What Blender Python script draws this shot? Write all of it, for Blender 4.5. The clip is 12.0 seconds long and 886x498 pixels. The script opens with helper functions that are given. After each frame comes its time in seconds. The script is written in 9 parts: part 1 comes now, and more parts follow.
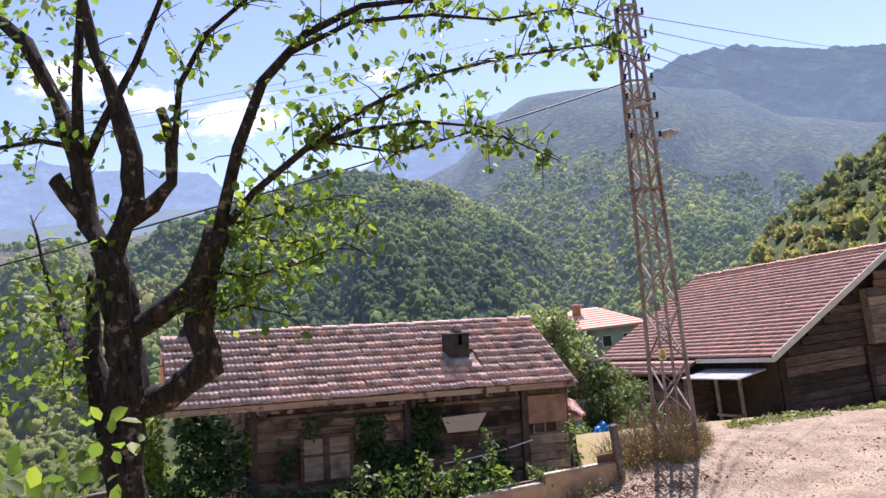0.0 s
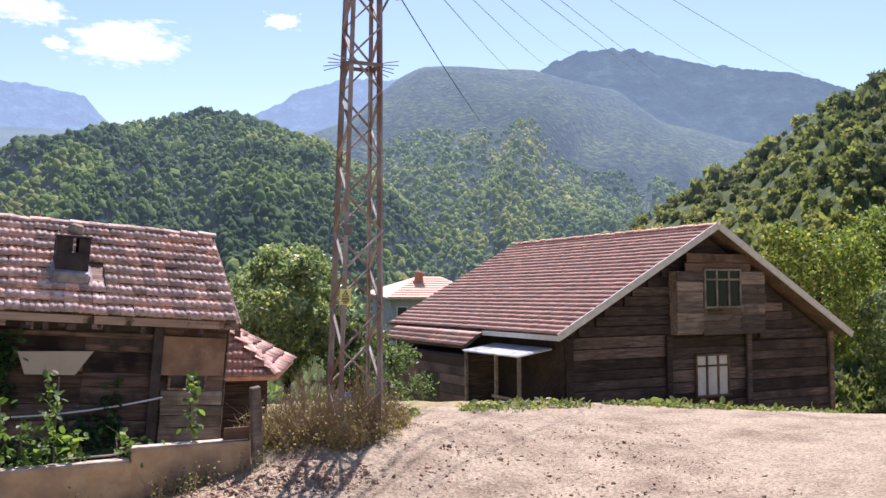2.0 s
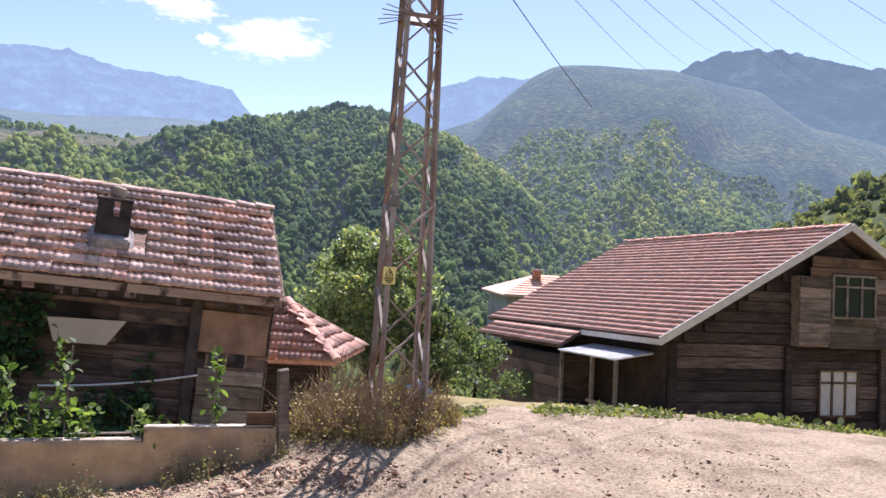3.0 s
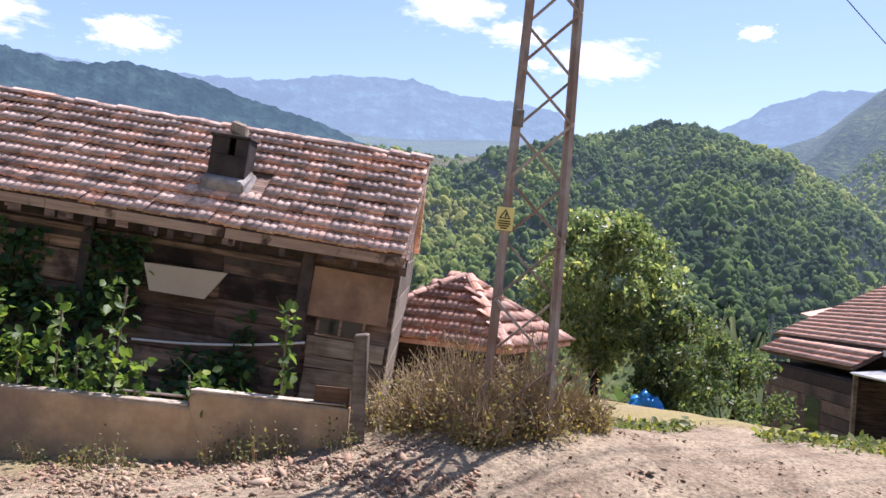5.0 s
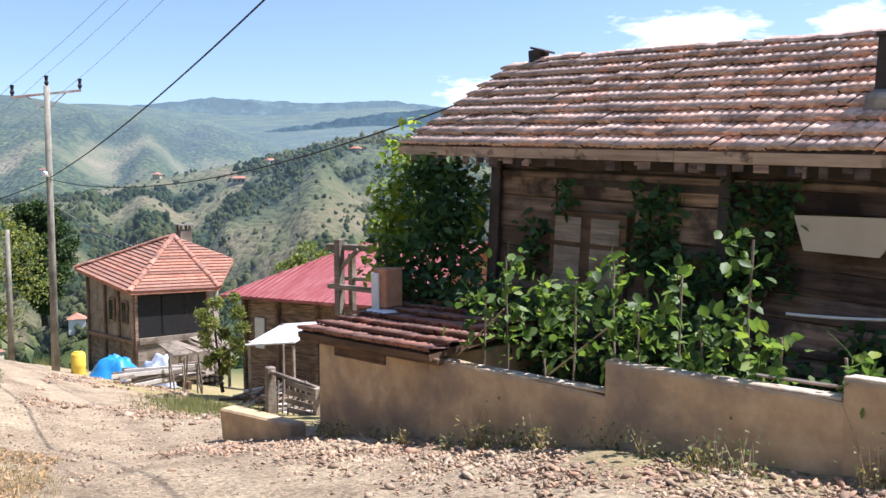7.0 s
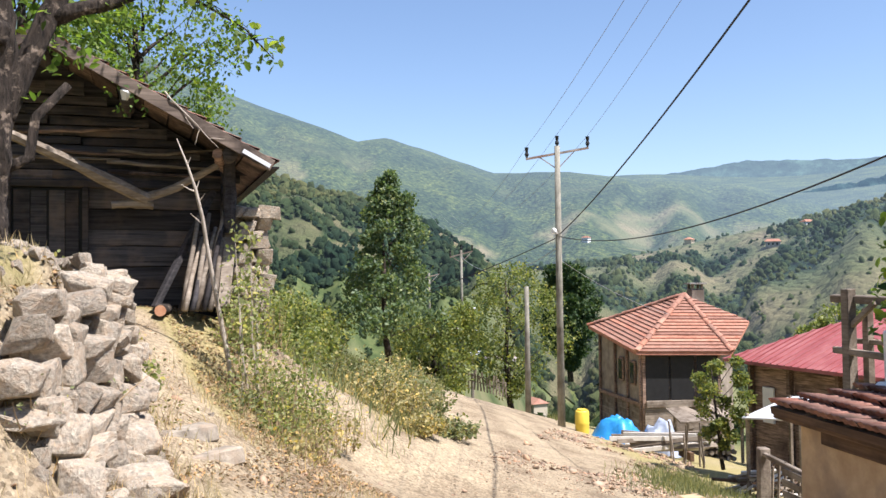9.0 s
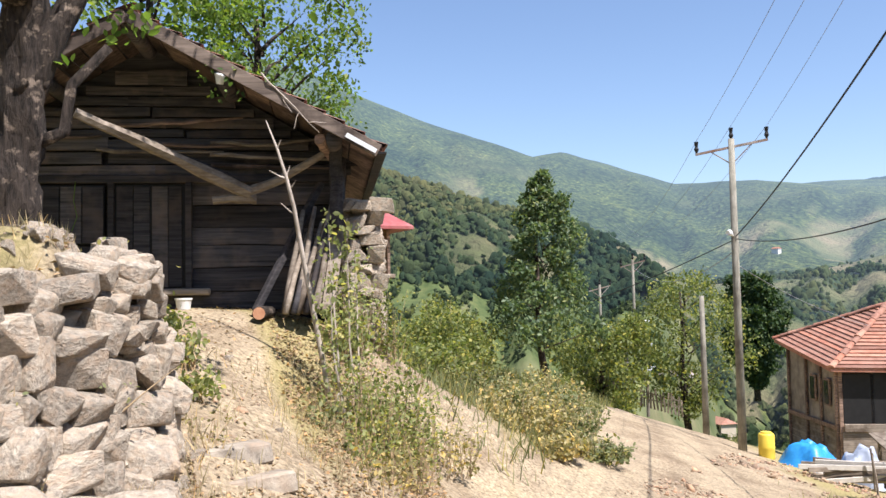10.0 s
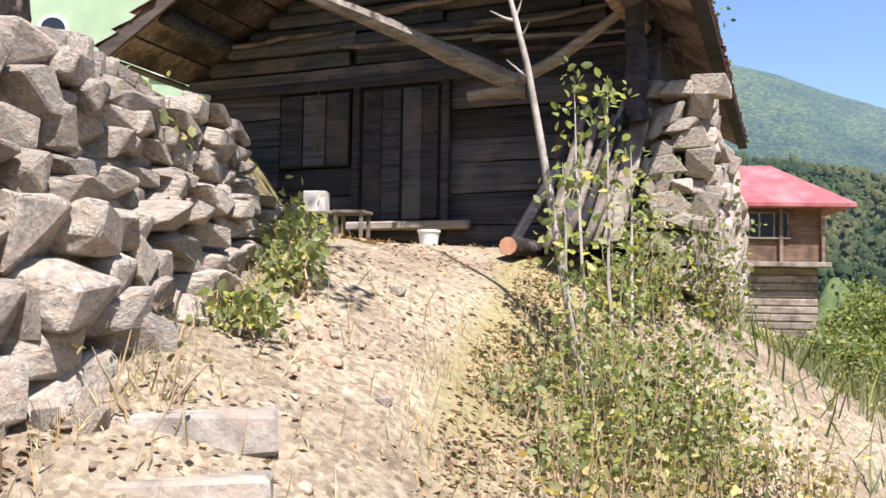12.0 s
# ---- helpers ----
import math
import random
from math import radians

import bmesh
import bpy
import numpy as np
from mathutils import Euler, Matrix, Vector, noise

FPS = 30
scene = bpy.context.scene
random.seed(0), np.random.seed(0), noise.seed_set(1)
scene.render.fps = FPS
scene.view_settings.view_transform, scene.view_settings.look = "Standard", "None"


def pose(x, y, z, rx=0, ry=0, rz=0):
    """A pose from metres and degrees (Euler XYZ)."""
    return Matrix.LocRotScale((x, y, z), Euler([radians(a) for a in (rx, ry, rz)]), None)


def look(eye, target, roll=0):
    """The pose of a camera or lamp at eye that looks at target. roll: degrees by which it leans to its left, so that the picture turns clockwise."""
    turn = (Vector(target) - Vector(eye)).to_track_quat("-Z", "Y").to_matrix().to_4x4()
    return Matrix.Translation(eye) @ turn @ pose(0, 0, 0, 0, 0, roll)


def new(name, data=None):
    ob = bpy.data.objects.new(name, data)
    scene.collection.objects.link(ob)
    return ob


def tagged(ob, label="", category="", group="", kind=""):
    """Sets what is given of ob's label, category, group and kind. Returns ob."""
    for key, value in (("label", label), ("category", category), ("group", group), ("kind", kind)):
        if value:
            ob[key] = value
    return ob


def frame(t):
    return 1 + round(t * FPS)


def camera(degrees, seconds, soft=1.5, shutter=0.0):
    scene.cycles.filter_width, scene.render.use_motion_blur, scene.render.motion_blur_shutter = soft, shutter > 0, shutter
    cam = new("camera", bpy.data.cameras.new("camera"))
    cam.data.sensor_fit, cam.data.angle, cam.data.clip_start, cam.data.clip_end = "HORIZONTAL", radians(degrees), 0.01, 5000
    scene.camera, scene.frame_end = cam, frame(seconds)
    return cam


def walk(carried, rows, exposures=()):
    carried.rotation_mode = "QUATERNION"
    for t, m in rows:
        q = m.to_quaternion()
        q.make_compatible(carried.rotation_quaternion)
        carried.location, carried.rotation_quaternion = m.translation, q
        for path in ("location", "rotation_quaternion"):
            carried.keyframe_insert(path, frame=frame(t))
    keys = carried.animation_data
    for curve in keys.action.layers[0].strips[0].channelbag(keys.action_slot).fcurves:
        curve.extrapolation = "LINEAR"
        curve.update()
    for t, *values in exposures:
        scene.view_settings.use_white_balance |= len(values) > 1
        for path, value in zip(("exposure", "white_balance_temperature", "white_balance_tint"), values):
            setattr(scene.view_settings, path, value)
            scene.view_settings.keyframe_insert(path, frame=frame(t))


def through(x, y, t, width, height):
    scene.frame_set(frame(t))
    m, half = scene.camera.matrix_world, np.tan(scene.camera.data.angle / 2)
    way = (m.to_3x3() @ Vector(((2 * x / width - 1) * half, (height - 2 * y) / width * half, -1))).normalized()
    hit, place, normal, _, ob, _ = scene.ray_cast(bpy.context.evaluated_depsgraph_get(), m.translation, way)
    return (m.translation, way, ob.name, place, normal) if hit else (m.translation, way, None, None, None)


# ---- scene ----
cam = camera(54.0, 12.0)
PATH = [
    (0, (0.402, -0.324, -0.189), (0.376, 1.675, -0.108), -6.2),
    (0.5, (1.593, 1.596, -0.625), (1.702, 3.592, -0.56), -5.5),
    (1, (2.744, 3.237, -0.977), (2.895, 5.231, -0.932), -4.3),
    (1.5, (3.967, 4.865, -1.314), (4.166, 6.855, -1.305), -1.7),
    (2, (5.005, 5.98, -1.565), (5.253, 7.965, -1.571), 1.2),
    (2.5, (5.74, 6.878, -1.772), (5.942, 8.867, -1.761), 4.6),
    (3, (6.325, 7.691, -1.871), (6.281, 9.69, -1.892), 3.6),
    (3.2, (6.561, 8.004, -1.892), (6.41, 9.998, -1.927), 2.9),
    (4.8, (8.395, 11.289, -2.688), (7.724, 13.172, -2.738), 5.9),
    (5, (8.4, 11.66, -2.744), (7.644, 13.511, -2.774), 5.3),
    (5.5, (8.473, 12.314, -2.907), (7.432, 14.022, -2.903), 2.9),
    (6, (8.203, 13.14, -3.06), (6.887, 14.646, -3.038), 2.8),
    (6.5, (7.789, 13.888, -3.236), (6.137, 15.014, -3.29), 0.3),
    (7, (7.321, 14.401, -3.397), (5.464, 15.136, -3.491), -0.7),
    (7.5, (6.76, 14.843, -3.56), (4.81, 15.262, -3.713), -0.5),
    (7.7, (6.486, 15.021, -3.624), (4.514, 15.318, -3.777), 0.1),
    (9.3, (4.06, 15.795, -3.793), (2.144, 15.238, -3.656), -0.5),
    (9.5, (3.611, 15.849, -3.818), (1.72, 15.218, -3.652), -0.2),
    (10, (2.431, 15.913, -4.056), (0.607, 15.099, -3.944), -1.1),
    (10.5, (1.406, 15.802, -4.178), (-0.276, 14.731, -4.015), -0.2),
    (11, (0.15, 15.563, -4.352), (-1.377, 14.286, -4.153), -1.2),
    (11.5, (-1.121, 15.091, -4.639), (-2.465, 13.619, -4.476), 0.9),
    (12, (-2.491, 14.748, -4.848), (-3.688, 13.151, -4.719), 1.0),
]
walk(cam, [(t, look(eye, target, roll)) for t, eye, target, roll in PATH],
     [(0, 0.89, 6040, 33), (1, 0.88, 6000, 29), (3, 0.91, 5980, 28), (5.5, 0.86, 6060, 24), (6.5, 0.98, 5980, 20), (7.5, 1.14, 6010, 17), (9.5, 1.0, 6330, 15), (10.5, 1.04, 6270, 17), (12, 1.2, 6020, 18)])

# ---- light ----
SUN = Vector((0.16, 0.56, 1.0)).normalized()
world = bpy.data.worlds.new("sky")
scene.world = world
world.use_nodes = True
wn, wl = world.node_tree.nodes, world.node_tree.links
sky = wn.new("ShaderNodeTexSky")
sky.sky_type = "NISHITA"
sky.sun_disc = False
sky.sun_elevation = math.asin(SUN.z)
sky.sun_rotation = math.atan2(SUN.x, SUN.y)
sky.air_density, sky.dust_density, sky.ozone_density = 1.0, 0.6, 2.6
wn["Background"].inputs["Strength"].default_value = 0.094
wl.new(sky.outputs[0], wn["Background"].inputs["Color"])
sun_data = bpy.data.lights.new("sun", "SUN")
sun_data.energy, sun_data.angle, sun_data.color = 4.9, radians(0.53), (1.0, 0.96, 0.90)
sun = new("sun", sun_data)
sun.matrix_world = look(SUN * 100, (0, 0, 0))

# ---- materials ----
def node_mat(name):
    m = bpy.data.materials.new(name)
    m.use_nodes = True
    return m, m.node_tree.nodes, m.node_tree.links, m.node_tree.nodes["Principled BSDF"]


def ramp(n, stops):
    r = n.new("ShaderNodeValToRGB")
    e = r.color_ramp.elements
    while len(e) < len(stops):
        e.new(0.5)
    for el, (p, c) in zip(e, stops):
        el.position, el.color = p, (*c, 1)
    return r


def tex_noise(n, l, scale, detail=4.0, rough=0.6, coords="Object", stretch=(1, 1, 1), shift=False):
    tc = n.new("ShaderNodeTexCoord")
    mp = n.new("ShaderNodeMapping")
    mp.inputs["Scale"].default_value = stretch
    t = n.new("ShaderNodeTexNoise")
    t.inputs["Scale"].default_value, t.inputs["Detail"].default_value, t.inputs["Roughness"].default_value = scale, detail, rough
    l.new(tc.outputs[coords], mp.inputs["Vector"])
    l.new(mp.outputs[0], t.inputs["Vector"])
    if shift:
        oi = n.new("ShaderNodeObjectInfo")
        k = n.new("ShaderNodeVectorMath")
        k.operation = "SCALE"
        k.inputs[0].default_value = (31.0, 17.0, 23.0)
        l.new(oi.outputs["Random"], k.inputs["Scale"])
        l.new(k.outputs[0], mp.inputs["Location"])
    return t


def mix(n, l, kind, fac, a, b):
    x = n.new("ShaderNodeMix")
    x.data_type, x.blend_type = "RGBA", kind
    for sock, v in ((x.inputs["Factor"], fac), (x.inputs[6], a), (x.inputs[7], b)):
        if isinstance(v, (int, float)):
            sock.default_value = v
        elif isinstance(v, tuple):
            sock.default_value = (*v, 1)
        else:
            l.new(v, sock)
    return x.outputs[2]


def bump(n, l, height, strength, distance, bsdf):
    b = n.new("ShaderNodeBump")
    b.inputs["Strength"].default_value, b.inputs["Distance"].default_value = strength, distance
    l.new(height, b.inputs["Height"])
    l.new(b.outputs[0], bsdf.inputs["Normal"])


def surface(name, c1, c2, scale, rough=0.85, stain=None, stain_scale=1.0, bump_d=0.01, bump_s=0.6, metal=0.0, stretch=(1, 1, 1), vary=0.25, coords="Object", spec=0.3, detail=6.0, shades=None, shift_hue=None, cut=(0.45, 0.66)):
    """Two colours by fine noise, stains by coarse noise, a shade for each object, fine relief."""
    m, n, l, b = node_mat(name)
    f = tex_noise(n, l, scale, detail, 0.65, coords, stretch, True)
    r = ramp(n, [(0.32, c1), (0.68, c2)])
    l.new(f.outputs["Fac"], r.inputs[0])
    col = r.outputs[0]
    if stain:
        s = tex_noise(n, l, stain_scale, 5.0, 0.6, coords, (1, 1, 1), True)
        sr = ramp(n, [(cut[0], (0, 0, 0)), (cut[1], (1, 1, 1))])
        l.new(s.outputs["Fac"], sr.inputs[0])
        col = mix(n, l, "MIX", sr.outputs[0], col, stain)
    if vary:
        oi = n.new("ShaderNodeObjectInfo")
        vr = ramp(n, [(0.0, (1 - vary,) * 3), (1.0, (1 + vary * 0.6,) * 3)])
        l.new(oi.outputs["Random"], vr.inputs[0])
        col = mix(n, l, "MULTIPLY", 1.0, col, vr.outputs[0])
    if shades:
        oi = n.new("ShaderNodeObjectInfo")
        sh = ramp(n, shades)
        l.new(oi.outputs["Random"], sh.inputs[0])
        col = mix(n, l, "MULTIPLY", 1.0, col, sh.outputs[0])
    if shift_hue:
        g = n.new("ShaderNodeNewGeometry")
        hu = ramp(n, shift_hue)
        l.new(g.outputs["Random Per Island"], hu.inputs[0])
        col = mix(n, l, "MULTIPLY", 1.0, col, hu.outputs[0])
    l.new(col, b.inputs["Base Color"])
    b.inputs["Roughness"].default_value, b.inputs["Metallic"].default_value = rough, metal
    b.inputs["Specular IOR Level"].default_value = spec
    bump(n, l, f.outputs["Fac"], bump_s, bump_d, b)
    return m


def leaf_mat(name, dark, light, through=0.45, gloss=0.5):
    """Leaves: each leaf its own green, part of the light shining through."""
    m, n, l, b = node_mat(name)
    g = n.new("ShaderNodeNewGeometry")
    r = ramp(n, [(0.0, dark), (0.75, light), (1.0, (light[0] * 1.7, light[1] * 1.35, light[2] * 0.9))])
    l.new(g.outputs["Random Per Island"], r.inputs[0])
    l.new(r.outputs[0], b.inputs["Base Color"])
    b.inputs["Roughness"].default_value, b.inputs["Specular IOR Level"].default_value = gloss, 0.28
    t = n.new("ShaderNodeBsdfTranslucent")
    warm = mix(n, l, "MULTIPLY", 1.0, r.outputs[0], (1.25, 1.38, 0.72))
    l.new(warm, t.inputs["Color"])
    ms = n.new("ShaderNodeMixShader")
    ms.inputs[0].default_value = through
    l.new(b.outputs[0], ms.inputs[1])
    l.new(t.outputs[0], ms.inputs[2])
    l.new(ms.outputs[0], n["Material Output"].inputs["Surface"])
    return m


def ground_mat():
    m, n, l, b = node_mat("earth")
    fine = tex_noise(n, l, 16.0, 9.0, 0.75)
    mid = tex_noise(n, l, 0.9, 6.0, 0.6)
    far = tex_noise(n, l, 0.022, 8.0, 0.68)
    wood = tex_noise(n, l, 0.16, 6.0, 0.7)

    def attr(name):
        a = n.new("ShaderNodeAttribute")
        a.attribute_name = name
        return a.outputs["Fac"]

    dirt = ramp(n, [(0.28, (0.168, 0.124, 0.082)), (0.5, (0.325, 0.264, 0.179)), (0.72, (0.475, 0.41, 0.30))])
    l.new(fine.outputs["Fac"], dirt.inputs[0])
    patch = ramp(n, [(0.33, (0.66, 0.61, 0.58)), (0.52, (0.98, 0.96, 0.94)), (0.68, (1.12, 1.1, 1.06))])
    l.new(mid.outputs["Fac"], patch.inputs[0])
    dirt_c = mix(n, l, "MULTIPLY", 1.0, dirt.outputs[0], patch.outputs[0])
    straw = ramp(n, [(0.3, (0.14, 0.13, 0.05)), (0.5, (0.30, 0.25, 0.11)), (0.72, (0.42, 0.34, 0.19))])
    l.new(fine.outputs["Fac"], straw.inputs[0])
    green = ramp(n, [(0.32, (0.035, 0.055, 0.022)), (0.5, (0.07, 0.095, 0.035)), (0.7, (0.13, 0.14, 0.055))])
    l.new(wood.outputs["Fac"], green.inputs[0])
    field = ramp(n, [(0.3, (0.062, 0.09, 0.042)), (0.5, (0.13, 0.14, 0.066)), (0.68, (0.225, 0.19, 0.11))])
    l.new(far.outputs["Fac"], field.inputs[0])
    peb = n.new("ShaderNodeTexVoronoi")
    peb.inputs["Scale"].default_value = 26.0
    tc = n.new("ShaderNodeTexCoord")
    l.new(tc.outputs["Object"], peb.inputs["Vector"])
    pr = ramp(n, [(0.0, (0.5, 0.48, 0.46)), (0.4, (1.0, 1.0, 1.0)), (1.0, (1.4, 1.38, 1.34))])
    l.new(peb.outputs["Color"], pr.inputs[0])
    dirt_c = mix(n, l, "MULTIPLY", 0.95, dirt_c, pr.outputs[0])
    worn = ramp(n, [(0.0, (1, 1, 1)), (1.0, (0.74, 0.72, 0.72))])
    l.new(attr("track"), worn.inputs[0])
    dirt_c = mix(n, l, "MULTIPLY", 1.0, dirt_c, worn.outputs[0])
    c = mix(n, l, "MIX", attr("grass"), dirt_c, straw.outputs[0])
    c = mix(n, l, "MIX", attr("forest"), c, green.outputs[0])
    c = mix(n, l, "MIX", attr("field"), c, field.outputs[0])
    l.new(c, b.inputs["Base Color"])
    b.inputs["Roughness"].default_value, b.inputs["Specular IOR Level"].default_value = 0.95, 0.15
    bump(n, l, fine.outputs["Fac"], 0.8, 0.05, b)
    return m


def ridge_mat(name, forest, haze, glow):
    """Far ridges: wooded slopes; the haze of kilometres of air is painted in as emission."""
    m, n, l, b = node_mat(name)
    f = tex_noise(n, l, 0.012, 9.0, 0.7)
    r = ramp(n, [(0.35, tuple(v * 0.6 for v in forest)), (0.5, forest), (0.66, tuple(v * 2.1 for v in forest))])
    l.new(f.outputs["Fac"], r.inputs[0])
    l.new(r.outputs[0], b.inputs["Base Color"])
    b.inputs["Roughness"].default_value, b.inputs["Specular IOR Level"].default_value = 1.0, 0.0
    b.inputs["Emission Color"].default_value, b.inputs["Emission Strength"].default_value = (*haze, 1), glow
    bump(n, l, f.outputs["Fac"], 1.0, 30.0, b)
    return m


def hill_mat():
    """Wooded hills a kilometre off; the haze before them is painted in as emission."""
    m, n, l, b = node_mat("hazy_hillside")
    wood = tex_noise(n, l, 0.15, 7.0, 0.72)
    big = tex_noise(n, l, 0.011, 6.0, 0.6)
    crown = n.new("ShaderNodeTexVoronoi")
    crown.inputs["Scale"].default_value = 0.17
    tc = n.new("ShaderNodeTexCoord")
    l.new(tc.outputs["Object"], crown.inputs["Vector"])
    r = ramp(n, [(0.36, (0.02, 0.04, 0.025)), (0.5, (0.055, 0.085, 0.04)), (0.64, (0.11, 0.14, 0.055))])
    l.new(wood.outputs["Fac"], r.inputs[0])
    # Shade between the crowns is painted: colour darkens towards each cell's edge.
    gap = ramp(n, [(0.25, (1.12, 1.1, 1.05)), (0.8, (0.62, 0.66, 0.7))])
    l.new(crown.outputs["Distance"], gap.inputs[0])
    shade = ramp(n, [(0.0, (0.7, 0.75, 0.8)), (1.0, (1.3, 1.25, 1.1))])
    l.new(crown.outputs["Color"], shade.inputs[0])
    p = ramp(n, [(0.34, (0.45, 0.56, 0.66)), (0.5, (0.85, 0.88, 0.88)), (0.66, (1.3, 1.2, 1.0))])
    l.new(big.outputs["Fac"], p.inputs[0])
    c = mix(n, l, "MULTIPLY", 1.0, r.outputs[0], p.outputs[0])
    c = mix(n, l, "MULTIPLY", 1.0, c, gap.outputs[0])
    c = mix(n, l, "MULTIPLY", 1.0, c, shade.outputs[0])
    f = ramp(n, [(0.3, (0.062, 0.09, 0.042)), (0.5, (0.13, 0.14, 0.066)), (0.68, (0.225, 0.19, 0.11))])
    l.new(big.outputs["Fac"], f.inputs[0])
    a = n.new("ShaderNodeAttribute")
    a.attribute_name = "field"
    c = mix(n, l, "MIX", a.outputs["Fac"], c, f.outputs[0])
    l.new(c, b.inputs["Base Color"])
    b.inputs["Roughness"].default_value, b.inputs["Specular IOR Level"].default_value = 1.0, 0.0
    # The distance attribute carries the strength of the painted haze.
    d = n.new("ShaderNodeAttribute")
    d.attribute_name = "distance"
    b.inputs["Emission Color"].default_value = HAZE_GLOW
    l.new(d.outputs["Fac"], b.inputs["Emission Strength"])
    lower = n.new("ShaderNodeMath")
    lower.operation = "MULTIPLY_ADD"
    l.new(crown.outputs["Distance"], lower.inputs[0])
    lower.inputs[1].default_value = -0.7
    l.new(wood.outputs["Fac"], lower.inputs[2])
    bump(n, l, lower.outputs[0], 1.0, 5.0, b)
    return m


# Colour of the emission that paints haze on hills and crowns.
HAZE_GLOW = (0.25, 0.32, 0.45, 1)


def canopy_mat(name, stops):
    """Tree crowns from far off, each its own green, made paler by haze put in as emission."""
    m, n, l, b = node_mat(name)
    t = n.new("ShaderNodeAttribute")
    t.attribute_name = "tone"
    r = ramp(n, stops)
    l.new(t.outputs["Fac"], r.inputs[0])
    g = n.new("ShaderNodeNewGeometry")
    v = ramp(n, [(0.0, (0.72, 0.75, 0.8)), (1.0, (1.25, 1.22, 1.12))])
    l.new(g.outputs["Random Per Island"], v.inputs[0])
    col = mix(n, l, "MULTIPLY", 1.0, r.outputs[0], v.outputs[0])
    l.new(col, b.inputs["Base Color"])
    b.inputs["Roughness"].default_value, b.inputs["Specular IOR Level"].default_value = 0.9, 0.1
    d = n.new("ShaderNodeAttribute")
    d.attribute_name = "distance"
    b.inputs["Emission Color"].default_value = HAZE_GLOW
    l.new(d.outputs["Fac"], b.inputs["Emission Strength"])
    f = tex_noise(n, l, 0.9, 5.0, 0.7)
    bump(n, l, f.outputs["Fac"], 1.0, 0.8, b)
    t = n.new("ShaderNodeBsdfTranslucent")
    l.new(mix(n, l, "MULTIPLY", 1.0, col, (1.2, 1.3, 0.8)), t.inputs["Color"])
    ms = n.new("ShaderNodeMixShader")
    ms.inputs[0].default_value = 0.42
    l.new(b.outputs[0], ms.inputs[1])
    l.new(t.outputs[0], ms.inputs[2])
    l.new(ms.outputs[0], n["Material Output"].inputs["Surface"])
    return m


def cloud_mat():
    m, n, l, b = node_mat("glowing_cloud")
    tc = n.new("ShaderNodeTexCoord")
    grad = n.new("ShaderNodeTexGradient")
    grad.gradient_type = "SPHERICAL"
    t = tex_noise(n, l, 2.1, 9.0, 0.66, shift=True)
    l.new(tc.outputs["Object"], grad.inputs[0])
    add = n.new("ShaderNodeMath")
    add.operation = "MULTIPLY_ADD"
    l.new(grad.outputs["Fac"], add.inputs[0])
    add.inputs[1].default_value = 1.15
    wide = n.new("ShaderNodeMapRange")
    wide.inputs["From Min"].default_value, wide.inputs["From Max"].default_value = 0.25, 0.75
    l.new(t.outputs["Fac"], wide.inputs["Value"])
    l.new(wide.outputs[0], add.inputs[2])
    r = ramp(n, [(0.62, (0, 0, 0)), (0.85, (0.28, 0.28, 0.28)), (1.1, (0.68, 0.68, 0.68))])
    l.new(add.outputs[0], r.inputs[0])
    # The clouds' sunlit white is put in as emission on flat cards.
    e = n.new("ShaderNodeEmission")
    e.inputs["Color"].default_value, e.inputs["Strength"].default_value = (0.97, 0.98, 1.0, 1), 0.92
    tr = n.new("ShaderNodeBsdfTransparent")
    ms = n.new("ShaderNodeMixShader")
    l.new(r.outputs[0], ms.inputs[0])
    l.new(tr.outputs[0], ms.inputs[1])
    l.new(e.outputs[0], ms.inputs[2])
    l.new(ms.outputs[0], n["Material Output"].inputs["Surface"])
    return m


M_EARTH = ground_mat()
KILN = [(0.0, (0.62, 0.58, 0.58)), (0.3, (0.92, 0.9, 0.9)), (0.62, (1.05, 1.0, 0.98)), (0.86, (1.22, 0.98, 0.88)), (1.0, (1.3, 1.24, 1.2))]
M_TILE_OLD = surface("weathered_clay_tile", (0.55, 0.385, 0.295), (0.89, 0.73, 0.61), 9.0, 0.92, stain=(0.30, 0.21, 0.175), stain_scale=5.5, bump_d=0.006, vary=0.0, shades=KILN, shift_hue=[(0.0, (0.8, 0.78, 0.78)), (1.0, (1.15, 1.1, 1.08))], cut=(0.52, 0.72))
M_TILE_DARK = surface("mossy_dark_clay_tile", (0.16, 0.085, 0.065), (0.36, 0.215, 0.17), 8.0, 0.92, stain=(0.11, 0.085, 0.06), stain_scale=4.0, bump_d=0.006, vary=0.0, shades=KILN, shift_hue=[(0.0, (0.75, 0.75, 0.75)), (1.0, (1.2, 1.12, 1.08))], cut=(0.5, 0.7))
M_TILE_RED = surface("red_clay_tile", (0.74, 0.385, 0.255), (0.94, 0.62, 0.455), 8.0, 0.85, stain=(0.76, 0.50, 0.365), stain_scale=1.4, bump_d=0.004, vary=0.0, shades=[(0.0, (0.82, 0.8, 0.8)), (0.5, (1, 1, 1)), (1.0, (1.14, 1.1, 1.08))], shift_hue=[(0.0, (0.85, 0.83, 0.83)), (1.0, (1.12, 1.08, 1.06))])
M_TILE_HIP = surface("brown_red_tile", (0.22, 0.10, 0.065), (0.41, 0.22, 0.16), 5.0, 0.85, stain=(0.36, 0.21, 0.155), stain_scale=0.9, bump_d=0.006, vary=0.0, shades=KILN)
M_TILE_HUT = surface("red_brown_hut_tile", (0.42, 0.24, 0.175), (0.72, 0.50, 0.40), 8.0, 0.9, stain=(0.25, 0.155, 0.125), stain_scale=4.0, bump_d=0.006, vary=0.0, shades=KILN, cut=(0.52, 0.72))
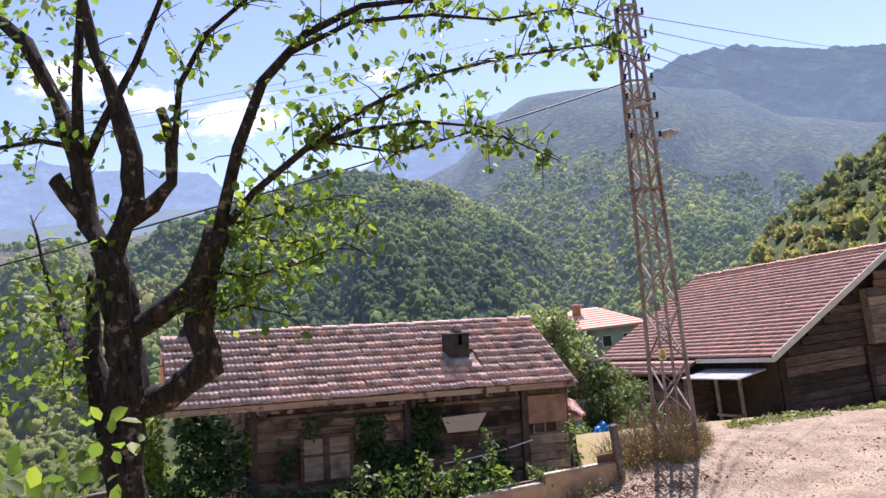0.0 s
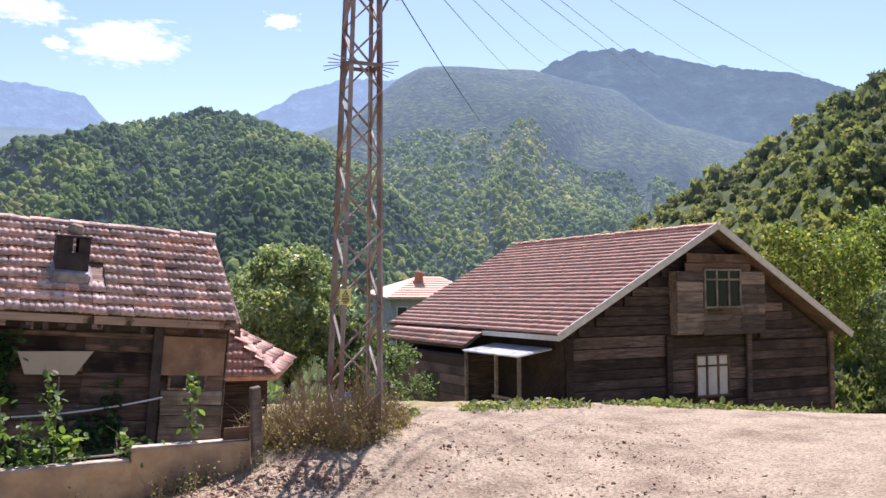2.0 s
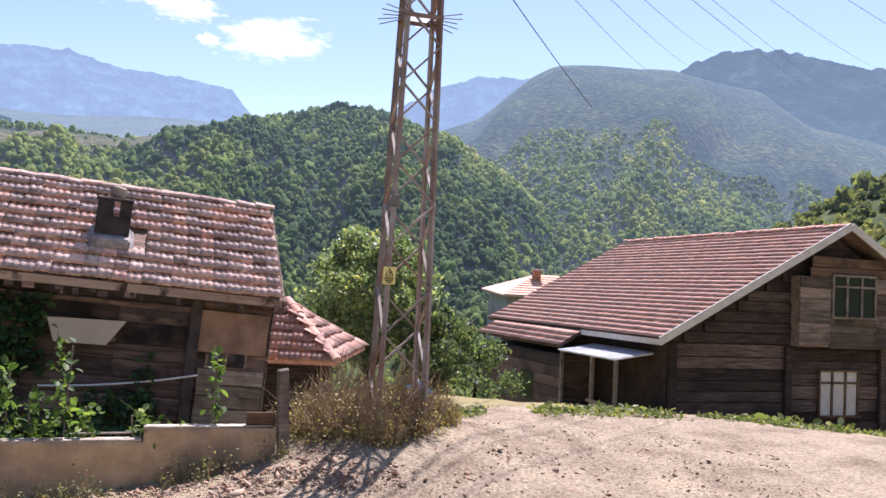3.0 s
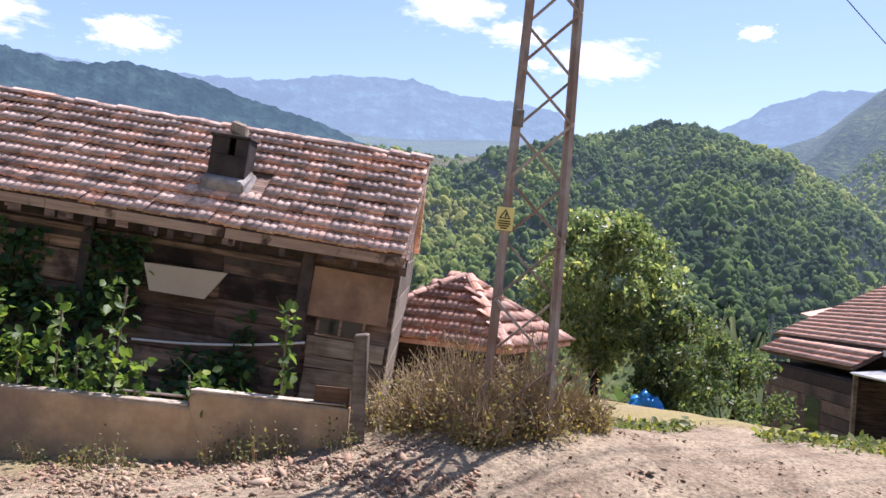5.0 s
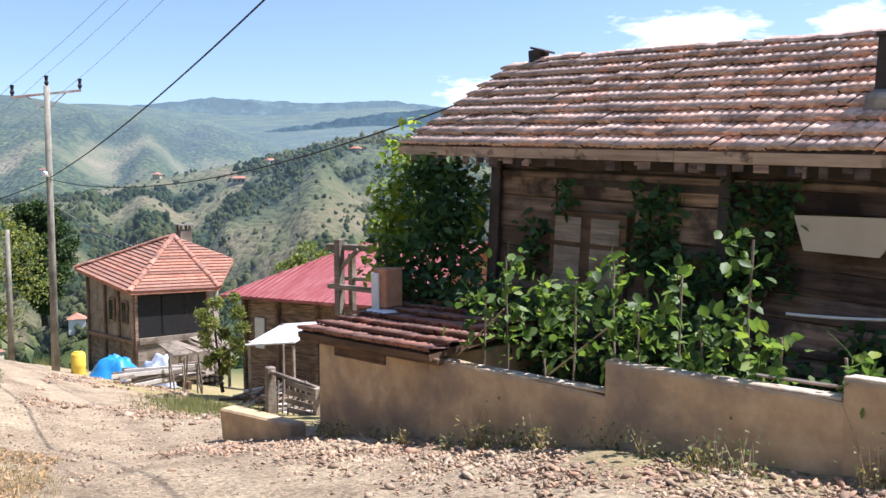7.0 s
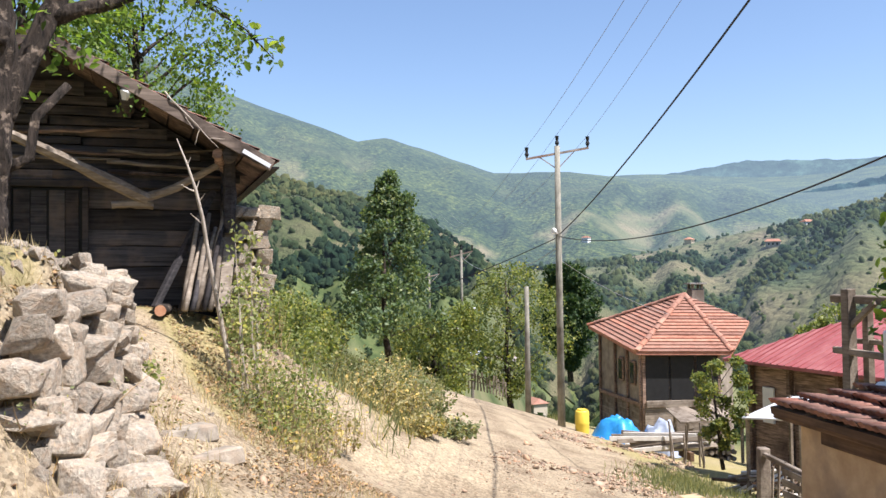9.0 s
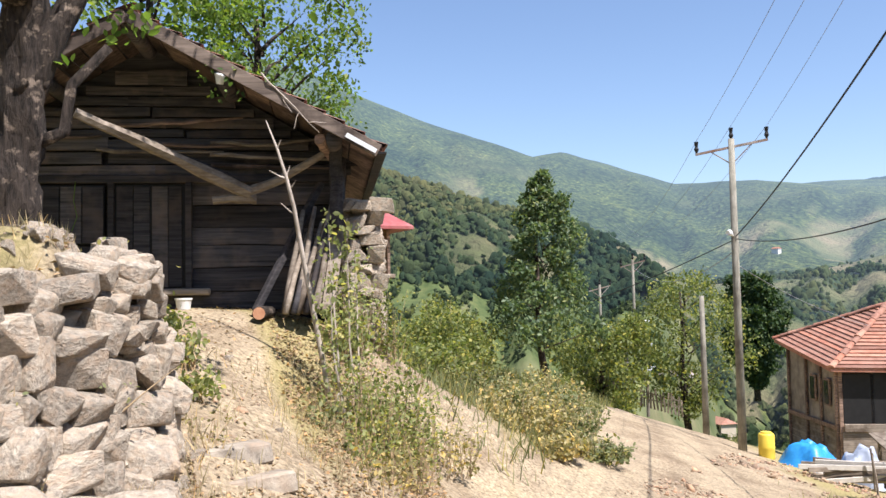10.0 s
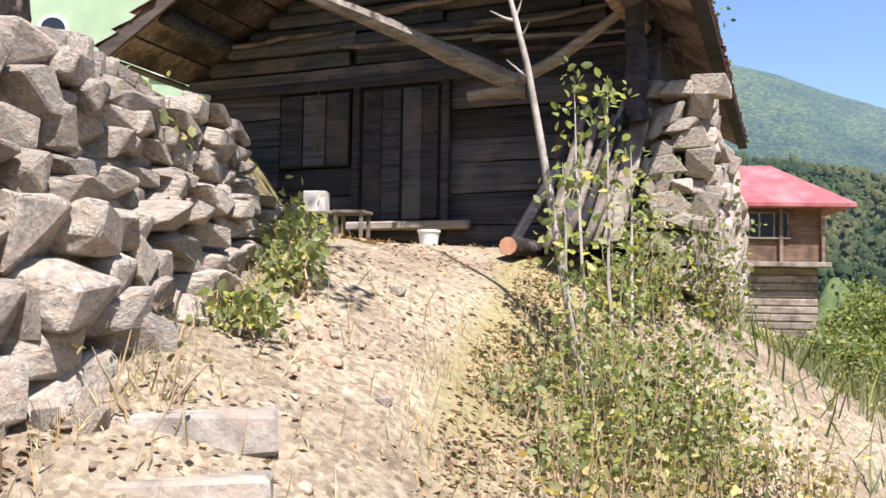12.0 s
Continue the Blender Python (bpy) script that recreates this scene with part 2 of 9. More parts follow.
TIMBER = [(0.0, (0.4, 0.38, 0.38)), (0.35, (0.72, 0.7, 0.7)), (0.7, (1.0, 1.0, 1.0)), (0.9, (1.5, 1.42, 1.36)), (1.0, (1.9, 1.75, 1.62))]
M_WOOD_WALL = surface("smoke_stained_wall_timber", (0.07, 0.052, 0.043), (0.31, 0.22, 0.175), 3.2, 0.92, stain=(0.05, 0.038, 0.034), stain_scale=1.1, bump_d=0.014, stretch=(0.35, 5, 5), vary=0.0, shades=TIMBER, cut=(0.47, 0.62))
M_WOOD_TAN = surface("worn_tan_wall_timber", (0.10, 0.072, 0.055), (0.36, 0.265, 0.195), 2.6, 0.92, stain=(0.06, 0.042, 0.034), stain_scale=1.5, bump_d=0.014, stretch=(0.35, 4, 4), vary=0.0, shades=TIMBER, cut=(0.52, 0.66))
M_WOOD_BAY = surface("grey_brown_bay_boards", (0.085, 0.065, 0.052), (0.25, 0.195, 0.155), 3.0, 0.92, stain=(0.06, 0.045, 0.037), stain_scale=1.4, bump_d=0.012, stretch=(0.35, 4, 4), vary=0.0, shades=TIMBER, cut=(0.52, 0.68))
M_WOOD_EAVE = surface("pale_stained_eaves_board", (0.30, 0.21, 0.15), (0.52, 0.39, 0.285), 3.0, 0.9, stain=(0.07, 0.045, 0.034), stain_scale=1.9, bump_d=0.008, stretch=(0.4, 4, 4), vary=0.1, cut=(0.55, 0.63))
M_WOOD_DARK = surface("dark_weathered_timber", (0.045, 0.03, 0.023), (0.50, 0.34, 0.25), 4.5, 0.9, stain=(0.09, 0.06, 0.046), stain_scale=0.7, bump_d=0.012, stretch=(0.35, 5, 5), vary=0.4)
M_WOOD_OLD = surface("brown_black_log_wall", (0.03, 0.022, 0.019), (0.19, 0.135, 0.108), 4.5, 0.9, stain=(0.045, 0.033, 0.028), stain_scale=0.6, bump_d=0.012, stretch=(0.35, 5, 5), vary=0.0, shades=TIMBER)
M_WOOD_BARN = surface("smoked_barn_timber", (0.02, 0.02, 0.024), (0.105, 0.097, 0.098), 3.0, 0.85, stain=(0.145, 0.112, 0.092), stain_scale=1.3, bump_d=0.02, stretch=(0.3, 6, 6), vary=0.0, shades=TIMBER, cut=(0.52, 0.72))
M_WOOD_GREY = surface("grey_sun_bleached_timber", (0.17, 0.135, 0.10), (0.38, 0.32, 0.255), 3.5, 0.9, stain=(0.12, 0.09, 0.065), stain_scale=1.8, bump_d=0.008, stretch=(0.3, 6, 6), vary=0.3)
M_POLE = surface("weathered_grey_pole", (0.17, 0.16, 0.125), (0.33, 0.31, 0.255), 4.0, 0.9, stain=(0.13, 0.115, 0.09), stain_scale=1.2, bump_d=0.006, stretch=(5, 5, 0.5), vary=0.1)
M_WOOD_BROWN = surface("brown_timber", (0.10, 0.058, 0.034), (0.24, 0.15, 0.09), 3.0, 0.88, stain=(0.07, 0.045, 0.03), stain_scale=1.4, bump_d=0.008, stretch=(0.3, 6, 6), vary=0.3)
M_PLY = surface("orange_brown_plywood", (0.33, 0.17, 0.085), (0.42, 0.235, 0.13), 2.0, 0.75, stain=(0.27, 0.14, 0.08), stain_scale=1.1, bump_d=0.002, vary=0.12)
M_WOOD_PLY2 = surface("faded_plywood", (0.27, 0.165, 0.105), (0.40, 0.265, 0.18), 2.5, 0.85, stain=(0.20, 0.125, 0.085), stain_scale=1.8, bump_d=0.004, vary=0.1)
M_PALE = surface("pale_barge_board", (0.52, 0.48, 0.42), (0.66, 0.62, 0.55), 4.0, 0.7, bump_d=0.002, vary=0.08)
M_CREAM = surface("cream_painted_board", (0.47, 0.40, 0.30), (0.53, 0.46, 0.36), 2.0, 0.6, bump_d=0.001, vary=0.0)
M_CONCRETE = surface("tan_rendered_concrete", (0.42, 0.285, 0.155), (0.60, 0.435, 0.255), 3.0, 0.92, stain=(0.27, 0.20, 0.14), stain_scale=1.1, bump_d=0.008, vary=0.12)
M_COPING = surface("worn_mortar_coping", (0.40, 0.33, 0.245), (0.66, 0.57, 0.45), 7.0, 0.95, stain=(0.30, 0.235, 0.165), stain_scale=4.0, bump_d=0.012, vary=0.1)
M_CEMENT = surface("grey_cement", (0.24, 0.22, 0.20), (0.44, 0.41, 0.37), 4.0, 0.92, stain=(0.16, 0.145, 0.13), stain_scale=1.5, bump_d=0.008, vary=0.15)
M_STONE = surface("field_stone", (0.20, 0.17, 0.135), (0.54, 0.47, 0.37), 4.5, 0.92, stain=(0.43, 0.33, 0.235), stain_scale=2.6, bump_d=0.05, bump_s=0.9, vary=0.25, detail=10.0)
M_GRAVEL = surface("road_rubble", (0.25, 0.185, 0.125), (0.45, 0.36, 0.26), 6.0, 0.92, bump_d=0.01, vary=0.0, stain=(0.30, 0.205, 0.145), stain_scale=0.8, shift_hue=[(0.0, (0.62, 0.58, 0.56)), (0.45, (1.0, 0.98, 0.96)), (0.75, (1.25, 1.02, 0.88)), (1.0, (1.25, 1.25, 1.25))])
M_STEEL = surface("rusty_grey_steel", (0.24, 0.19, 0.155), (0.46, 0.41, 0.36), 2.6, 0.7, stain=(0.25, 0.145, 0.10), stain_scale=0.7, bump_d=0.002, metal=0.1, vary=0.25)
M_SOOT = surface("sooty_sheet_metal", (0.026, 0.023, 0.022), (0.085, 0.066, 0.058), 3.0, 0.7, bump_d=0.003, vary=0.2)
M_BRICK = surface("orange_brick", (0.36, 0.17, 0.095), (0.47, 0.26, 0.15), 8.0, 0.9, bump_d=0.004, vary=0.2)
M_BARK = surface("dark_furrowed_bark", (0.006, 0.005, 0.004), (0.075, 0.057, 0.045), 8.0, 0.97, stain=(0.27, 0.21, 0.16), stain_scale=7.0, cut=(0.57, 0.68), bump_d=0.08, bump_s=1.0, stretch=(2.4, 2.4, 0.6), vary=0.0, detail=10.0)
M_BARK_PALE = surface("pale_bark", (0.30, 0.25, 0.20), (0.56, 0.49, 0.41), 6.0, 0.9, bump_d=0.01, vary=0.2)
M_TWIG = surface("dry_twig", (0.24, 0.165, 0.09), (0.46, 0.35, 0.21), 8.0, 0.9, bump_d=0.002, vary=0.1)
M_LEAF_TREE = leaf_mat("mulberry_leaf", (0.06, 0.105, 0.02), (0.16, 0.235, 0.05), 0.58)
M_LEAF_VINE = leaf_mat("vine_leaf", (0.04, 0.08, 0.022), (0.165, 0.25, 0.065), 0.45)
# One creeper, two colours: shade painted into the first, sunlight into the second.
M_LEAF_SHADED = leaf_mat("shaded_creeper_leaf", (0.03, 0.075, 0.035), (0.07, 0.145, 0.055), 0.35)
M_LEAF_SUNLIT = leaf_mat("sunlit_creeper_leaf", (0.09, 0.15, 0.028), (0.24, 0.32, 0.065), 0.55)
M_LEAF_BUSH = leaf_mat("bush_leaf", (0.09, 0.12, 0.038), (0.225, 0.25, 0.082), 0.45)
M_LEAF_DRY = leaf_mat("yellowing_shrub_leaf", (0.17, 0.155, 0.07), (0.40, 0.34, 0.16), 0.35, 0.6)
M_LEAF_DARK = leaf_mat("dark_tree_leaf", (0.06, 0.10, 0.05), (0.155, 0.21, 0.105), 0.4)
M_LEAF_DARK2 = leaf_mat("garden_tree_leaf", (0.045, 0.08, 0.04), (0.17, 0.215, 0.115), 0.5)
M_LEAF_WALNUT = leaf_mat("walnut_leaf", (0.11, 0.155, 0.085), (0.28, 0.335, 0.195), 0.5, 0.33)
M_LEAF_SUN = leaf_mat("sunny_tree_leaf", (0.07, 0.11, 0.03), (0.20, 0.245, 0.06), 0.45, 0.5)
M_LEAF_FIR = leaf_mat("fir_needle", (0.022, 0.05, 0.022), (0.06, 0.10, 0.035), 0.3, 0.6)
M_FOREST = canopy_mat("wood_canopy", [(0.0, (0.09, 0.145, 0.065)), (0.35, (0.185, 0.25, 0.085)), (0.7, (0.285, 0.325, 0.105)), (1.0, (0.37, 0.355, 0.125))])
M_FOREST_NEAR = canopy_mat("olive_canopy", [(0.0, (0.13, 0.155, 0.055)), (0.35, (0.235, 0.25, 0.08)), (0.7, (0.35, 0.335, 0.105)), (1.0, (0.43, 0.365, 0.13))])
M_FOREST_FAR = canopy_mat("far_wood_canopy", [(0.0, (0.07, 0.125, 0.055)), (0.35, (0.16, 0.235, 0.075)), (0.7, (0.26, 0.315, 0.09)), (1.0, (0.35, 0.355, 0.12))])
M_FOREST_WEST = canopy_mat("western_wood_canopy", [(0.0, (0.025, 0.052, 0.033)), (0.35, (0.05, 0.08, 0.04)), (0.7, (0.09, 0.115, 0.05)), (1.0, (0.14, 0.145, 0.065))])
M_LEAF_WILD = leaf_mat("bright_weed_leaf", (0.14, 0.165, 0.065), (0.33, 0.345, 0.15), 0.5, 0.5)
M_LITTER = leaf_mat("dry_leaf_litter", (0.12, 0.075, 0.04), (0.34, 0.24, 0.15), 0.2, 0.7)
M_STRAW = leaf_mat("dry_grass_blade", (0.27, 0.22, 0.125), (0.47, 0.39, 0.25), 0.3, 0.7)
M_WEED = leaf_mat("grey_green_weed", (0.10, 0.12, 0.05), (0.22, 0.23, 0.11), 0.35, 0.7)
M_WIRE = surface("black_cable", (0.012, 0.012, 0.012), (0.03, 0.03, 0.03), 5.0, 0.6, bump_d=0.0, vary=0.0)
M_WIRE_GREY = surface("aluminium_cable", (0.20, 0.20, 0.21), (0.3, 0.3, 0.31), 5.0, 0.5, bump_d=0.0, vary=0.0)
M_WHITE = surface("white_paint", (0.70, 0.70, 0.68), (0.80, 0.80, 0.78), 5.0, 0.5, bump_d=0.001, vary=0.05)
M_SHEET = surface("white_metal_sheet", (0.60, 0.61, 0.62), (0.74, 0.75, 0.76), 3.0, 0.45, bump_d=0.001, vary=0.0, stain=(0.5, 0.49, 0.47))
M_YELLOW = surface("yellow_enamel", (0.70, 0.50, 0.05), (0.78, 0.58, 0.08), 4.0, 0.5, bump_d=0.001, vary=0.0)
M_SIGN = surface("faded_yellow_enamel", (0.74, 0.64, 0.20), (0.82, 0.73, 0.30), 4.0, 0.6, bump_d=0.001, vary=0.0)
M_BLACK = surface("black_paint", (0.012, 0.012, 0.012), (0.02, 0.02, 0.02), 4.0, 0.6, bump_d=0.0, vary=0.0)
M_REDMETAL = surface("crimson_metal_roofing", (0.25, 0.062, 0.06), (0.34, 0.10, 0.098), 2.0, 0.55, bump_d=0.001, vary=0.1, stain=(0.38, 0.15, 0.14), stain_scale=0.8)
M_PLASTER = surface("grey_plaster", (0.36, 0.35, 0.33), (0.47, 0.46, 0.43), 2.0, 0.9, stain=(0.28, 0.26, 0.23), stain_scale=0.5, bump_d=0.004, vary=0.0)
M_MUD = surface("mud_plaster", (0.22, 0.18, 0.14), (0.36, 0.31, 0.25), 3.0, 0.92, stain=(0.15, 0.12, 0.095), stain_scale=0.9, bump_d=0.01, vary=0.1)
M_GREENWALL = surface("pale_green_render", (0.27, 0.35, 0.21), (0.33, 0.42, 0.265), 1.2, 0.85, bump_d=0.002, vary=0.0)
M_TARP = surface("blue_tarpaulin", (0.02, 0.20, 0.52), (0.04, 0.30, 0.66), 3.0, 0.4, bump_d=0.01, vary=0.0)
M_GREYTARP = surface("grey_blue_tarpaulin", (0.25, 0.29, 0.36), (0.38, 0.42, 0.5), 4.0, 0.5, bump_d=0.01, vary=0.0)
M_GLASS, _n, _l, _b = node_mat("dark_window_glass")
_b.inputs["Base Color"].default_value, _b.inputs["Roughness"].default_value = (0.015, 0.018, 0.02, 1), 0.08

# ---- building helpers ----
import itertools

rng = np.random.default_rng(7)
Z0 = Matrix.Identity(4)


def finish(name, bm, mat, parent=None, label="", smooth=False):
    me = bpy.data.meshes.new(name)
    bm.normal_update()
    bm.to_mesh(me)
    bm.free()
    return mesh_ob(name, me, mat, parent, label, smooth)


def mesh_ob(name, me, mat, parent=None, label="", smooth=False, m=None):
    if mat and not me.materials:
        me.materials.append(mat)
    if smooth:
        me.polygons.foreach_set("use_smooth", [True] * len(me.polygons))
    ob = new(name, me)
    ob.parent = parent
    if m is not None:
        ob.matrix_basis = m
    if label:
        ob["label"] = label
    return ob


def part(name, bm, mat, parent, label="", smooth=False):
    return finish(name, bm, mat, parent, label, smooth)


def thing(name, m, label, category, group="", kind=""):
    return tagged(place(new(name), m), label, category, group, kind)


def place(ob, m):
    ob.matrix_basis = m
    return ob


def axes(origin, x, y, z):
    m = Matrix.Identity(4)
    for i, v in enumerate((x, y, z)):
        m.col[i][:3] = v
    m.col[3][:3] = origin
    return m


def frame_of(origin, x_dir, up=(0, 0, 1)):
    """A place whose x runs along x_dir and whose z is as upright as can be."""
    x = Vector(x_dir).normalized()
    y = Vector(up).cross(x).normalized()
    return axes(origin, x, y, x.cross(y))


def add_box(bm, lo, hi, m=Z0, bevel=0.0, wobble=0.0):
    lo, hi = Vector(lo), Vector(hi)
    r = bmesh.ops.create_cube(bm, size=1.0, matrix=m @ Matrix.Translation((lo + hi) / 2) @ Matrix.Diagonal((*(hi - lo), 1)))
    if wobble:
        for v in r["verts"]:
            v.co += Vector(rng.uniform(-wobble, wobble, 3))
    if bevel:
        edges = {e for v in r["verts"] for e in v.link_edges}
        bmesh.ops.bevel(bm, geom=list(edges), offset=bevel, segments=1, affect="EDGES")
    return bm


def box(lo, hi, m=Z0, bevel=0.0, wobble=0.0):
    return add_box(bmesh.new(), lo, hi, m, bevel, wobble)


def add_beam(bm, a, b, w, h=None, roll=0.0, bevel=0.0):
    """A square bar from a to b."""
    a, b = Vector(a), Vector(b)
    h = h or w
    m = Matrix.Translation((a + b) / 2) @ (b - a).to_track_quat("Z", "Y").to_matrix().to_4x4() @ pose(0, 0, 0, 0, 0, roll)
    n = (b - a).length / 2
    return add_box(bm, (-w / 2, -h / 2, -n), (w / 2, h / 2, n), m, bevel)


def beam(a, b, w, h=None, roll=0.0, bevel=0.0):
    return add_beam(bmesh.new(), a, b, w, h, roll, bevel)


def add_tube(bm, pts, radii, sides=8, jitter=0.0, cap=True):
    """A bent round limb through pts."""
    rings = []
    pts = [Vector(p) for p in pts]
    side = Vector((0.3, 0.9, 0.2))
    for i, p in enumerate(pts):
        d = (pts[min(i + 1, len(pts) - 1)] - pts[max(i - 1, 0)]).normalized()
        side = (side - d * side.dot(d)).normalized()
        up = d.cross(side)
        r = radii[i] if hasattr(radii, "__len__") else radii
        rings.append([bm.verts.new(p + (side * math.cos(6.2832 * k / sides) + up * math.sin(6.2832 * k / sides)) * r * (1 + (rng.uniform(-jitter, jitter) if jitter else 0))) for k in range(sides)])
    for a, b in zip(rings, rings[1:]):
        for k in range(sides):
            bm.faces.new((a[k], a[(k + 1) % sides], b[(k + 1) % sides], b[k]))
    if cap:
        bm.faces.new(rings[0][::-1])
        bm.faces.new(rings[-1])
    return bm


def tube(pts, radii, sides=8, jitter=0.0):
    return add_tube(bmesh.new(), pts, radii, sides, jitter)


def bend(a, b, steps, wander, seed=0):
    """A crooked line from a to b."""
    r = np.random.default_rng(seed)
    a, b = Vector(a), Vector(b)
    off = Vector((0, 0, 0))
    out = [a]
    for i in range(1, steps):
        off += Vector(r.normal(0, wander, 3))
        k = i / steps
        out.append(a.lerp(b, k) + off * (1 - k))
    return out + [b]


def hanging(a, b, sag, steps=24):
    a, b = Vector(a), Vector(b)
    return [a.lerp(b, i / steps) - Vector((0, 0, sag * 4 * (i / steps) * (1 - i / steps))) for i in range(steps + 1)]


def np_mesh(name, verts, faces):
    """A mesh from arrays: verts n x 3, faces m x 3 or m x 4."""
    me = bpy.data.meshes.new(name)
    verts, faces = np.asarray(verts, np.float32), np.asarray(faces, np.int32)
    k = faces.shape[1]
    me.vertices.add(len(verts))
    me.vertices.foreach_set("co", verts.ravel())
    me.loops.add(faces.size)
    me.loops.foreach_set("vertex_index", faces.ravel())
    me.polygons.add(len(faces))
    me.polygons.foreach_set("loop_start", np.arange(0, faces.size, k, dtype=np.int32))
    me.update(calc_edges=True)
    return me


def many(verts, faces, mats):
    """Copies of one small shape at many 3 x 4 places, as one pair of arrays."""
    verts, mats = np.asarray(verts, float), np.asarray(mats, float)
    v = np.einsum("nij,kj->nki", mats[:, :, :3], verts) + mats[:, None, :, 3]
    f = np.asarray(faces)[None] + (np.arange(len(mats)) * len(verts))[:, None, None]
    return v.reshape(-1, 3), f.reshape(-1, np.asarray(faces).shape[1])


def turns(r, n, tilt=1.0):
    """n random rotations; tilt 0 keeps them upright."""
    a, b, c = r.uniform(0, 6.283, n), r.normal(0, tilt, n), r.normal(0, tilt, n)
    ca, sa, cb, sb, cc, sc = np.cos(a), np.sin(a), np.cos(b), np.sin(b), np.cos(c), np.sin(c)
    o, e = np.zeros(n), np.ones(n)
    rz = np.stack([np.stack([ca, -sa, o], 1), np.stack([sa, ca, o], 1), np.stack([o, o, e], 1)], 1)
    rx = np.stack([np.stack([e, o, o], 1), np.stack([o, cb, -sb], 1), np.stack([o, sb, cb], 1)], 1)
    ry = np.stack([np.stack([cc, o, sc], 1), np.stack([o, e, o], 1), np.stack([-sc, o, cc], 1)], 1)
    return rz @ rx @ ry


LEAF_V = [(0, 0, 0), (0.30, 0.32, 0.05), (0.26, 0.70, 0.02), (0, 1.0, -0.10), (-0.26, 0.70, 0.02), (-0.30, 0.32, 0.05), (0, 0.5, -0.04)]
LEAF_F = [(0, 1, 6), (1, 2, 6), (2, 3, 6), (3, 4, 6), (4, 5, 6), (5, 0, 6)]
SPRAY_V = [(0, 0, 0), (0.33, 0.5, 0.05), (0, 1.05, -0.1), (-0.33, 0.5, 0.05)]
SPRAY_F = [(0, 1, 2), (0, 2, 3)]
BLADE_V = [(-0.026, 0, 0), (0.026, 0, 0), (0.018, 0.05, 0.5), (-0.018, 0.05, 0.5), (0.0, 0.22, 1.0)]
BLADE_F = [(0, 1, 2), (0, 2, 3), (3, 2, 4)]


def leaf_mesh(name, points, size, r, tilt=0.9, shape=(LEAF_V, LEAF_F), spread=0.35):
    points = np.asarray(points, float)
    n = len(points)
    s = size * r.uniform(1 - spread, 1 + spread, n)
    rot = turns(r, n, tilt) * s[:, None, None]
    v, f = many(shape[0], shape[1], np.concatenate([rot, points[:, :, None]], 2))
    return np_mesh(name, v, f)


def ball_points(r, n, centre, radii, shell=0.55):
    d = r.normal(size=(n, 3))
    d /= np.linalg.norm(d, axis=1)[:, None]
    q = r.uniform(shell ** 3, 1, n) ** (1 / 3)
    return np.asarray(centre) + d * q[:, None] * np.asarray(radii)


def clumps(r, centre, radii, count, per, size):
    """Leaf places gathered in small clumps inside an uneven crown."""
    lobes = ball_points(r, 6, centre, np.asarray(radii) * 0.62, 0.3)
    mids = lobes[r.integers(0, 6, count)] + r.normal(0, 0.27, (count, 3)) * np.asarray(radii)
    return np.concatenate([mids + 0 * mids]).repeat(per, 0) + r.normal(0, size, (count * per, 3)) * np.array((1, 1, 0.7))


def bush(name, base, radii, mat, label, category="bush", clump=60, per=22, leaf=0.07, seed=1, stems=7, twig=M_TWIG):
    """A shrub: bent stems and clumps of leaves with gaps between."""
    r = np.random.default_rng(seed)
    ob = thing(name, pose(*base), label, category)
    bm = bmesh.new()
    for i in range(stems):
        a = 6.283 * i / stems + r.uniform(-0.4, 0.4)
        k = r.uniform(0.35, 0.95)
        tip = (math.cos(a) * radii[0] * k, math.sin(a) * radii[1] * k, radii[2] * r.uniform(1.1, 1.9))
        add_tube(bm, bend((r.normal(0, 0.06), r.normal(0, 0.06), -0.1), tip, 5, 0.05, seed * 50 + i), [0.018, 0.015, 0.012, 0.009, 0.006, 0.003], 4)
    tagged(part("woody_base", bm, twig, ob), kind="stuff")
    pts = clumps(r, (0, 0, radii[2]), radii, clump, per, leaf * 1.5)
    pts[:, 2] = np.maximum(pts[:, 2], 0.03)
    mesh_ob("foliage", leaf_mesh("foliage", pts, leaf, r), mat, ob)
    return ob


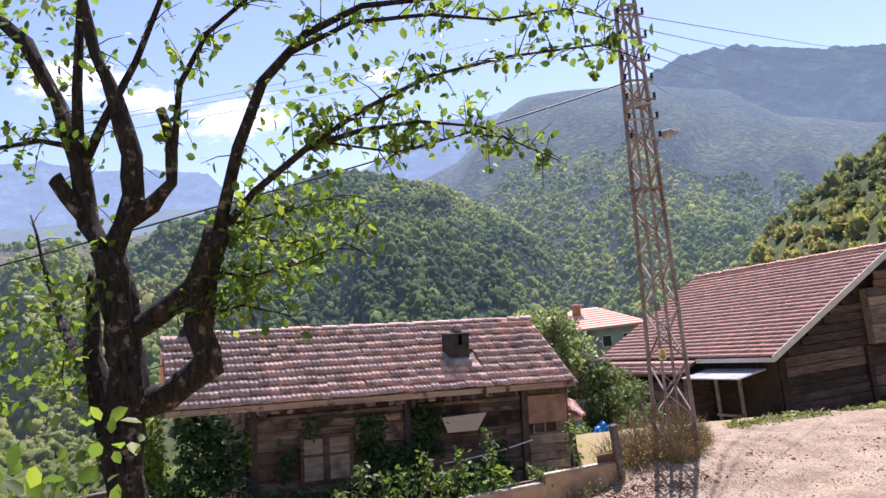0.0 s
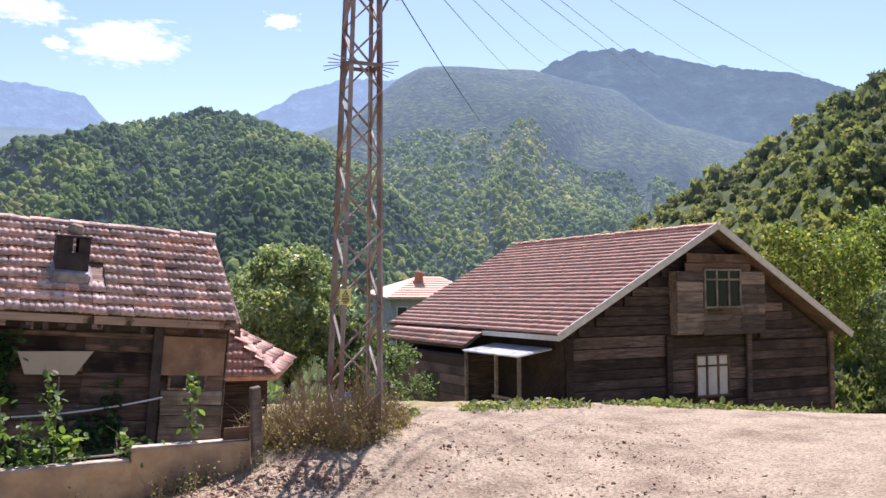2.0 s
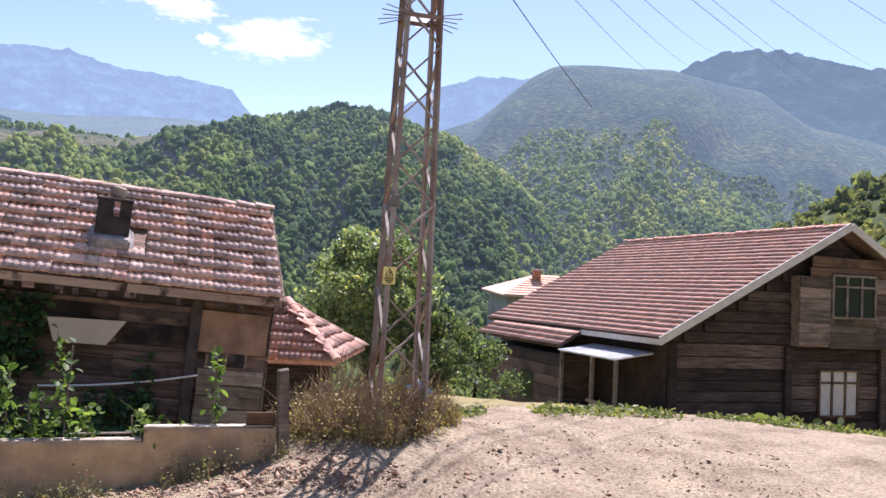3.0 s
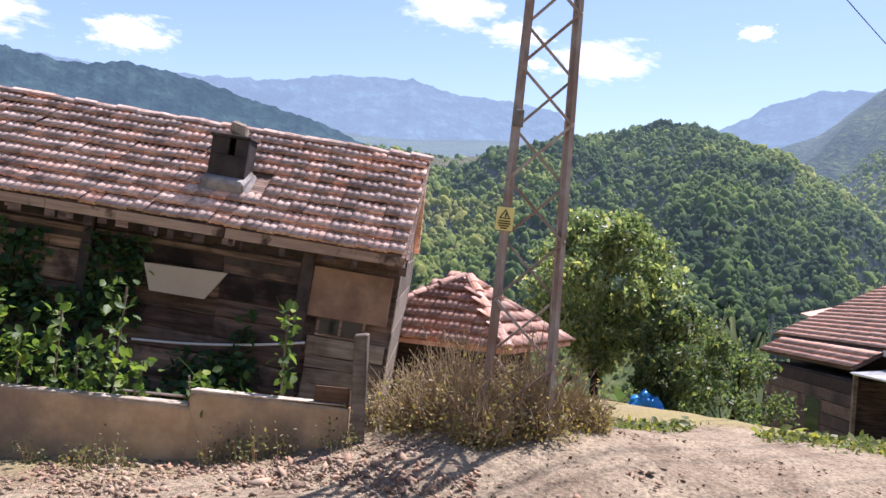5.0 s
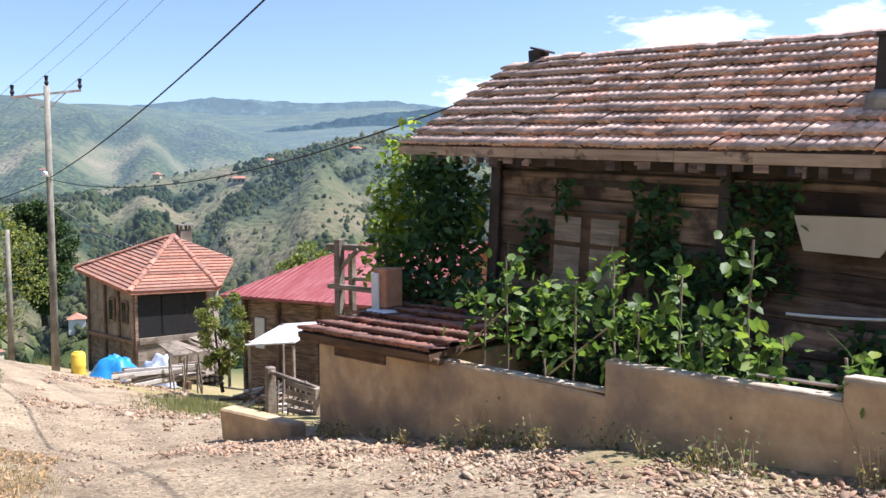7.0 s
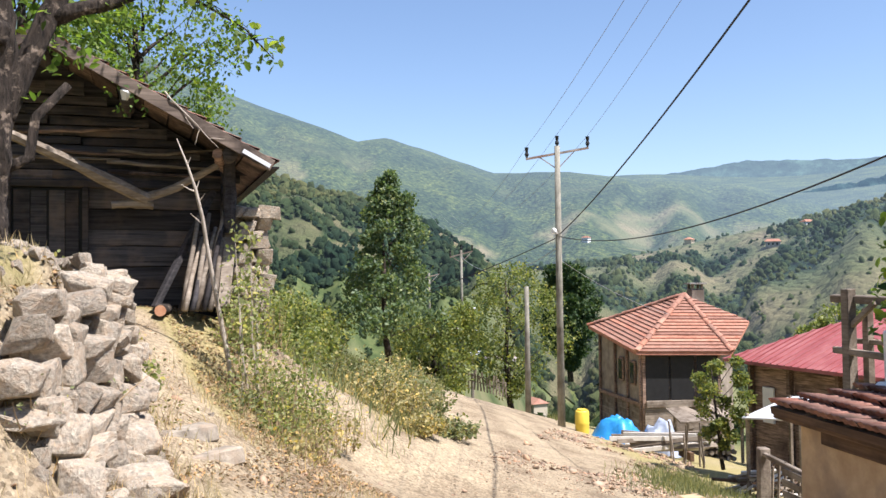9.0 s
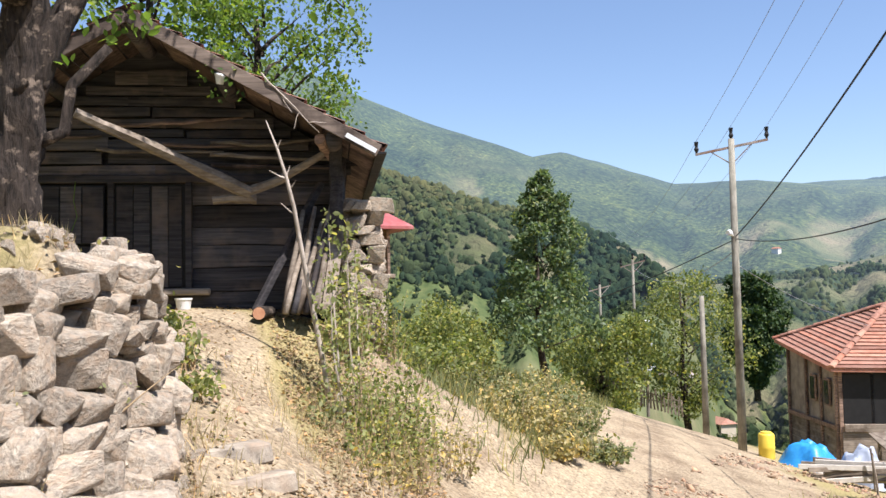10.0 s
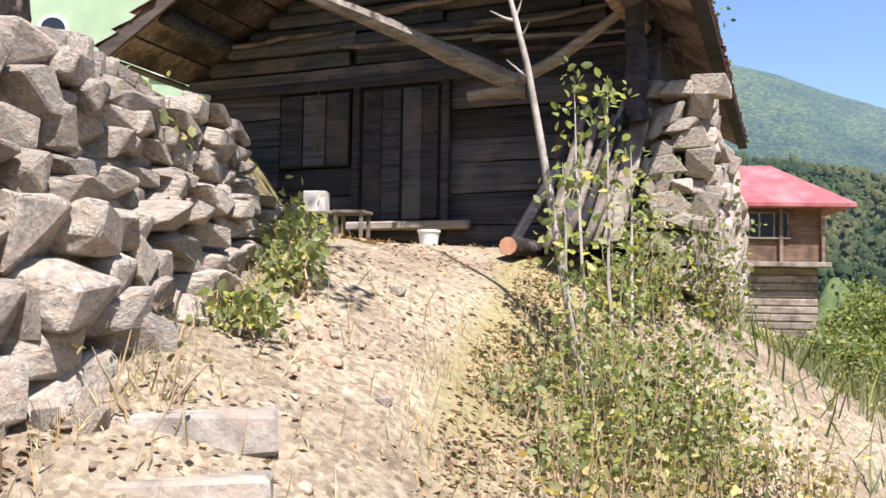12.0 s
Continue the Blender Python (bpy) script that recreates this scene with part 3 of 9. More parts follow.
def thicket(name, base, radii, shoots, mat, label, seed=1, leaf=0.055, per=26, category="bush", twig=M_TWIG, lean=0.25, bare=0.15):
    """A ragged stand of thin upright shoots, each set with small leaves."""
    r = np.random.default_rng(seed)
    ob = thing(name, pose(*base), label, category)
    bm, pts = bmesh.new(), []
    for i in range(shoots):
        a, k = r.uniform(0, 6.283), math.sqrt(r.uniform(0, 1))
        fx, fy = math.cos(a) * k * radii[0], math.sin(a) * k * radii[1]
        h = radii[2] * r.uniform(0.35, 1.0) * (1.15 - 0.55 * k * k)
        foot = Vector((fx * 0.75, fy * 0.75, -0.06))
        tip = Vector((fx + r.normal(0, lean * h * 0.6), fy + r.normal(0, lean * h * 0.6), h))
        line = bend(foot, tip, 5, 0.035 * h, seed * 90 + i)
        add_tube(bm, line, [0.008 + 0.004 * h, 0.007 + 0.003 * h, 0.006, 0.005, 0.004, 0.002], 4)
        n = int(per * r.uniform(0.6, 1.4) * max(0.5, h))
        q = r.uniform(bare, 1.03, n)
        way = np.array(line)
        j = np.clip((q * 5).astype(int), 0, 4)
        f = (q * 5 - j)[:, None]
        pts.append(way[j] * (1 - f) + way[j + 1] * f + r.normal(0, 0.055 + 0.03 * h, (n, 3)) * np.array((1, 1, 0.6)))
    stems = tagged(part("stem_mass", bm, twig, ob), kind="stuff")
    pts = np.concatenate(pts)
    pts[:, 2] = np.maximum(pts[:, 2], 0.02)
    mesh_ob("foliage", leaf_mesh("foliage", pts, leaf, r, 0.7, spread=0.5), mat, ob)
    return ob


def tree(name, base, height, crown, mat, label, seed=1, clump=160, per=40, leaf=0.13, trunk=0.14, bark=M_BARK, low=0.35, cone=0.0, category="tree"):
    """A tapered trunk, limbs out to leafy lobes, gaps between the lobes; cone narrows the crown upwards."""
    r = np.random.default_rng(seed)
    ob = thing(name, pose(*base), label, category)
    bm = bmesh.new()
    line = bend((0, 0, -0.3), (r.normal(0, 0.2), r.normal(0, 0.2), height * 0.9), 7, 0.06 * height / 6, seed)
    add_tube(bm, line, [trunk * (1.15 - i / 8) for i in range(8)], 8, 0.08)
    part("trunk", bm, bark, ob, smooth=True)
    bm = bmesh.new()
    pts, total = [], clump * per
    lobes = max(12, clump // 6)
    for i in range(lobes):
        k = (i + r.uniform(0, 1)) / lobes
        wide = (1 - k) ** 0.8 + 0.08 if cone else math.sin(math.pi * min(1, 0.14 + 0.86 * (1 - k) ** 0.75)) ** 0.6 * (1 - 0.25 * k)
        a, q = i * 2.4 + r.uniform(-0.5, 0.5), math.sqrt(r.uniform(0.1, 1)) * wide * 0.86
        size = crown * r.uniform(0.2, 0.36) * (0.45 + 0.55 * wide)
        mid = np.array((math.cos(a) * q * crown, math.sin(a) * q * crown, height * (low + (0.96 - low) * k)))
        zz = max(height * low * 0.7, mid[2] - 0.6 * crown * q - 0.3)
        add_tube(bm, bend((0, 0, zz), mid, 4, 0.05, seed * 99 + i), [0.035 * trunk / 0.14, 0.028 * trunk / 0.14, 0.02 * trunk / 0.14, 0.012, 0.005], 4)
        n = int(total / lobes * r.uniform(0.7, 1.3))
        d = r.normal(size=(n, 3)) + (0, 0, 0.35)
        d /= np.linalg.norm(d, axis=1)[:, None]
        lump = 1 + 0.28 * np.sin(d[:, 0] * 7 + i) * np.sin(d[:, 1] * 6 + 2 * i) + 0.18 * np.sin(d[:, 2] * 9 + i)
        pts.append(mid + d * (size * lump * r.uniform(0.45, 1.08, n) ** 0.6)[:, None] * (1, 1, 0.8))
    tagged(part("branchwork", bm, bark, ob), kind="stuff")
    mesh_ob("crown", leaf_mesh("crown", np.concatenate(pts), leaf, r, shape=(SPRAY_V, SPRAY_F)), mat, ob)
    return ob

# ---- lay of the land ----
def smooth(k):
    k = np.clip(k, 0, 1)
    return k * k * (3 - 2 * k)


# spot heights of the village street, the yards and the barn's ramp
SPOTS = np.array([
    (8, 22, -5.25), (5.2, 20.9, -5.0), (5.5, 22.2, -4.9), (4.5, 28, -6.0), (6.5, 19.3, -5.35), (11.7, 20.7, -5.25), (11.5, 27, -5.45), (15, 34, -7.2), (2.5, 19.4, -5.6), (0.2, 18.6, -5.8),
    (-1, 17.2, -6.15), (-2.2, 15.2, -6.25), (-3.4, 17.2, -6.38), (-0.5, 14.6, -6.05), (-9, 10.6, -6.4), (-12.8, 8.8, -5.7),
    (-24.5, 5, -6.6), (-33, 12.5, -10.1), (-17, 14, -8.4), (8.4, 12, -4.7), (5.7, 7, -3.8), (0.4, -0.3, -2.2), (22, 22, -4.9),
    (-11, 18, -7.8), (3, 25, -6.3), (-6, 23, -7.2), (3, 32, -6.3), (5.3, 33, -6.4), (3.4, 35.4, -6.9), (9, 42, -10), (-8.6, 7.2, -4.2), (-7.4, 5.2, -4.2), (-6.2, 8.6, -4.5), (-5.0, 9.8, -5.0), (-4.0, 11.0, -5.42), (-3.4, 12.6, -6.15), (-9.8, 9.0, -4.7), (-13, 2, -4.4), (-40, 22, -13)])


def tps(d):
    return np.where(d > 0, d * d * np.log(d + 1e-9), 0)


_n = len(SPOTS)
_d = np.hypot(SPOTS[:, None, 0] - SPOTS[None, :, 0], SPOTS[:, None, 1] - SPOTS[None, :, 1])
_A = np.zeros((_n + 3, _n + 3))
_A[:_n, :_n] = tps(_d) + 0.15 * np.eye(_n)
_A[:_n, _n], _A[:_n, _n + 1:] = 1, SPOTS[:, :2]
_A[_n:, :_n] = _A[:_n, _n:].T
LAND = np.linalg.solve(_A, np.concatenate([SPOTS[:, 2], np.zeros(3)]))
BANK = [(-8.3, 3.4), (-5.0, 8.1), (-4.45, 8.75), (-3.15, 10.15), (-2.6, 10.55), (-1.5, 10.95), (1.2, 10.85), (4.2, 9.3), (6.2, 6.6)]


def bank_side(x, y):
    """Distance behind the terrace's edge (minus: in front of it), and how steep the edge is."""
    best, side, soft = np.full(x.shape, 1e9), np.zeros(x.shape), np.ones(x.shape)
    for i, ((ax, ay), (bx, by)) in enumerate(zip(BANK, BANK[1:])):
        ex, ey = bx - ax, by - ay
        k = np.clip(((x - ax) * ex + (y - ay) * ey) / (ex * ex + ey * ey), 0, 1)
        d = np.hypot(x - ax - k * ex, y - ay - k * ey)
        s = ex * (y - ay) - ey * (x - ax)
        near = d < best
        best = np.where(near, d, best)
        side = np.where(near, np.where(s < 0, 1.0, -1.0), side)
        soft = np.where(near, (0.5, 0.3, 0.3, 0.3, 0.6, 1.1, 1.6, 2.2)[i], soft)
    return best * side, soft


def site_z(x, y):
    x, y = np.asarray(x, float), np.asarray(y, float)
    d = np.hypot(x[..., None] - SPOTS[:, 0], y[..., None] - SPOTS[:, 1])
    low = tps(d) @ LAND[:_n] + LAND[_n] + LAND[_n + 1] * x + LAND[_n + 2] * y
    high = -2.25 - 0.122 * y - 0.1 * np.maximum(x, 0) + 0.05 * np.minimum(x + 3, 0)
    dist, soft = bank_side(x, y)
    return np.where(dist > -5, low + np.maximum(high - low, 0) * smooth(0.5 + dist / soft / 2), low)


def z_at(x, y):
    return float(site_z(np.array([x]), np.array([y]))[0])


CENTRE = (2.0, 15.0)
# ridges: distance, where the slope begins, azimuth to the left of +y and height in degrees
RIDGES = [
    (620, 170, [(-16, -4), (-8, 1), (-2, 5.0), (0.5, 6.4), (2.8, 7.2), (5.8, 8.1), (8.5, 8.5), (11.1, 7.8), (13.8, 6.9), (15.7, 6.35), (18.6, 5.7), (21.6, 5.2), (27, 5.5), (34, 5.3), (44, 3), (60, 1)]),
    (1150, 300, [(-40, 6), (-26, 7), (-21.5, 8.2), (-18.7, 10.4), (-16.2, 11.1), (-13.2, 11.9), (-9.4, 11.8), (-5.7, 11.6), (-4.2, 10.9), (-2.1, 9.4), (-0.7, 8.2), (2, 7.2), (8, 5), (16, 3)]),
    (300, 90, [(-80, 14), (-45, 13), (-32, 9.7), (-27.3, 6.3), (-23, 3.6), (-20.5, 1.8), (-17, -3), (-12, -8)]),
    (700, 150, [(60, 2.5), (66, 4.2), (72, 4.9), (75, 4.4), (80, 3.3), (85, 2.5), (92, 1.0), (97, 0.5), (102, -1)]),
    (480, 60, [(92, -6), (96, -1.5), (99, 1.0), (103, 3.5), (106, 4.8), (111, 6.0), (116, 7.6), (122, 9.0), (135, 11), (160, 11)]),
    (1500, 500, [(76, 3.5), (83, 5.8), (90, 6.2), (94, 6.9), (99, 7.1), (103, 8.4), (106, 9.2), (108, 8.9), (113, 10.9), (117, 12.6), (122, 14.3), (130, 16), (150, 17), (175, 16), (200, 14)]),
    (420, 90, [(150, 8), (165, 13), (185, 14), (230, 14), (262, 13), (280, 14)]),
]


def vnoise(x, y, seed):
    """Smooth noise, about -1 to 1."""
    xi, yi = np.floor(x), np.floor(y)
    fx, fy = x - xi, y - yi

    def corner(a, b):
        h = np.sin(a * 127.1 + b * 311.7 + seed * 74.7) * 43758.5453
        return (h - np.floor(h)) * 2 - 1

    ux, uy = fx * fx * (3 - 2 * fx), fy * fy * (3 - 2 * fy)
    top = corner(xi, yi) * (1 - ux) + corner(xi + 1, yi) * ux
    return top * (1 - uy) + (corner(xi, yi + 1) * (1 - ux) + corner(xi + 1, yi + 1) * ux) * uy


def fbm(x, y, seed, steps=4):
    return sum(vnoise(x * 2.03 ** i, y * 2.03 ** i, seed + i) * 0.55 ** i for i in range(steps))


def field_share(x, y, az, r):
    """Where the far slopes are dry meadow and not wood."""
    n = fbm(np.radians(az) * 11, np.log(np.maximum(r, 1)) * 9, 5, 4) + 0.35 * vnoise(x * 0.02, y * 0.02, 9)
    west = smooth((az - 52) / 10) * smooth((118 - az) / 10) * smooth((1300 - r) / 300) * smooth((r - 70) / 50)
    plateau = smooth((az - 14.5) / 2) * smooth((48 - az) / 8) * smooth((r - 535) / 12) * smooth((625 - r) / 12)
    return np.clip(west * smooth((n + 0.0) / 0.12) + plateau * smooth((n + 0.75) / 0.2), 0, 1)


def far_z(az, r):
    """Valley and hills round the village."""
    z = -14 - 62 * smooth((r - 45) / 190)
    for dist, start, line in RIDGES:
        a, e = zip(*line)
        wob = 1 + 0.02 * np.sin(az * 0.35 + dist)
        both = np.maximum(np.interp(az, a, e, left=-30, right=-30), np.interp(az - 360, a, e, left=-30, right=-30))
        top = dist * np.tan(np.radians(both)) - 4.5
        k = (r - start) / (dist * wob - start)
        rise = np.where(k < 1, smooth(np.clip(k, 0, 1)) * 0.35 + np.clip(k, 0, 1) * 0.65, 1 - 0.35 * (k - 1))
        kk = np.clip(k, 0, 1) * np.clip(1.0 - k, 0, 1) * 4
        u, v = np.radians(az) * dist / (0.085 * dist), r / (0.34 * dist)
        spur = fbm(u + 0.5 * vnoise(v * 2, u, 3), v, dist % 50, 3)
        z = np.maximum(z, -76 + (top + 76) * rise + (0.032 if dist < 650 else 0.022 if dist < 1200 else 0.014) * dist * kk * spur)
    return z


def land_z(x, y):
    dx, dy = x - CENTRE[0], y - CENTRE[1]
    r, az = np.hypot(dx, dy), np.degrees(np.arctan2(-dx, dy)) % 360
    k = smooth((r - 36) / 40)
    near = site_z(np.clip(x, -60, 60), np.clip(y, -40, 60))
    return near * (1 - k) + far_z(az, r) * k


_az = np.radians(np.concatenate([np.arange(-50, 175, 0.45), np.arange(175, 310, 2.25)]))
_rr = np.concatenate([[0.02], np.geomspace(0.35, 3800, 330)])
_gx = CENTRE[0] - np.sin(_az)[None] * _rr[:, None]
_gy = CENTRE[1] + np.cos(_az)[None] * _rr[:, None]
_gz = land_z(_gx, _gy)
_na = len(_az)
_nv = np.array([noise.noise(Vector((a * 1.3, b * 1.3, 0))) * 0.05 + noise.noise(Vector((a * 5, b * 5, 3))) * 0.018 for a, b in zip(_gx[:220].ravel(), _gy[:220].ravel())])
_gz[:220] += _nv.reshape(220, _na)
_i = np.arange(len(_rr) - 1)[:, None] * _na + np.arange(_na)[None]
_j = np.arange(len(_rr) - 1)[:, None] * _na + (np.arange(_na)[None] + 1) % _na
_f = np.stack([_i, _j, _j + _na, _i + _na], -1).reshape(-1, 4)
ground_mesh = np_mesh("ground", np.stack([_gx, _gy, _gz], -1).reshape(-1, 3), _f[:, ::-1])
ROAD = [(-4, -12), (0.4, -0.5), (4.6, 5.4), (8.0, 10.5), (8.3, 14.5), (5.5, 16), (0, 15.4), (-6, 14.6), (-16, 13.8), (-26, 11.5), (-40, 8.5)]


def line_dist(x, y, line):
    best = np.full(x.shape, 1e9)
    for (ax, ay), (bx, by) in zip(line, line[1:]):
        ex, ey = bx - ax, by - ay
        k = np.clip(((x - ax) * ex + (y - ay) * ey) / (ex * ex + ey * ey), 0, 1)
        best = np.minimum(best, np.hypot(x - ax - k * ex, y - ay - k * ey))
    return best


_bare = np.minimum(line_dist(_gx, _gy, ROAD) / 3.0, line_dist(_gx, _gy, [(7, 17), (10, 23), (20, 23)]) / 5.2)
_bare = np.minimum(_bare, line_dist(_gx, _gy, [(-3.4, 12.5), (-5.2, 9.9), (-8.2, 7.2)]) / 0.62)
_bare = np.minimum(_bare, line_dist(_gx, _gy, [(-5.45, 8.35), (-4.75, 9.15), (-3.5, 10.6), (-2.3, 11.25), (0, 11.4)]) / 0.7)
_bare = np.minimum(_bare, line_dist(_gx, _gy, [(-5, 13), (-9, 10.6), (-13, 8.6), (-26, 3)]) / 1.2)
_wild = np.array([noise.noise(Vector((a * 0.5, b * 0.5, 9))) for a, b in zip(_gx[:260].ravel(), _gy[:260].ravel())]).reshape(260, _na)
_grass = smooth((_bare - 0.85) / 0.5)
_grass[:260] = np.clip(_grass[:260] + 0.5 * _wild * (_grass[:260] > 0.02), 0, 1)
_rad = np.repeat(_rr[:, None], _na, 1)
_deg = np.degrees(np.repeat(_az[None], len(_rr), 0))
_forest = smooth((_rad - 38) / 30)
_field = field_share(_gx, _gy, _deg, _rad)
_track = np.exp(-((np.abs(line_dist(_gx, _gy, ROAD) - 0.85) / 0.3) ** 2)) * 0.8
for _name, _val in (("track", _track), ("grass", _grass), ("forest", _forest), ("field", np.clip(_field, 0, 1))):
    ground_mesh.attributes.new(_name, "FLOAT", "POINT").data.foreach_set("value", _val.astype(np.float32).ravel())
tagged(mesh_ob("ground", ground_mesh, M_EARTH, smooth=True), "pale dusty hill road, dry grass and wooded valley slopes", "ground", kind="structure")


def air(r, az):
    """Emission strength that paints haze on slopes and crowns, by distance and azimuth."""
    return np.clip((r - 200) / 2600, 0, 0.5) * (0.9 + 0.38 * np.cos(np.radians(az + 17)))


# wooded hills across the valley
_k0 = int(np.searchsorted(_rr, 330))
_hx, _hy = _gx[_k0:], _gy[_k0:]
_hn = len(_rr) - _k0
_i = np.arange(_hn - 1)[:, None] * _na + np.arange(_na - 1)[None]
_f = np.stack([_i, _i + 1, _i + 1 + _na, _i + _na], -1).reshape(-1, 4)
hill_mesh = np_mesh("hills", np.stack([_hx, _hy, _gz[_k0:] + 0.8], -1).reshape(-1, 3), _f[:, ::-1])
hill_mesh.attributes.new("field", "FLOAT", "POINT").data.foreach_set("value", np.clip(_field[_k0:], 0, 1).astype(np.float32).ravel())
# Painted haze strength, stored under the name distance.
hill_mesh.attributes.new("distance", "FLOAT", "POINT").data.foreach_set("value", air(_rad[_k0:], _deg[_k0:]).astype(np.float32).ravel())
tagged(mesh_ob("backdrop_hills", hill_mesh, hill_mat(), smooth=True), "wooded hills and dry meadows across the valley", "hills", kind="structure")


# far ridges beyond the valley, several kilometres off
def ridge(name, dist, line, mat, label, rough=12.0):
    a0, a1 = line[0][0], line[-1][0]
    az = np.arange(a0, a1, 0.12)
    a, e = zip(*line)
    el = np.interp(az, a, e)
    top = dist * np.tan(np.radians(el))
    top += np.array([noise.fractal(Vector((v * 1.1, dist, 0)), 0.8, 2.0, 5) for v in az]) * rough
    rows, verts = 14, []
    for k in range(rows):
        q = k / (rows - 1)
        r = dist - (1 - q) * dist * 0.3
        wav = np.array([noise.noise(Vector((v * 0.35, q * 3, dist))) for v in az]) * dist * 0.02 * math.sin(q * math.pi)
        x, y = CENTRE[0] - np.sin(np.radians(az)) * (r + wav), CENTRE[1] + np.cos(np.radians(az)) * (r + wav)
        verts.append(np.stack([x, y, -150 + (top + 150) * q ** 1.15], 1))
    n = len(az)
    i = (np.arange(rows - 1)[:, None] * n + np.arange(n - 1)[None]).ravel()
    f = np.stack([i, i + n, i + n + 1, i + 1], 1)
    return tagged(mesh_ob(name, np_mesh(name, np.concatenate(verts), f[:, ::-1]), mat, smooth=True), label, "mountain", kind="structure")


# The blue of these ridges is painted haze: second colour and strength are emission.
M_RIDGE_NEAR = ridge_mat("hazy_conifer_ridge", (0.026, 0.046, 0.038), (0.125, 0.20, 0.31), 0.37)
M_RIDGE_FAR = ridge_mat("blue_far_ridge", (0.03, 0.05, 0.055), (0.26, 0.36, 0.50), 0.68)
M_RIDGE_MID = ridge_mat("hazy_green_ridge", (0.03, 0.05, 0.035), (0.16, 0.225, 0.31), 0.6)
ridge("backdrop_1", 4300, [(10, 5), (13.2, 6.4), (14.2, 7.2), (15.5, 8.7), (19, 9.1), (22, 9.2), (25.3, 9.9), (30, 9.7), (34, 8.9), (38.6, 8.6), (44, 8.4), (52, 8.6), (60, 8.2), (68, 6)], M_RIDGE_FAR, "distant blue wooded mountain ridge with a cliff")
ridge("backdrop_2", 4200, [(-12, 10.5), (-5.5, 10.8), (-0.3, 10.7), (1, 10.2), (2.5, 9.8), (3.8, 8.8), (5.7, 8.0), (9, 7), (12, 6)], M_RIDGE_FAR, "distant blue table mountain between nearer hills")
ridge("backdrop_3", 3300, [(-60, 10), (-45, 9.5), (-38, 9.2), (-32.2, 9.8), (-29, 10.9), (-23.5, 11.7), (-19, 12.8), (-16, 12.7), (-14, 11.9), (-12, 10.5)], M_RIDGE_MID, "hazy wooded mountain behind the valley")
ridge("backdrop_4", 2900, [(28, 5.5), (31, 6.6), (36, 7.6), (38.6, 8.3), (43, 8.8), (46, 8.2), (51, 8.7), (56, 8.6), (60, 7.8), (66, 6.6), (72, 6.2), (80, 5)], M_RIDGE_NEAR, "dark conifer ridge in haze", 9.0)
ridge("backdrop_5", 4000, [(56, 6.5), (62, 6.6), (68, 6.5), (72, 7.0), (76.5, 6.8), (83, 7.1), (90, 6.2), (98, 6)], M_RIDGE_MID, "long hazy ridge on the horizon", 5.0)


# clouds
def cloud(az, el, wide, high):
    d = 4700.0
    e = Vector((-math.sin(radians(az)) * math.cos(radians(el)), math.cos(radians(az)) * math.cos(radians(el)), math.sin(radians(el)))) * d
    bm = bmesh.new()
    bmesh.ops.create_grid(bm, x_segments=2, y_segments=2, size=1.0)
    ob = finish("backdrop_cloud", bm, M_CLOUD)
    ob.matrix_basis = look(Vector((*CENTRE, -3)) + e, (*CENTRE, -3)) @ Matrix.Diagonal((d * radians(wide) / 2, d * radians(high) / 2, 300, 1))
    return tagged(ob, "small white fair-weather cloud", "cloud", kind="structure")


M_CLOUD = cloud_mat()


# far woods: many tree crowns on the slopes
def woods(name, r, count, near, far, size, az_range, mesh, mat, label, jitter=0.07):
    rad = np.exp(r.uniform(np.log(near), np.log(far), count))
    az = r.uniform(*az_range, count)
    x, y = CENTRE[0] - np.sin(np.radians(az)) * rad, CENTRE[1] + np.cos(np.radians(az)) * rad
    open_ = field_share(x, y, az, rad)
    hedge = np.abs(vnoise(x * 0.02, y * 0.02, 31)) < 0.05
    keep = (open_ < 0.45) | (r.uniform(0, 1, count) < 0.05) | (hedge & (open_ > 0.4))
    x, y, rad, az = x[keep], y[keep], rad[keep], az[keep]
    z = land_z(x, y) + np.where(rad > 330, 0.8, 0)
    s = size * np.clip(np.exp(r.normal(-0.2, 0.36, len(x))), 0.35, 1.9) * (0.85 + 0.08 * rad / 600) * (1 - 0.35 * open_[keep])
    rot = turns(r, len(x), 0.4) * (s[:, None] * np.stack([r.uniform(0.8, 1.2, len(x)), r.uniform(0.8, 1.2, len(x)), r.uniform(0.9, 1.7, len(x))], 1))[:, None, :]
    v, f = many(mesh[0], mesh[1], np.concatenate([rot, np.stack([x, y, z + s * 0.7], 1)[:, :, None]], 2))
    v += r.normal(0, jitter * size, v.shape)
    me = np_mesh(name, v, f)
    # Each crown gets its painted haze strength as distance.
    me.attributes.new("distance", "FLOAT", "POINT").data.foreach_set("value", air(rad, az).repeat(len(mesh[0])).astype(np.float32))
    me.attributes.new("tone", "FLOAT", "POINT").data.foreach_set("value", np.clip(r.normal(0.42, 0.13, len(x)) + 0.5 * fbm(x * 0.012, y * 0.012, 77, 4), 0, 1).repeat(len(mesh[0])).astype(np.float32))
    return tagged(mesh_ob(name, me, mat, smooth=True), label, "woodland", kind="stuff")


def ico(level):
    bm = bmesh.new()
    bmesh.ops.create_icosphere(bm, subdivisions=level, radius=1.0)
    out = [tuple(v.co) for v in bm.verts], [tuple(v.index for v in f.verts) for f in bm.faces]
    bm.free()
    return out


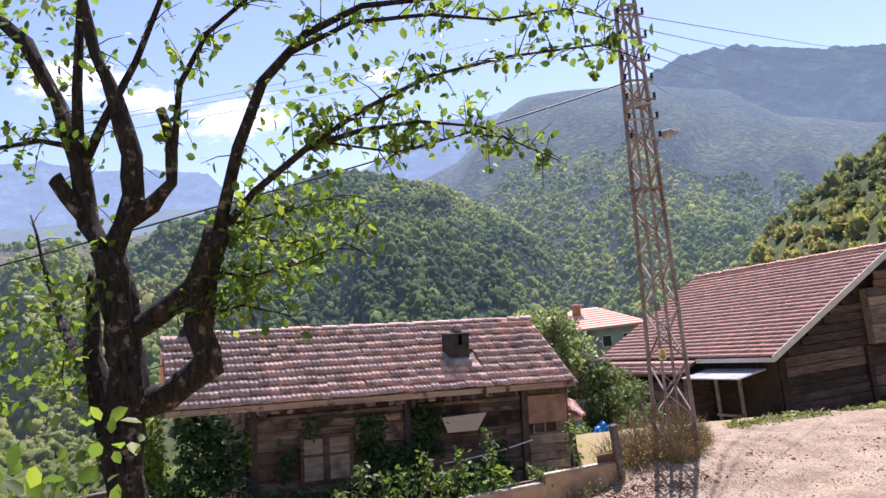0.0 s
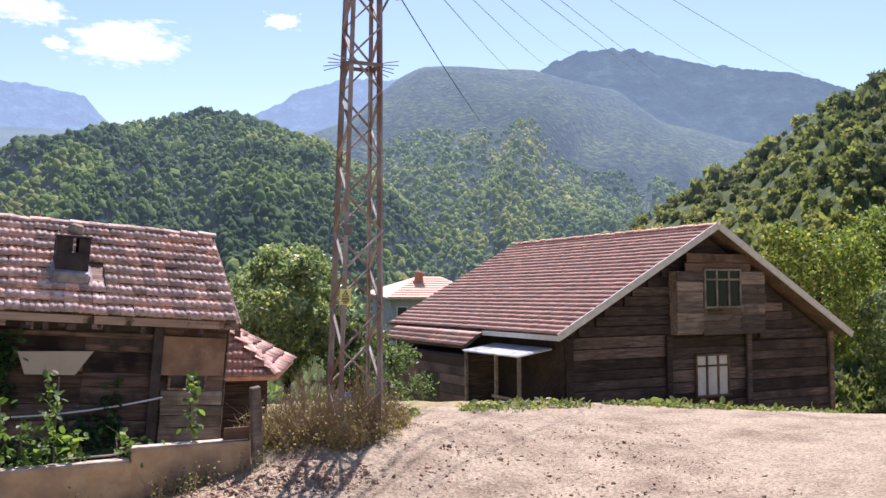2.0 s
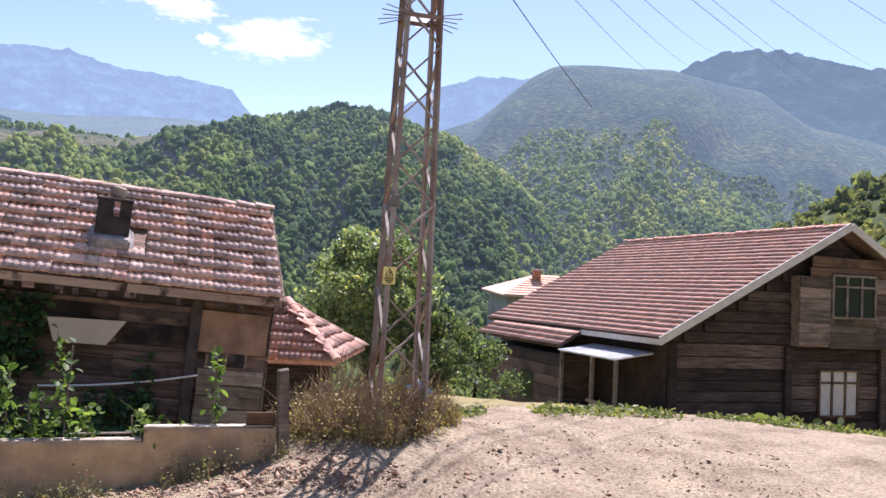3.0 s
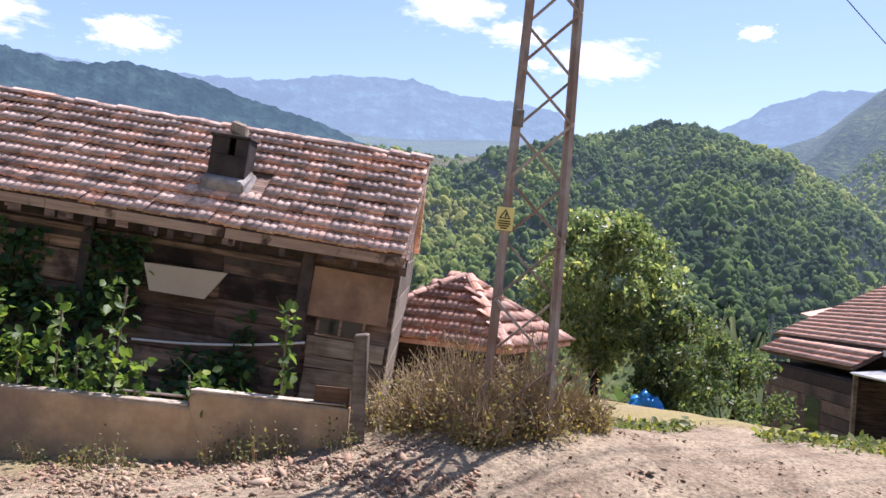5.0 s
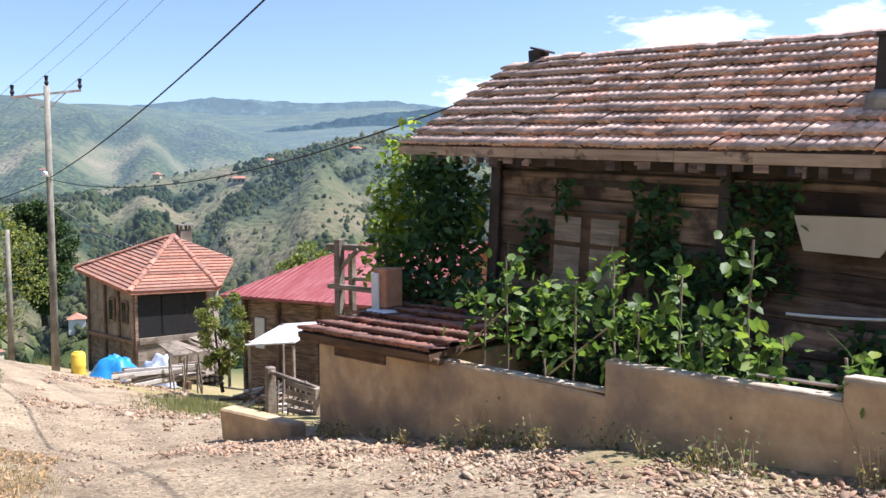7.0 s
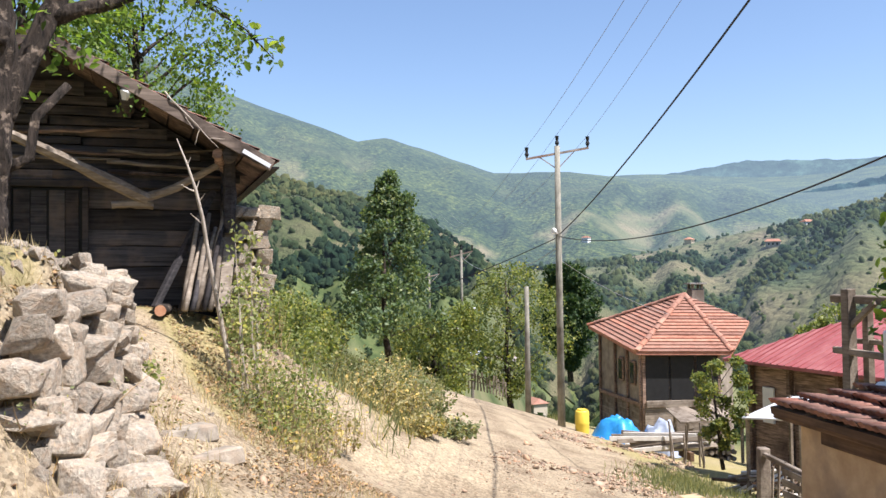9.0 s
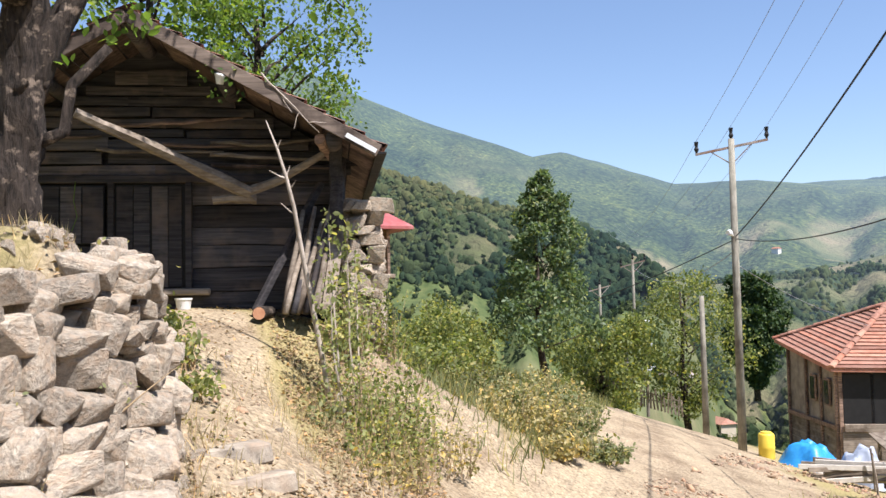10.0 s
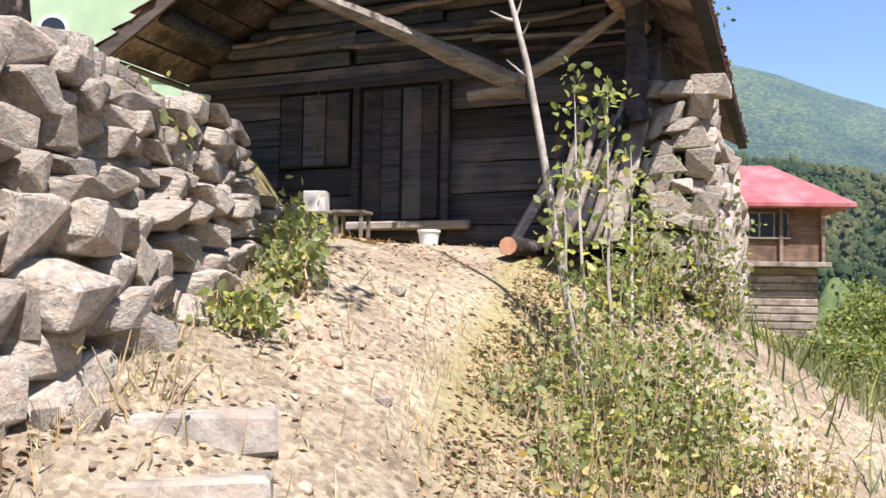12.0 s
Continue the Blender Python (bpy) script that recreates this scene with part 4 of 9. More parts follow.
def dome():
    """A low round crown of few faces, open below."""
    a = np.arange(5) * math.pi / 2.5
    v = [(0.1, 0, 1.0), *[(0.75 * math.cos(q), 0.75 * math.sin(q), 0.55 + 0.14 * math.sin(q * 2)) for q in a], *[(math.cos(q + 0.6), math.sin(q + 0.6), -0.55) for q in a]]
    f = [(0, i + 1, (i + 1) % 5 + 1) for i in range(5)]
    for i in range(5):
        j = (i + 1) % 5
        f += [(i + 1, i + 6, j + 1), (i + 6, j + 6, j + 1)]
    return v, f


def leafy_crown(r, n):
    """A small crown: a core and many turned leaf sprays on it."""
    v, f = dome()
    v = [tuple(0.8 * c for c in p) for p in v]
    for p in ball_points(r, n, (0, 0, 0.05), (1, 1, 1), 0.8):
        q = turns(r, 1, 0.8)[0] * r.uniform(0.22, 0.42)
        i = len(v)
        v += [tuple(p + q @ np.array(c)) for c in ((-1, -0.6, 0), (0.9, -0.7, 0.2), (0.2, 1.0, -0.1))]
        f.append((i, i + 1, i + 2))
    return v, f


_wr = np.random.default_rng(3)
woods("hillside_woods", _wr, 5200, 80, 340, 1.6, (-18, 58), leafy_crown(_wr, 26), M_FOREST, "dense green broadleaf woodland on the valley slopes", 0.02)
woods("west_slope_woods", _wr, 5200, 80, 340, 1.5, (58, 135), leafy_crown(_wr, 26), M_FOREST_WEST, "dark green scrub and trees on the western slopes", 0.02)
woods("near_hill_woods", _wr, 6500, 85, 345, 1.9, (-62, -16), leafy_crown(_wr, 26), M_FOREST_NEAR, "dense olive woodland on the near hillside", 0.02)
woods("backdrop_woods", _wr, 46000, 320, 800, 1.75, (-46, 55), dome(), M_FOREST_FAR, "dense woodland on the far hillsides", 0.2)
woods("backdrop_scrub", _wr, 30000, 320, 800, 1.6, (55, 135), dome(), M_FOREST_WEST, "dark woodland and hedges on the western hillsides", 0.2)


# scattered farmhouses on the far slopes
def farmhouse(az, r, size, wall, roof, turn, label):
    x, y = CENTRE[0] - math.sin(radians(az)) * r, CENTRE[1] + math.cos(radians(az)) * r
    z = float(land_z(np.array([x]), np.array([y]))[0])
    ob = thing("far_farmhouse", pose(x, y, z, 0, 0, turn), label, "house", "farmhouses across the valley")
    w, d, h = size
    part("wall", box((-w / 2, -d / 2, -2), (w / 2, d / 2, h)), wall, ob)
    bm = bmesh.new()
    a, b = w / 2 + 0.6, d / 2 + 0.6
    p = [bm.verts.new(c) for c in ((-a, -b, h), (a, -b, h), (a, b, h), (-a, b, h), (-a + 1.5, 0, h + d * 0.32), (a - 1.5, 0, h + d * 0.32))]
    for q in ((0, 1, 5, 4), (2, 3, 4, 5), (1, 2, 5), (3, 0, 4), (3, 2, 1, 0)):
        bm.faces.new([p[i] for i in q])
    part("roof", bm, roof, ob)
    for k in (-0.28, 0.0, 0.28):
        part("window", box((k * w - 0.5, -d / 2 - 0.06, h * 0.45), (k * w + 0.5, -d / 2 + 0.02, h * 0.75)), M_GLASS, ob)


for i, (az, r, h) in enumerate(((91.5, 330, 4.5), (96.5, 300, 4), (81.5, 600, 5), (79.5, 640, 5), (86.5, 700, 5), (74, 640, 4), (93, 900, 6), (83, 900, 6))):
    farmhouse(az, r, (7 + i % 3, 5.5, h - 1), (M_WHITE, M_CREAM, M_PLASTER)[i % 3], M_TILE_HIP, 40 * i, ("small white farmhouse with a red roof on the slope", "small cream farmhouse with a faded tile roof", "small grey farmhouse with a faded tile roof")[i % 3])

for _c in ((52.5, 10.7, 10.5, 3.4), (43.0, 10.5, 6, 2.7), (23.0, 14.7, 7.5, 3.6), (13.1, 12.0, 7.5, 3.2), (3.6, 14.1, 2.4, 1.1), (18.5, 13.4, 5.0, 2.2), (65.0, 7.5, 8.0, 2.2), (17.1, 11.6, 1.6, 1.0), (30.0, 17.5, 6.0, 2.4)):
    cloud(*_c)

# ---- clay tiles ----
def tile_shape(w=0.235, length=0.41, high=0.022, thick=0.06):
    """One interlocking clay tile with two rolls, laid along +y up the slope."""
    xs = np.linspace(0, w, 9)
    prof = high * (0.5 - 0.5 * np.cos(xs / w * 4 * math.pi)) * np.where(xs < w / 2, 1.0, 0.85)
    v = [(x, 0, z + thick) for x, z in zip(xs, prof)] + [(x, length, z) for x, z in zip(xs, prof)] + [(x, 0.04, z * 0.6 + 0.004) for x, z in zip(xs, prof)]
    f = [(i, i + 1, i + 10, i + 9) for i in range(8)] + [(i + 18, i + 19, i + 1, i) for i in range(8)]
    return v, f


def tile_mesh(name, mat, **k):
    v, f = tile_shape(**k)
    me = np_mesh(name, v, f)
    me.materials.append(mat)
    me.polygons.foreach_set("use_smooth", [True] * 8 + [False] * 8)
    return me


def lay_tiles(parent, m, wide, slope, mesh, shape, mat, step_x, step_y, single, seed, skip=None, wob=0.012, jit=1.0):
    """Rows of tiles on a slope. m: corner of the eave, x along it, y up the slope. single(x, y): tiles kept as pieces."""
    r = np.random.default_rng(seed)
    rest, made = [], 0
    rows, cols = int(round(slope / step_y)), int(round(wide / step_x))
    for j in range(rows):
        dx = r.uniform(-0.03, 0.03)
        for i in range(cols):
            x, y = i * step_x + dx, j * step_y
            if skip and skip(x, y):
                continue
            t = m @ pose(x, y + r.normal(0, wob), 0.012 + abs(r.normal(0, 0.006)), -2.6 + r.normal(0, 1.2 * jit), r.normal(0, 0.8 * jit), r.normal(0, 1.1 * jit))
            if single(x, y) and made < 300:
                o = new("tile", mesh)
                o.parent, o.matrix_basis = parent, t
                made += 1
            else:
                rest.append(np.array(t)[:3])
    if rest:
        v, f = many(shape[0], shape[1], rest)
        o = mesh_ob("tiles", np_mesh("tiles", v, f), mat, parent)
        o["kind"] = "stuff"


def ridge_tiles(parent, a, b, mat, radius=0.11, step=0.36, seed=1):
    """Half-round ridge tiles in mortar."""
    r = np.random.default_rng(seed)
    a, b = Vector(a), Vector(b)
    n = max(2, int((b - a).length / step))
    bm = bmesh.new()
    ring = [(radius * math.cos(q), radius * 0.75 * math.sin(q)) for q in np.linspace(0, math.pi, 7)]
    p = [[bm.verts.new((0.0 if k == 0 else step * 1.08, y * (1.0 + 0.12 * (k == 0)), z * (1.0 + 0.15 * (k == 0)))) for y, z in ring] for k in (0, 1)]
    for i in range(6):
        bm.faces.new((p[0][i], p[1][i], p[1][i + 1], p[0][i + 1]))
    bm.faces.new(p[0][::-1])
    me = bpy.data.meshes.new("ridge_tile")
    bm.to_mesh(me)
    bm.free()
    me.materials.append(mat)
    fr = frame_of(a, b - a)
    for i in range(n):
        o = new("ridge_tile", me)
        o.parent = parent
        o.matrix_basis = fr @ pose((b - a).length * i / n, r.normal(0, 0.008), r.normal(0, 0.012) - 0.02, r.normal(0, 2), r.normal(0, 1.5), r.normal(0, 2))


def boards(parent, x0, x1, z0, z1, y, rows, mat, seed, gap=0.012, depth=0.06, breaks=(), bow=0.006, name="plank", ragged=0.0):
    """Courses of hewn planks on a wall that faces -y, cut at the given places."""
    r = np.random.default_rng(seed)
    cuts = np.linspace(z0, z1, rows + 1) + np.concatenate([[0], r.normal(0, (z1 - z0) / rows * 0.08, rows - 1), [0]])
    edges = [x0, *breaks, x1]
    for j in range(rows):
        for a, b in zip(edges, edges[1:]):
            lo, hi = cuts[j] + gap / 2, cuts[j + 1] - gap / 2
            yy = y + r.normal(0, bow)
            bm = bmesh.new()
            n = max(2, int((b - a) / 0.7))
            tops = []
            for i in range(n + 1):
                x = a + (b - a) * i / n + (r.uniform(-ragged, ragged) if i in (0, n) else 0)
                d0, d1, q = r.normal(0, 0.008), r.normal(0, 0.008), r.normal(0, 0.004)
                tops.append([bm.verts.new(p) for p in ((x, yy - q, lo + d0), (x, yy - depth * 0.15 - q, (lo + hi) / 2), (x, yy - q, hi + d1), (x, yy + depth, hi + d1), (x, yy + depth, lo + d0))])
            for s, t in zip(tops, tops[1:]):
                for k in range(5):
                    bm.faces.new((s[k], t[k], t[(k + 1) % 5], s[(k + 1) % 5]))
            bm.faces.new(tops[0])
            bm.faces.new(tops[-1][::-1])
            part(name, bm, mat, parent)


# ---- timber house by the street ----
H1 = frame_of((-6.35, 19.1, -2.3), (9.62, 3.86, -0.75))
house = thing("timber_house", H1, "old smoke-dark timber house with a weathered clay tile roof", "house")
RISE, HALF, LEN, DROP = 1.52, 2.66, 10.4, 0.10
pitch1 = math.degrees(math.atan2(RISE + DROP, HALF))
slope1 = math.hypot(RISE + DROP, HALF)
M1F = pose(0.0, -0.02, 0.03 - DROP, pitch1)
T_OLD = tile_mesh("old_tile", M_TILE_OLD)
roof = part("roof", box((0.04, 0.02, -0.06), (LEN - 0.04, slope1 - 0.02, 0.0), M1F), M_WOOD_DARK, house, "weathered clay tile gable roof on old boards")
bm = bmesh.new()
add_box(bm, (0.04, 0.02, -0.06), (LEN - 0.04, slope1 - 0.02, 0.04), pose(LEN, 2 * HALF, 0.03 - DROP, pitch1, 0, 180))
part("roof_back", bm, M_TILE_OLD, house)
cut = lambda x, y: 7.1 < x < 7.85 and 0.75 < y < 1.5
lay_tiles(roof, M1F, LEN, slope1, T_OLD, tile_shape(), M_TILE_OLD, 0.235, 0.345, lambda x, y: x > 2.2, 11, cut)
ridge_tiles(roof, (0.5, HALF, RISE + 0.06), (LEN, HALF, RISE + 0.08), M_TILE_OLD, seed=4)
for i in range(4):
    part("eaves_board", box((-0.05 + i * 2.6, -0.03 + 0.003 * (i % 2), -0.2), (2.548 + i * 2.6, 0.015 + 0.003 * (i % 2), -0.06), bevel=0.004, wobble=0.006), M_WOOD_EAVE, house, "pale eaves board with dark drip stains")
er = np.random.default_rng(33)
for i in range(46):
    x = er.uniform(0.1, LEN - 0.1)
    add = er.uniform(0.03, 0.13)
    part("splinter", box((x, -0.012, -0.22 - add), (x + er.uniform(0.04, 0.2), 0.004, -0.205), bevel=0.003, wobble=0.006), M_WOOD_WALL, house)
for i in range(14):
    part("rafter", box((0.3 + i * 0.74, 0.0, -0.14), (0.37 + i * 0.74, 2.6, -0.06), pose(0, 0, 0.02 - DROP, pitch1)), M_WOOD_DARK, house)
for x in (0.02, LEN - 0.02):
    part("verge_board", beam((x, 0.0, -0.05 - DROP), (x, HALF, RISE - 0.05), 0.03, 0.16), M_WOOD_DARK, house)
# walls
part("wall", box((1.75, 0.46, -4.4), (10.28, 4.9, -0.05)), M_WOOD_WALL, house)
for q in (1.76, 10.27):
    bm = bmesh.new()
    f0, f1 = ([bm.verts.new(p) for p in ((x, 0.46, -0.05), (x, 4.9, -0.05), (x, HALF, RISE - 0.1))] for x in (q, q + (0.05 if q < 5 else -0.05)))
    bm.faces.new(f0)
    bm.faces.new(f1[::-1])
    for i in range(3):
        bm.faces.new((f0[i], f1[i], f1[(i + 1) % 3], f0[(i + 1) % 3]))
    part("gable", bm, M_WOOD_DARK, house)
# Near-black top courses: soot, with the shadow under the eaves painted in too.
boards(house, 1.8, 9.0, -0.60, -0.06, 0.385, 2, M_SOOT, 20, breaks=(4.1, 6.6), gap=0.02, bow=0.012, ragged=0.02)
boards(house, 1.8, 5.7, -2.3, -0.42, 0.4, 5, M_WOOD_TAN, 21, breaks=(3.0, 4.4), gap=0.025, depth=0.08, bow=0.02, ragged=0.01)
boards(house, 5.7, 9.0, -2.3, -0.42, 0.4, 6, M_WOOD_WALL, 25, gap=0.025, depth=0.08, bow=0.02, breaks=(7.7,), ragged=0.01)
boards(house, 1.8, 9.0, -4.2, -2.32, 0.4, 6, M_WOOD_WALL, 22, gap=0.02)
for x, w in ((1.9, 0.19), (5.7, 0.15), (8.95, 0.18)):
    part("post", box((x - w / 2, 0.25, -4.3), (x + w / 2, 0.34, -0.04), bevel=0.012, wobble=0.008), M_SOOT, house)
for z in (-0.42, -2.32):
    part("wall_beam", box((1.85, 0.33, z - 0.05), (8.9, 0.40, z + 0.04), bevel=0.012, wobble=0.01), M_WOOD_WALL, house)
boards(house, 9.1, 10.25, -2.6, -1.42, 0.37, 5, M_WOOD_GREY, 23, depth=0.03, ragged=0.02)
boards(house, 9.1, 10.25, -4.2, -2.62, 0.37, 6, M_WOOD_GREY, 24, depth=0.03, ragged=0.02)
part("plywood_sheet", box((9.16, 0.33, -0.37), (10.26, 0.36, -0.08), pose(0, 0, 0, 0, -1.0, 0), 0.003, 0.008), M_PLY, house, "orange plywood sheet")
part("plywood_sheet", box((9.05, 0.315, -1.12), (10.22, 0.335, -0.40), bevel=0.003, wobble=0.012), M_WOOD_PLY2, house, "faded brown plywood sheet")
w = part("window_small", box((9.2, 0.34, -1.4), (9.92, 0.39, -1.1)), M_WOOD_DARK, house, "small two-pane window with a wooden frame")
for a, b in ((9.25, 9.53), (9.58, 9.88)):
    part("pane", box((a, 0.33, -1.37), (b, 0.338, -1.13)), M_GLASS, w)
# the end wall that shows round the corner
for j in range(8):
    part("end_plank", box((10.285, 0.42, -4.2 + j * 0.5), (10.31, 4.9, -3.72 + j * 0.5), bevel=0.004), M_WOOD_GREY, house)
# window
win = part("window_frame", box((3.0, 0.30, -2.05), (4.3, 0.40, -0.92), bevel=0.008), M_WOOD_BROWN, house, "old window with a reddish frame and pale boarded panes")
for a, b, c, d in ((3.09, 3.55, -1.35, -1.0), (3.72, 4.2, -1.35, -1.0), (3.09, 3.55, -1.98, -1.42), (3.72, 4.2, -1.98, -1.42)):
    part("pane", box((a, 0.285, c), (b, 0.30, d), bevel=0.004), M_WOOD_GREY, win)
# pale board hung on the wall
bm = bmesh.new()
pts = [(6.6, -0.75), (7.83, -0.71), (7.55, -1.14), (6.74, -1.14)]
lo = [bm.verts.new((x, 0.20, z)) for x, z in pts]
hi = [bm.verts.new((x, 0.24, z)) for x, z in pts]
bm.faces.new(lo), bm.faces.new(hi[::-1])
for i in range(4):
    bm.faces.new((lo[i], hi[i], hi[(i + 1) % 4], lo[(i + 1) % 4]))
bmesh.ops.recalc_face_normals(bm, faces=bm.faces)
tagged(place(finish("wall_panel", bm, M_CREAM), H1), "cream trapezoid board hung on a dark timber wall", "board")
tagged(place(finish("water_pipe", tube(hanging((6.6, 0.2, -1.88), (9.1, 0.2, -1.52), 0.06, 12), 0.018, 6), M_WHITE), H1), "thin white pipe along the timber wall", "pipe")
# chimney
ch = thing("chimney", H1 @ pose(7.4, 0.88, 0.44) @ Matrix.Diagonal((0.84, 0.84, 0.94, 1)), "sooty square chimney with a stone on top, on the tile roof", "chimney")
bm = bmesh.new()
add_box(bm, (-0.5, -0.3, -0.02), (0.46, 0.62, 0.1), pose(0, 0, 0, pitch1), 0.04, 0.03)
add_box(bm, (-0.42, -0.16, 0.02), (0.4, 0.6, 0.26), pose(0, 0, 0, pitch1 * 0.6), 0.06, 0.03)
part("mortar_base", bm, M_CEMENT, ch, "grey mortar flashing")
bm = bmesh.new()
for lo, hi in (((-0.34, -0.05, 0), (0.34, 0.03, 0.62)), ((-0.34, 0.5, 0), (0.34, 0.58, 0.62)), ((-0.34, 0.03, 0), (-0.26, 0.5, 0.9)), ((0.26, 0.03, 0), (0.34, 0.5, 0.9)), ((-0.34, -0.05, 0.62), (-0.02, 0.03, 0.9)), ((0.10, -0.05, 0.62), (0.34, 0.03, 0.9)), ((-0.34, 0.5, 0.62), (-0.02, 0.58, 0.9)), ((0.10, 0.5, 0.62), (0.34, 0.58, 0.9))):
    add_box(bm, lo, hi, bevel=0.008)
part("flue", bm, M_SOOT, ch, "soot-blackened stack with an open smoke hole")
part("cap", box((-0.37, -0.08, 0.9), (0.37, 0.6, 0.95), bevel=0.01, wobble=0.01), M_SOOT, ch)
part("weight_stone", box((-0.13, 0.1, 0.95), (0.16, 0.42, 1.18), pose(0, 0, 0, 0, 4, 9), 0.05, 0.04), M_STONE, ch, "tan block of stone")
ch2 = thing("roof_vent", H1 @ pose(0.62, HALF, RISE + 0.08), "small dark broken chimney stub on the ridge", "chimney")
part("stub", box((-0.16, -0.14, -0.05), (0.12, 0.14, 0.15), bevel=0.02, wobble=0.03), M_SOOT, ch2)
part("lid", box((-0.16, -0.15, 0.14), (0.2, 0.15, 0.18), pose(0, 0, 0, 0, 14, 0), 0.01), M_SOOT, ch2)

# ---- stepped garden wall ----
WALL = frame_of((3.75, 20.75, -5.0), (-7.0, -2.55, 0))


def wall_run(x0, x1, t0, t1, b0, b1, thick, name="wall_section"):
    """A length of rendered wall with a worn coping; the street side is +y here."""
    bm = bmesh.new()
    n = max(2, int((x1 - x0) / 0.3))
    prof = []
    for i in range(n + 1):
        k = i / n
        x, t, b = x0 + (x1 - x0) * k, t0 + (t1 - t0) * k + rng.normal(0, 0.008), b0 + (b1 - b0) * k
        prof.append([bm.verts.new(p) for p in ((x, 0, b - 0.5), (x, 0.012, b), (x, 0, t - 0.03), (x, -0.02, t), (x, -thick + 0.02, t + 0.004), (x, -thick, t - 0.03), (x, -thick, b - 0.9))])
    for s, q in zip(prof, prof[1:]):
        for k in range(7):
            bm.faces.new((s[k], s[(k + 1) % 7], q[(k + 1) % 7], q[k]))
    bm.faces.new(prof[0][::-1])
    bm.faces.new(prof[-1])
    bmesh.ops.recalc_face_normals(bm, faces=bm.faces)
    return bm


gw = thing("wall_garden", WALL, "stepped tan rendered concrete garden wall with pale worn top", "wall", kind="structure")
part("wall_section", wall_run(0.06, 1.95, 0.13, 0.16, -0.3, -0.47, 0.18), M_CONCRETE, gw)
part("wall_section", wall_run(1.95, 4.40, -0.05, 0.0, -0.47, -0.64, 0.18), M_CONCRETE, gw)
part("wall_section", wall_run(4.40, 7.2, -0.37, -0.3, -0.64, -1.05, 0.18), M_CONCRETE, gw)
part("coping", box((0.1, -0.17, 0.145), (1.95, -0.015, 0.172), bevel=0.008, wobble=0.01), M_COPING, gw, "pale mortar strip")
part("coping", box((1.97, -0.17, -0.035), (4.4, -0.015, 0.0), bevel=0.008, wobble=0.01), M_COPING, gw)
part("coping", box((4.42, -0.17, -0.35), (7.1, -0.015, -0.32), bevel=0.008, wobble=0.01), M_COPING, gw)
gp = thing("fence_post", WALL @ pose(-0.05, -0.05, 0), "weathered square wooden post beside the garden wall", "post")
part("post", box((-0.085, -0.08, -0.9), (0.085, 0.08, 1.02), pose(0, 0, 0, 0, 2.5, 3), 0.015, 0.022), M_WOOD_GREY, gp)
part("rail_stub", box((0.12, -0.08, 0.12), (0.55, 0.0, 0.36), bevel=0.01, wobble=0.012), M_WOOD_BROWN, gp, "broken brown board")
# low shed at the end of the wall
sh = thing("wall_shed", WALL, "low rendered shed with a small tile roof and cement chimney foot", "shed")
part("body", wall_run(7.2, 9.72, -0.30, -0.28, -1.05, -1.45, 2.3), M_CONCRETE, sh)
SROOF = pose(6.95, 0.22, -0.22, 0, 0, 0) @ axes((0, 0, 0), (1, 0, 0), Vector((0, -0.985, 0.13)).normalized(), Vector((0, 0.13, 0.985)).normalized())
sroof = part("shed_roof", box((0.02, 0.02, -0.09), (3.05, 2.4, -0.01), SROOF @ Matrix.Diagonal((1, 1, 1, 1))), M_WOOD_BROWN, sh, "faded clay tiles on boards")
v_, f_ = tile_shape()
T_DARK = tile_mesh("dark_tile", M_TILE_DARK)
lay_tiles(sroof, SROOF @ pose(3.05, 0, 0.0) @ Matrix.Diagonal((-1, 1, 1, 1)), 3.05, 2.4, T_DARK, (v_, f_), M_TILE_DARK, 0.235, 0.345, lambda x, y: True, 12)
part("eaves_beam", box((6.9, 0.02, -0.36), (10.05, 0.14, -0.27), bevel=0.01, wobble=0.01), M_WOOD_BROWN, sh)
part("slot_board", box((8.1, 0.0, -0.52), (9.3, 0.03, -0.38), bevel=0.008), M_WOOD_BROWN, sh)
part("chimney_foot", box((9.3, -1.6, -0.2), (9.95, -0.95, 0.06), bevel=0.08, wobble=0.04), M_WHITE, sh, "whitewashed cement collar")
part("chimney_stub", box((9.5, -1.42, 0.04), (9.82, -1.1, 0.68), bevel=0.02, wobble=0.02), M_BRICK, sh, "brick chimney stub with old cement")
part("render_patch", box((9.66, -1.105, 0.02), (9.84, -1.06, 0.6), bevel=0.02, wobble=0.015), M_WHITE, sh)

# ---- lattice power tower ----
TOWER = pose(5.42, 21.75, -5.1, 0, 0, 17)
TB, TT, TH = 0.40, 0.20, 11.6
tower = thing("power_pylon", TOWER, "rusty grey steel lattice power pylon on a weedy mound", "pylon")


def leg_at(sx, sy, z):
    k = TB + (TT - TB) * z / TH
    return Vector((sx * k, sy * k, z))


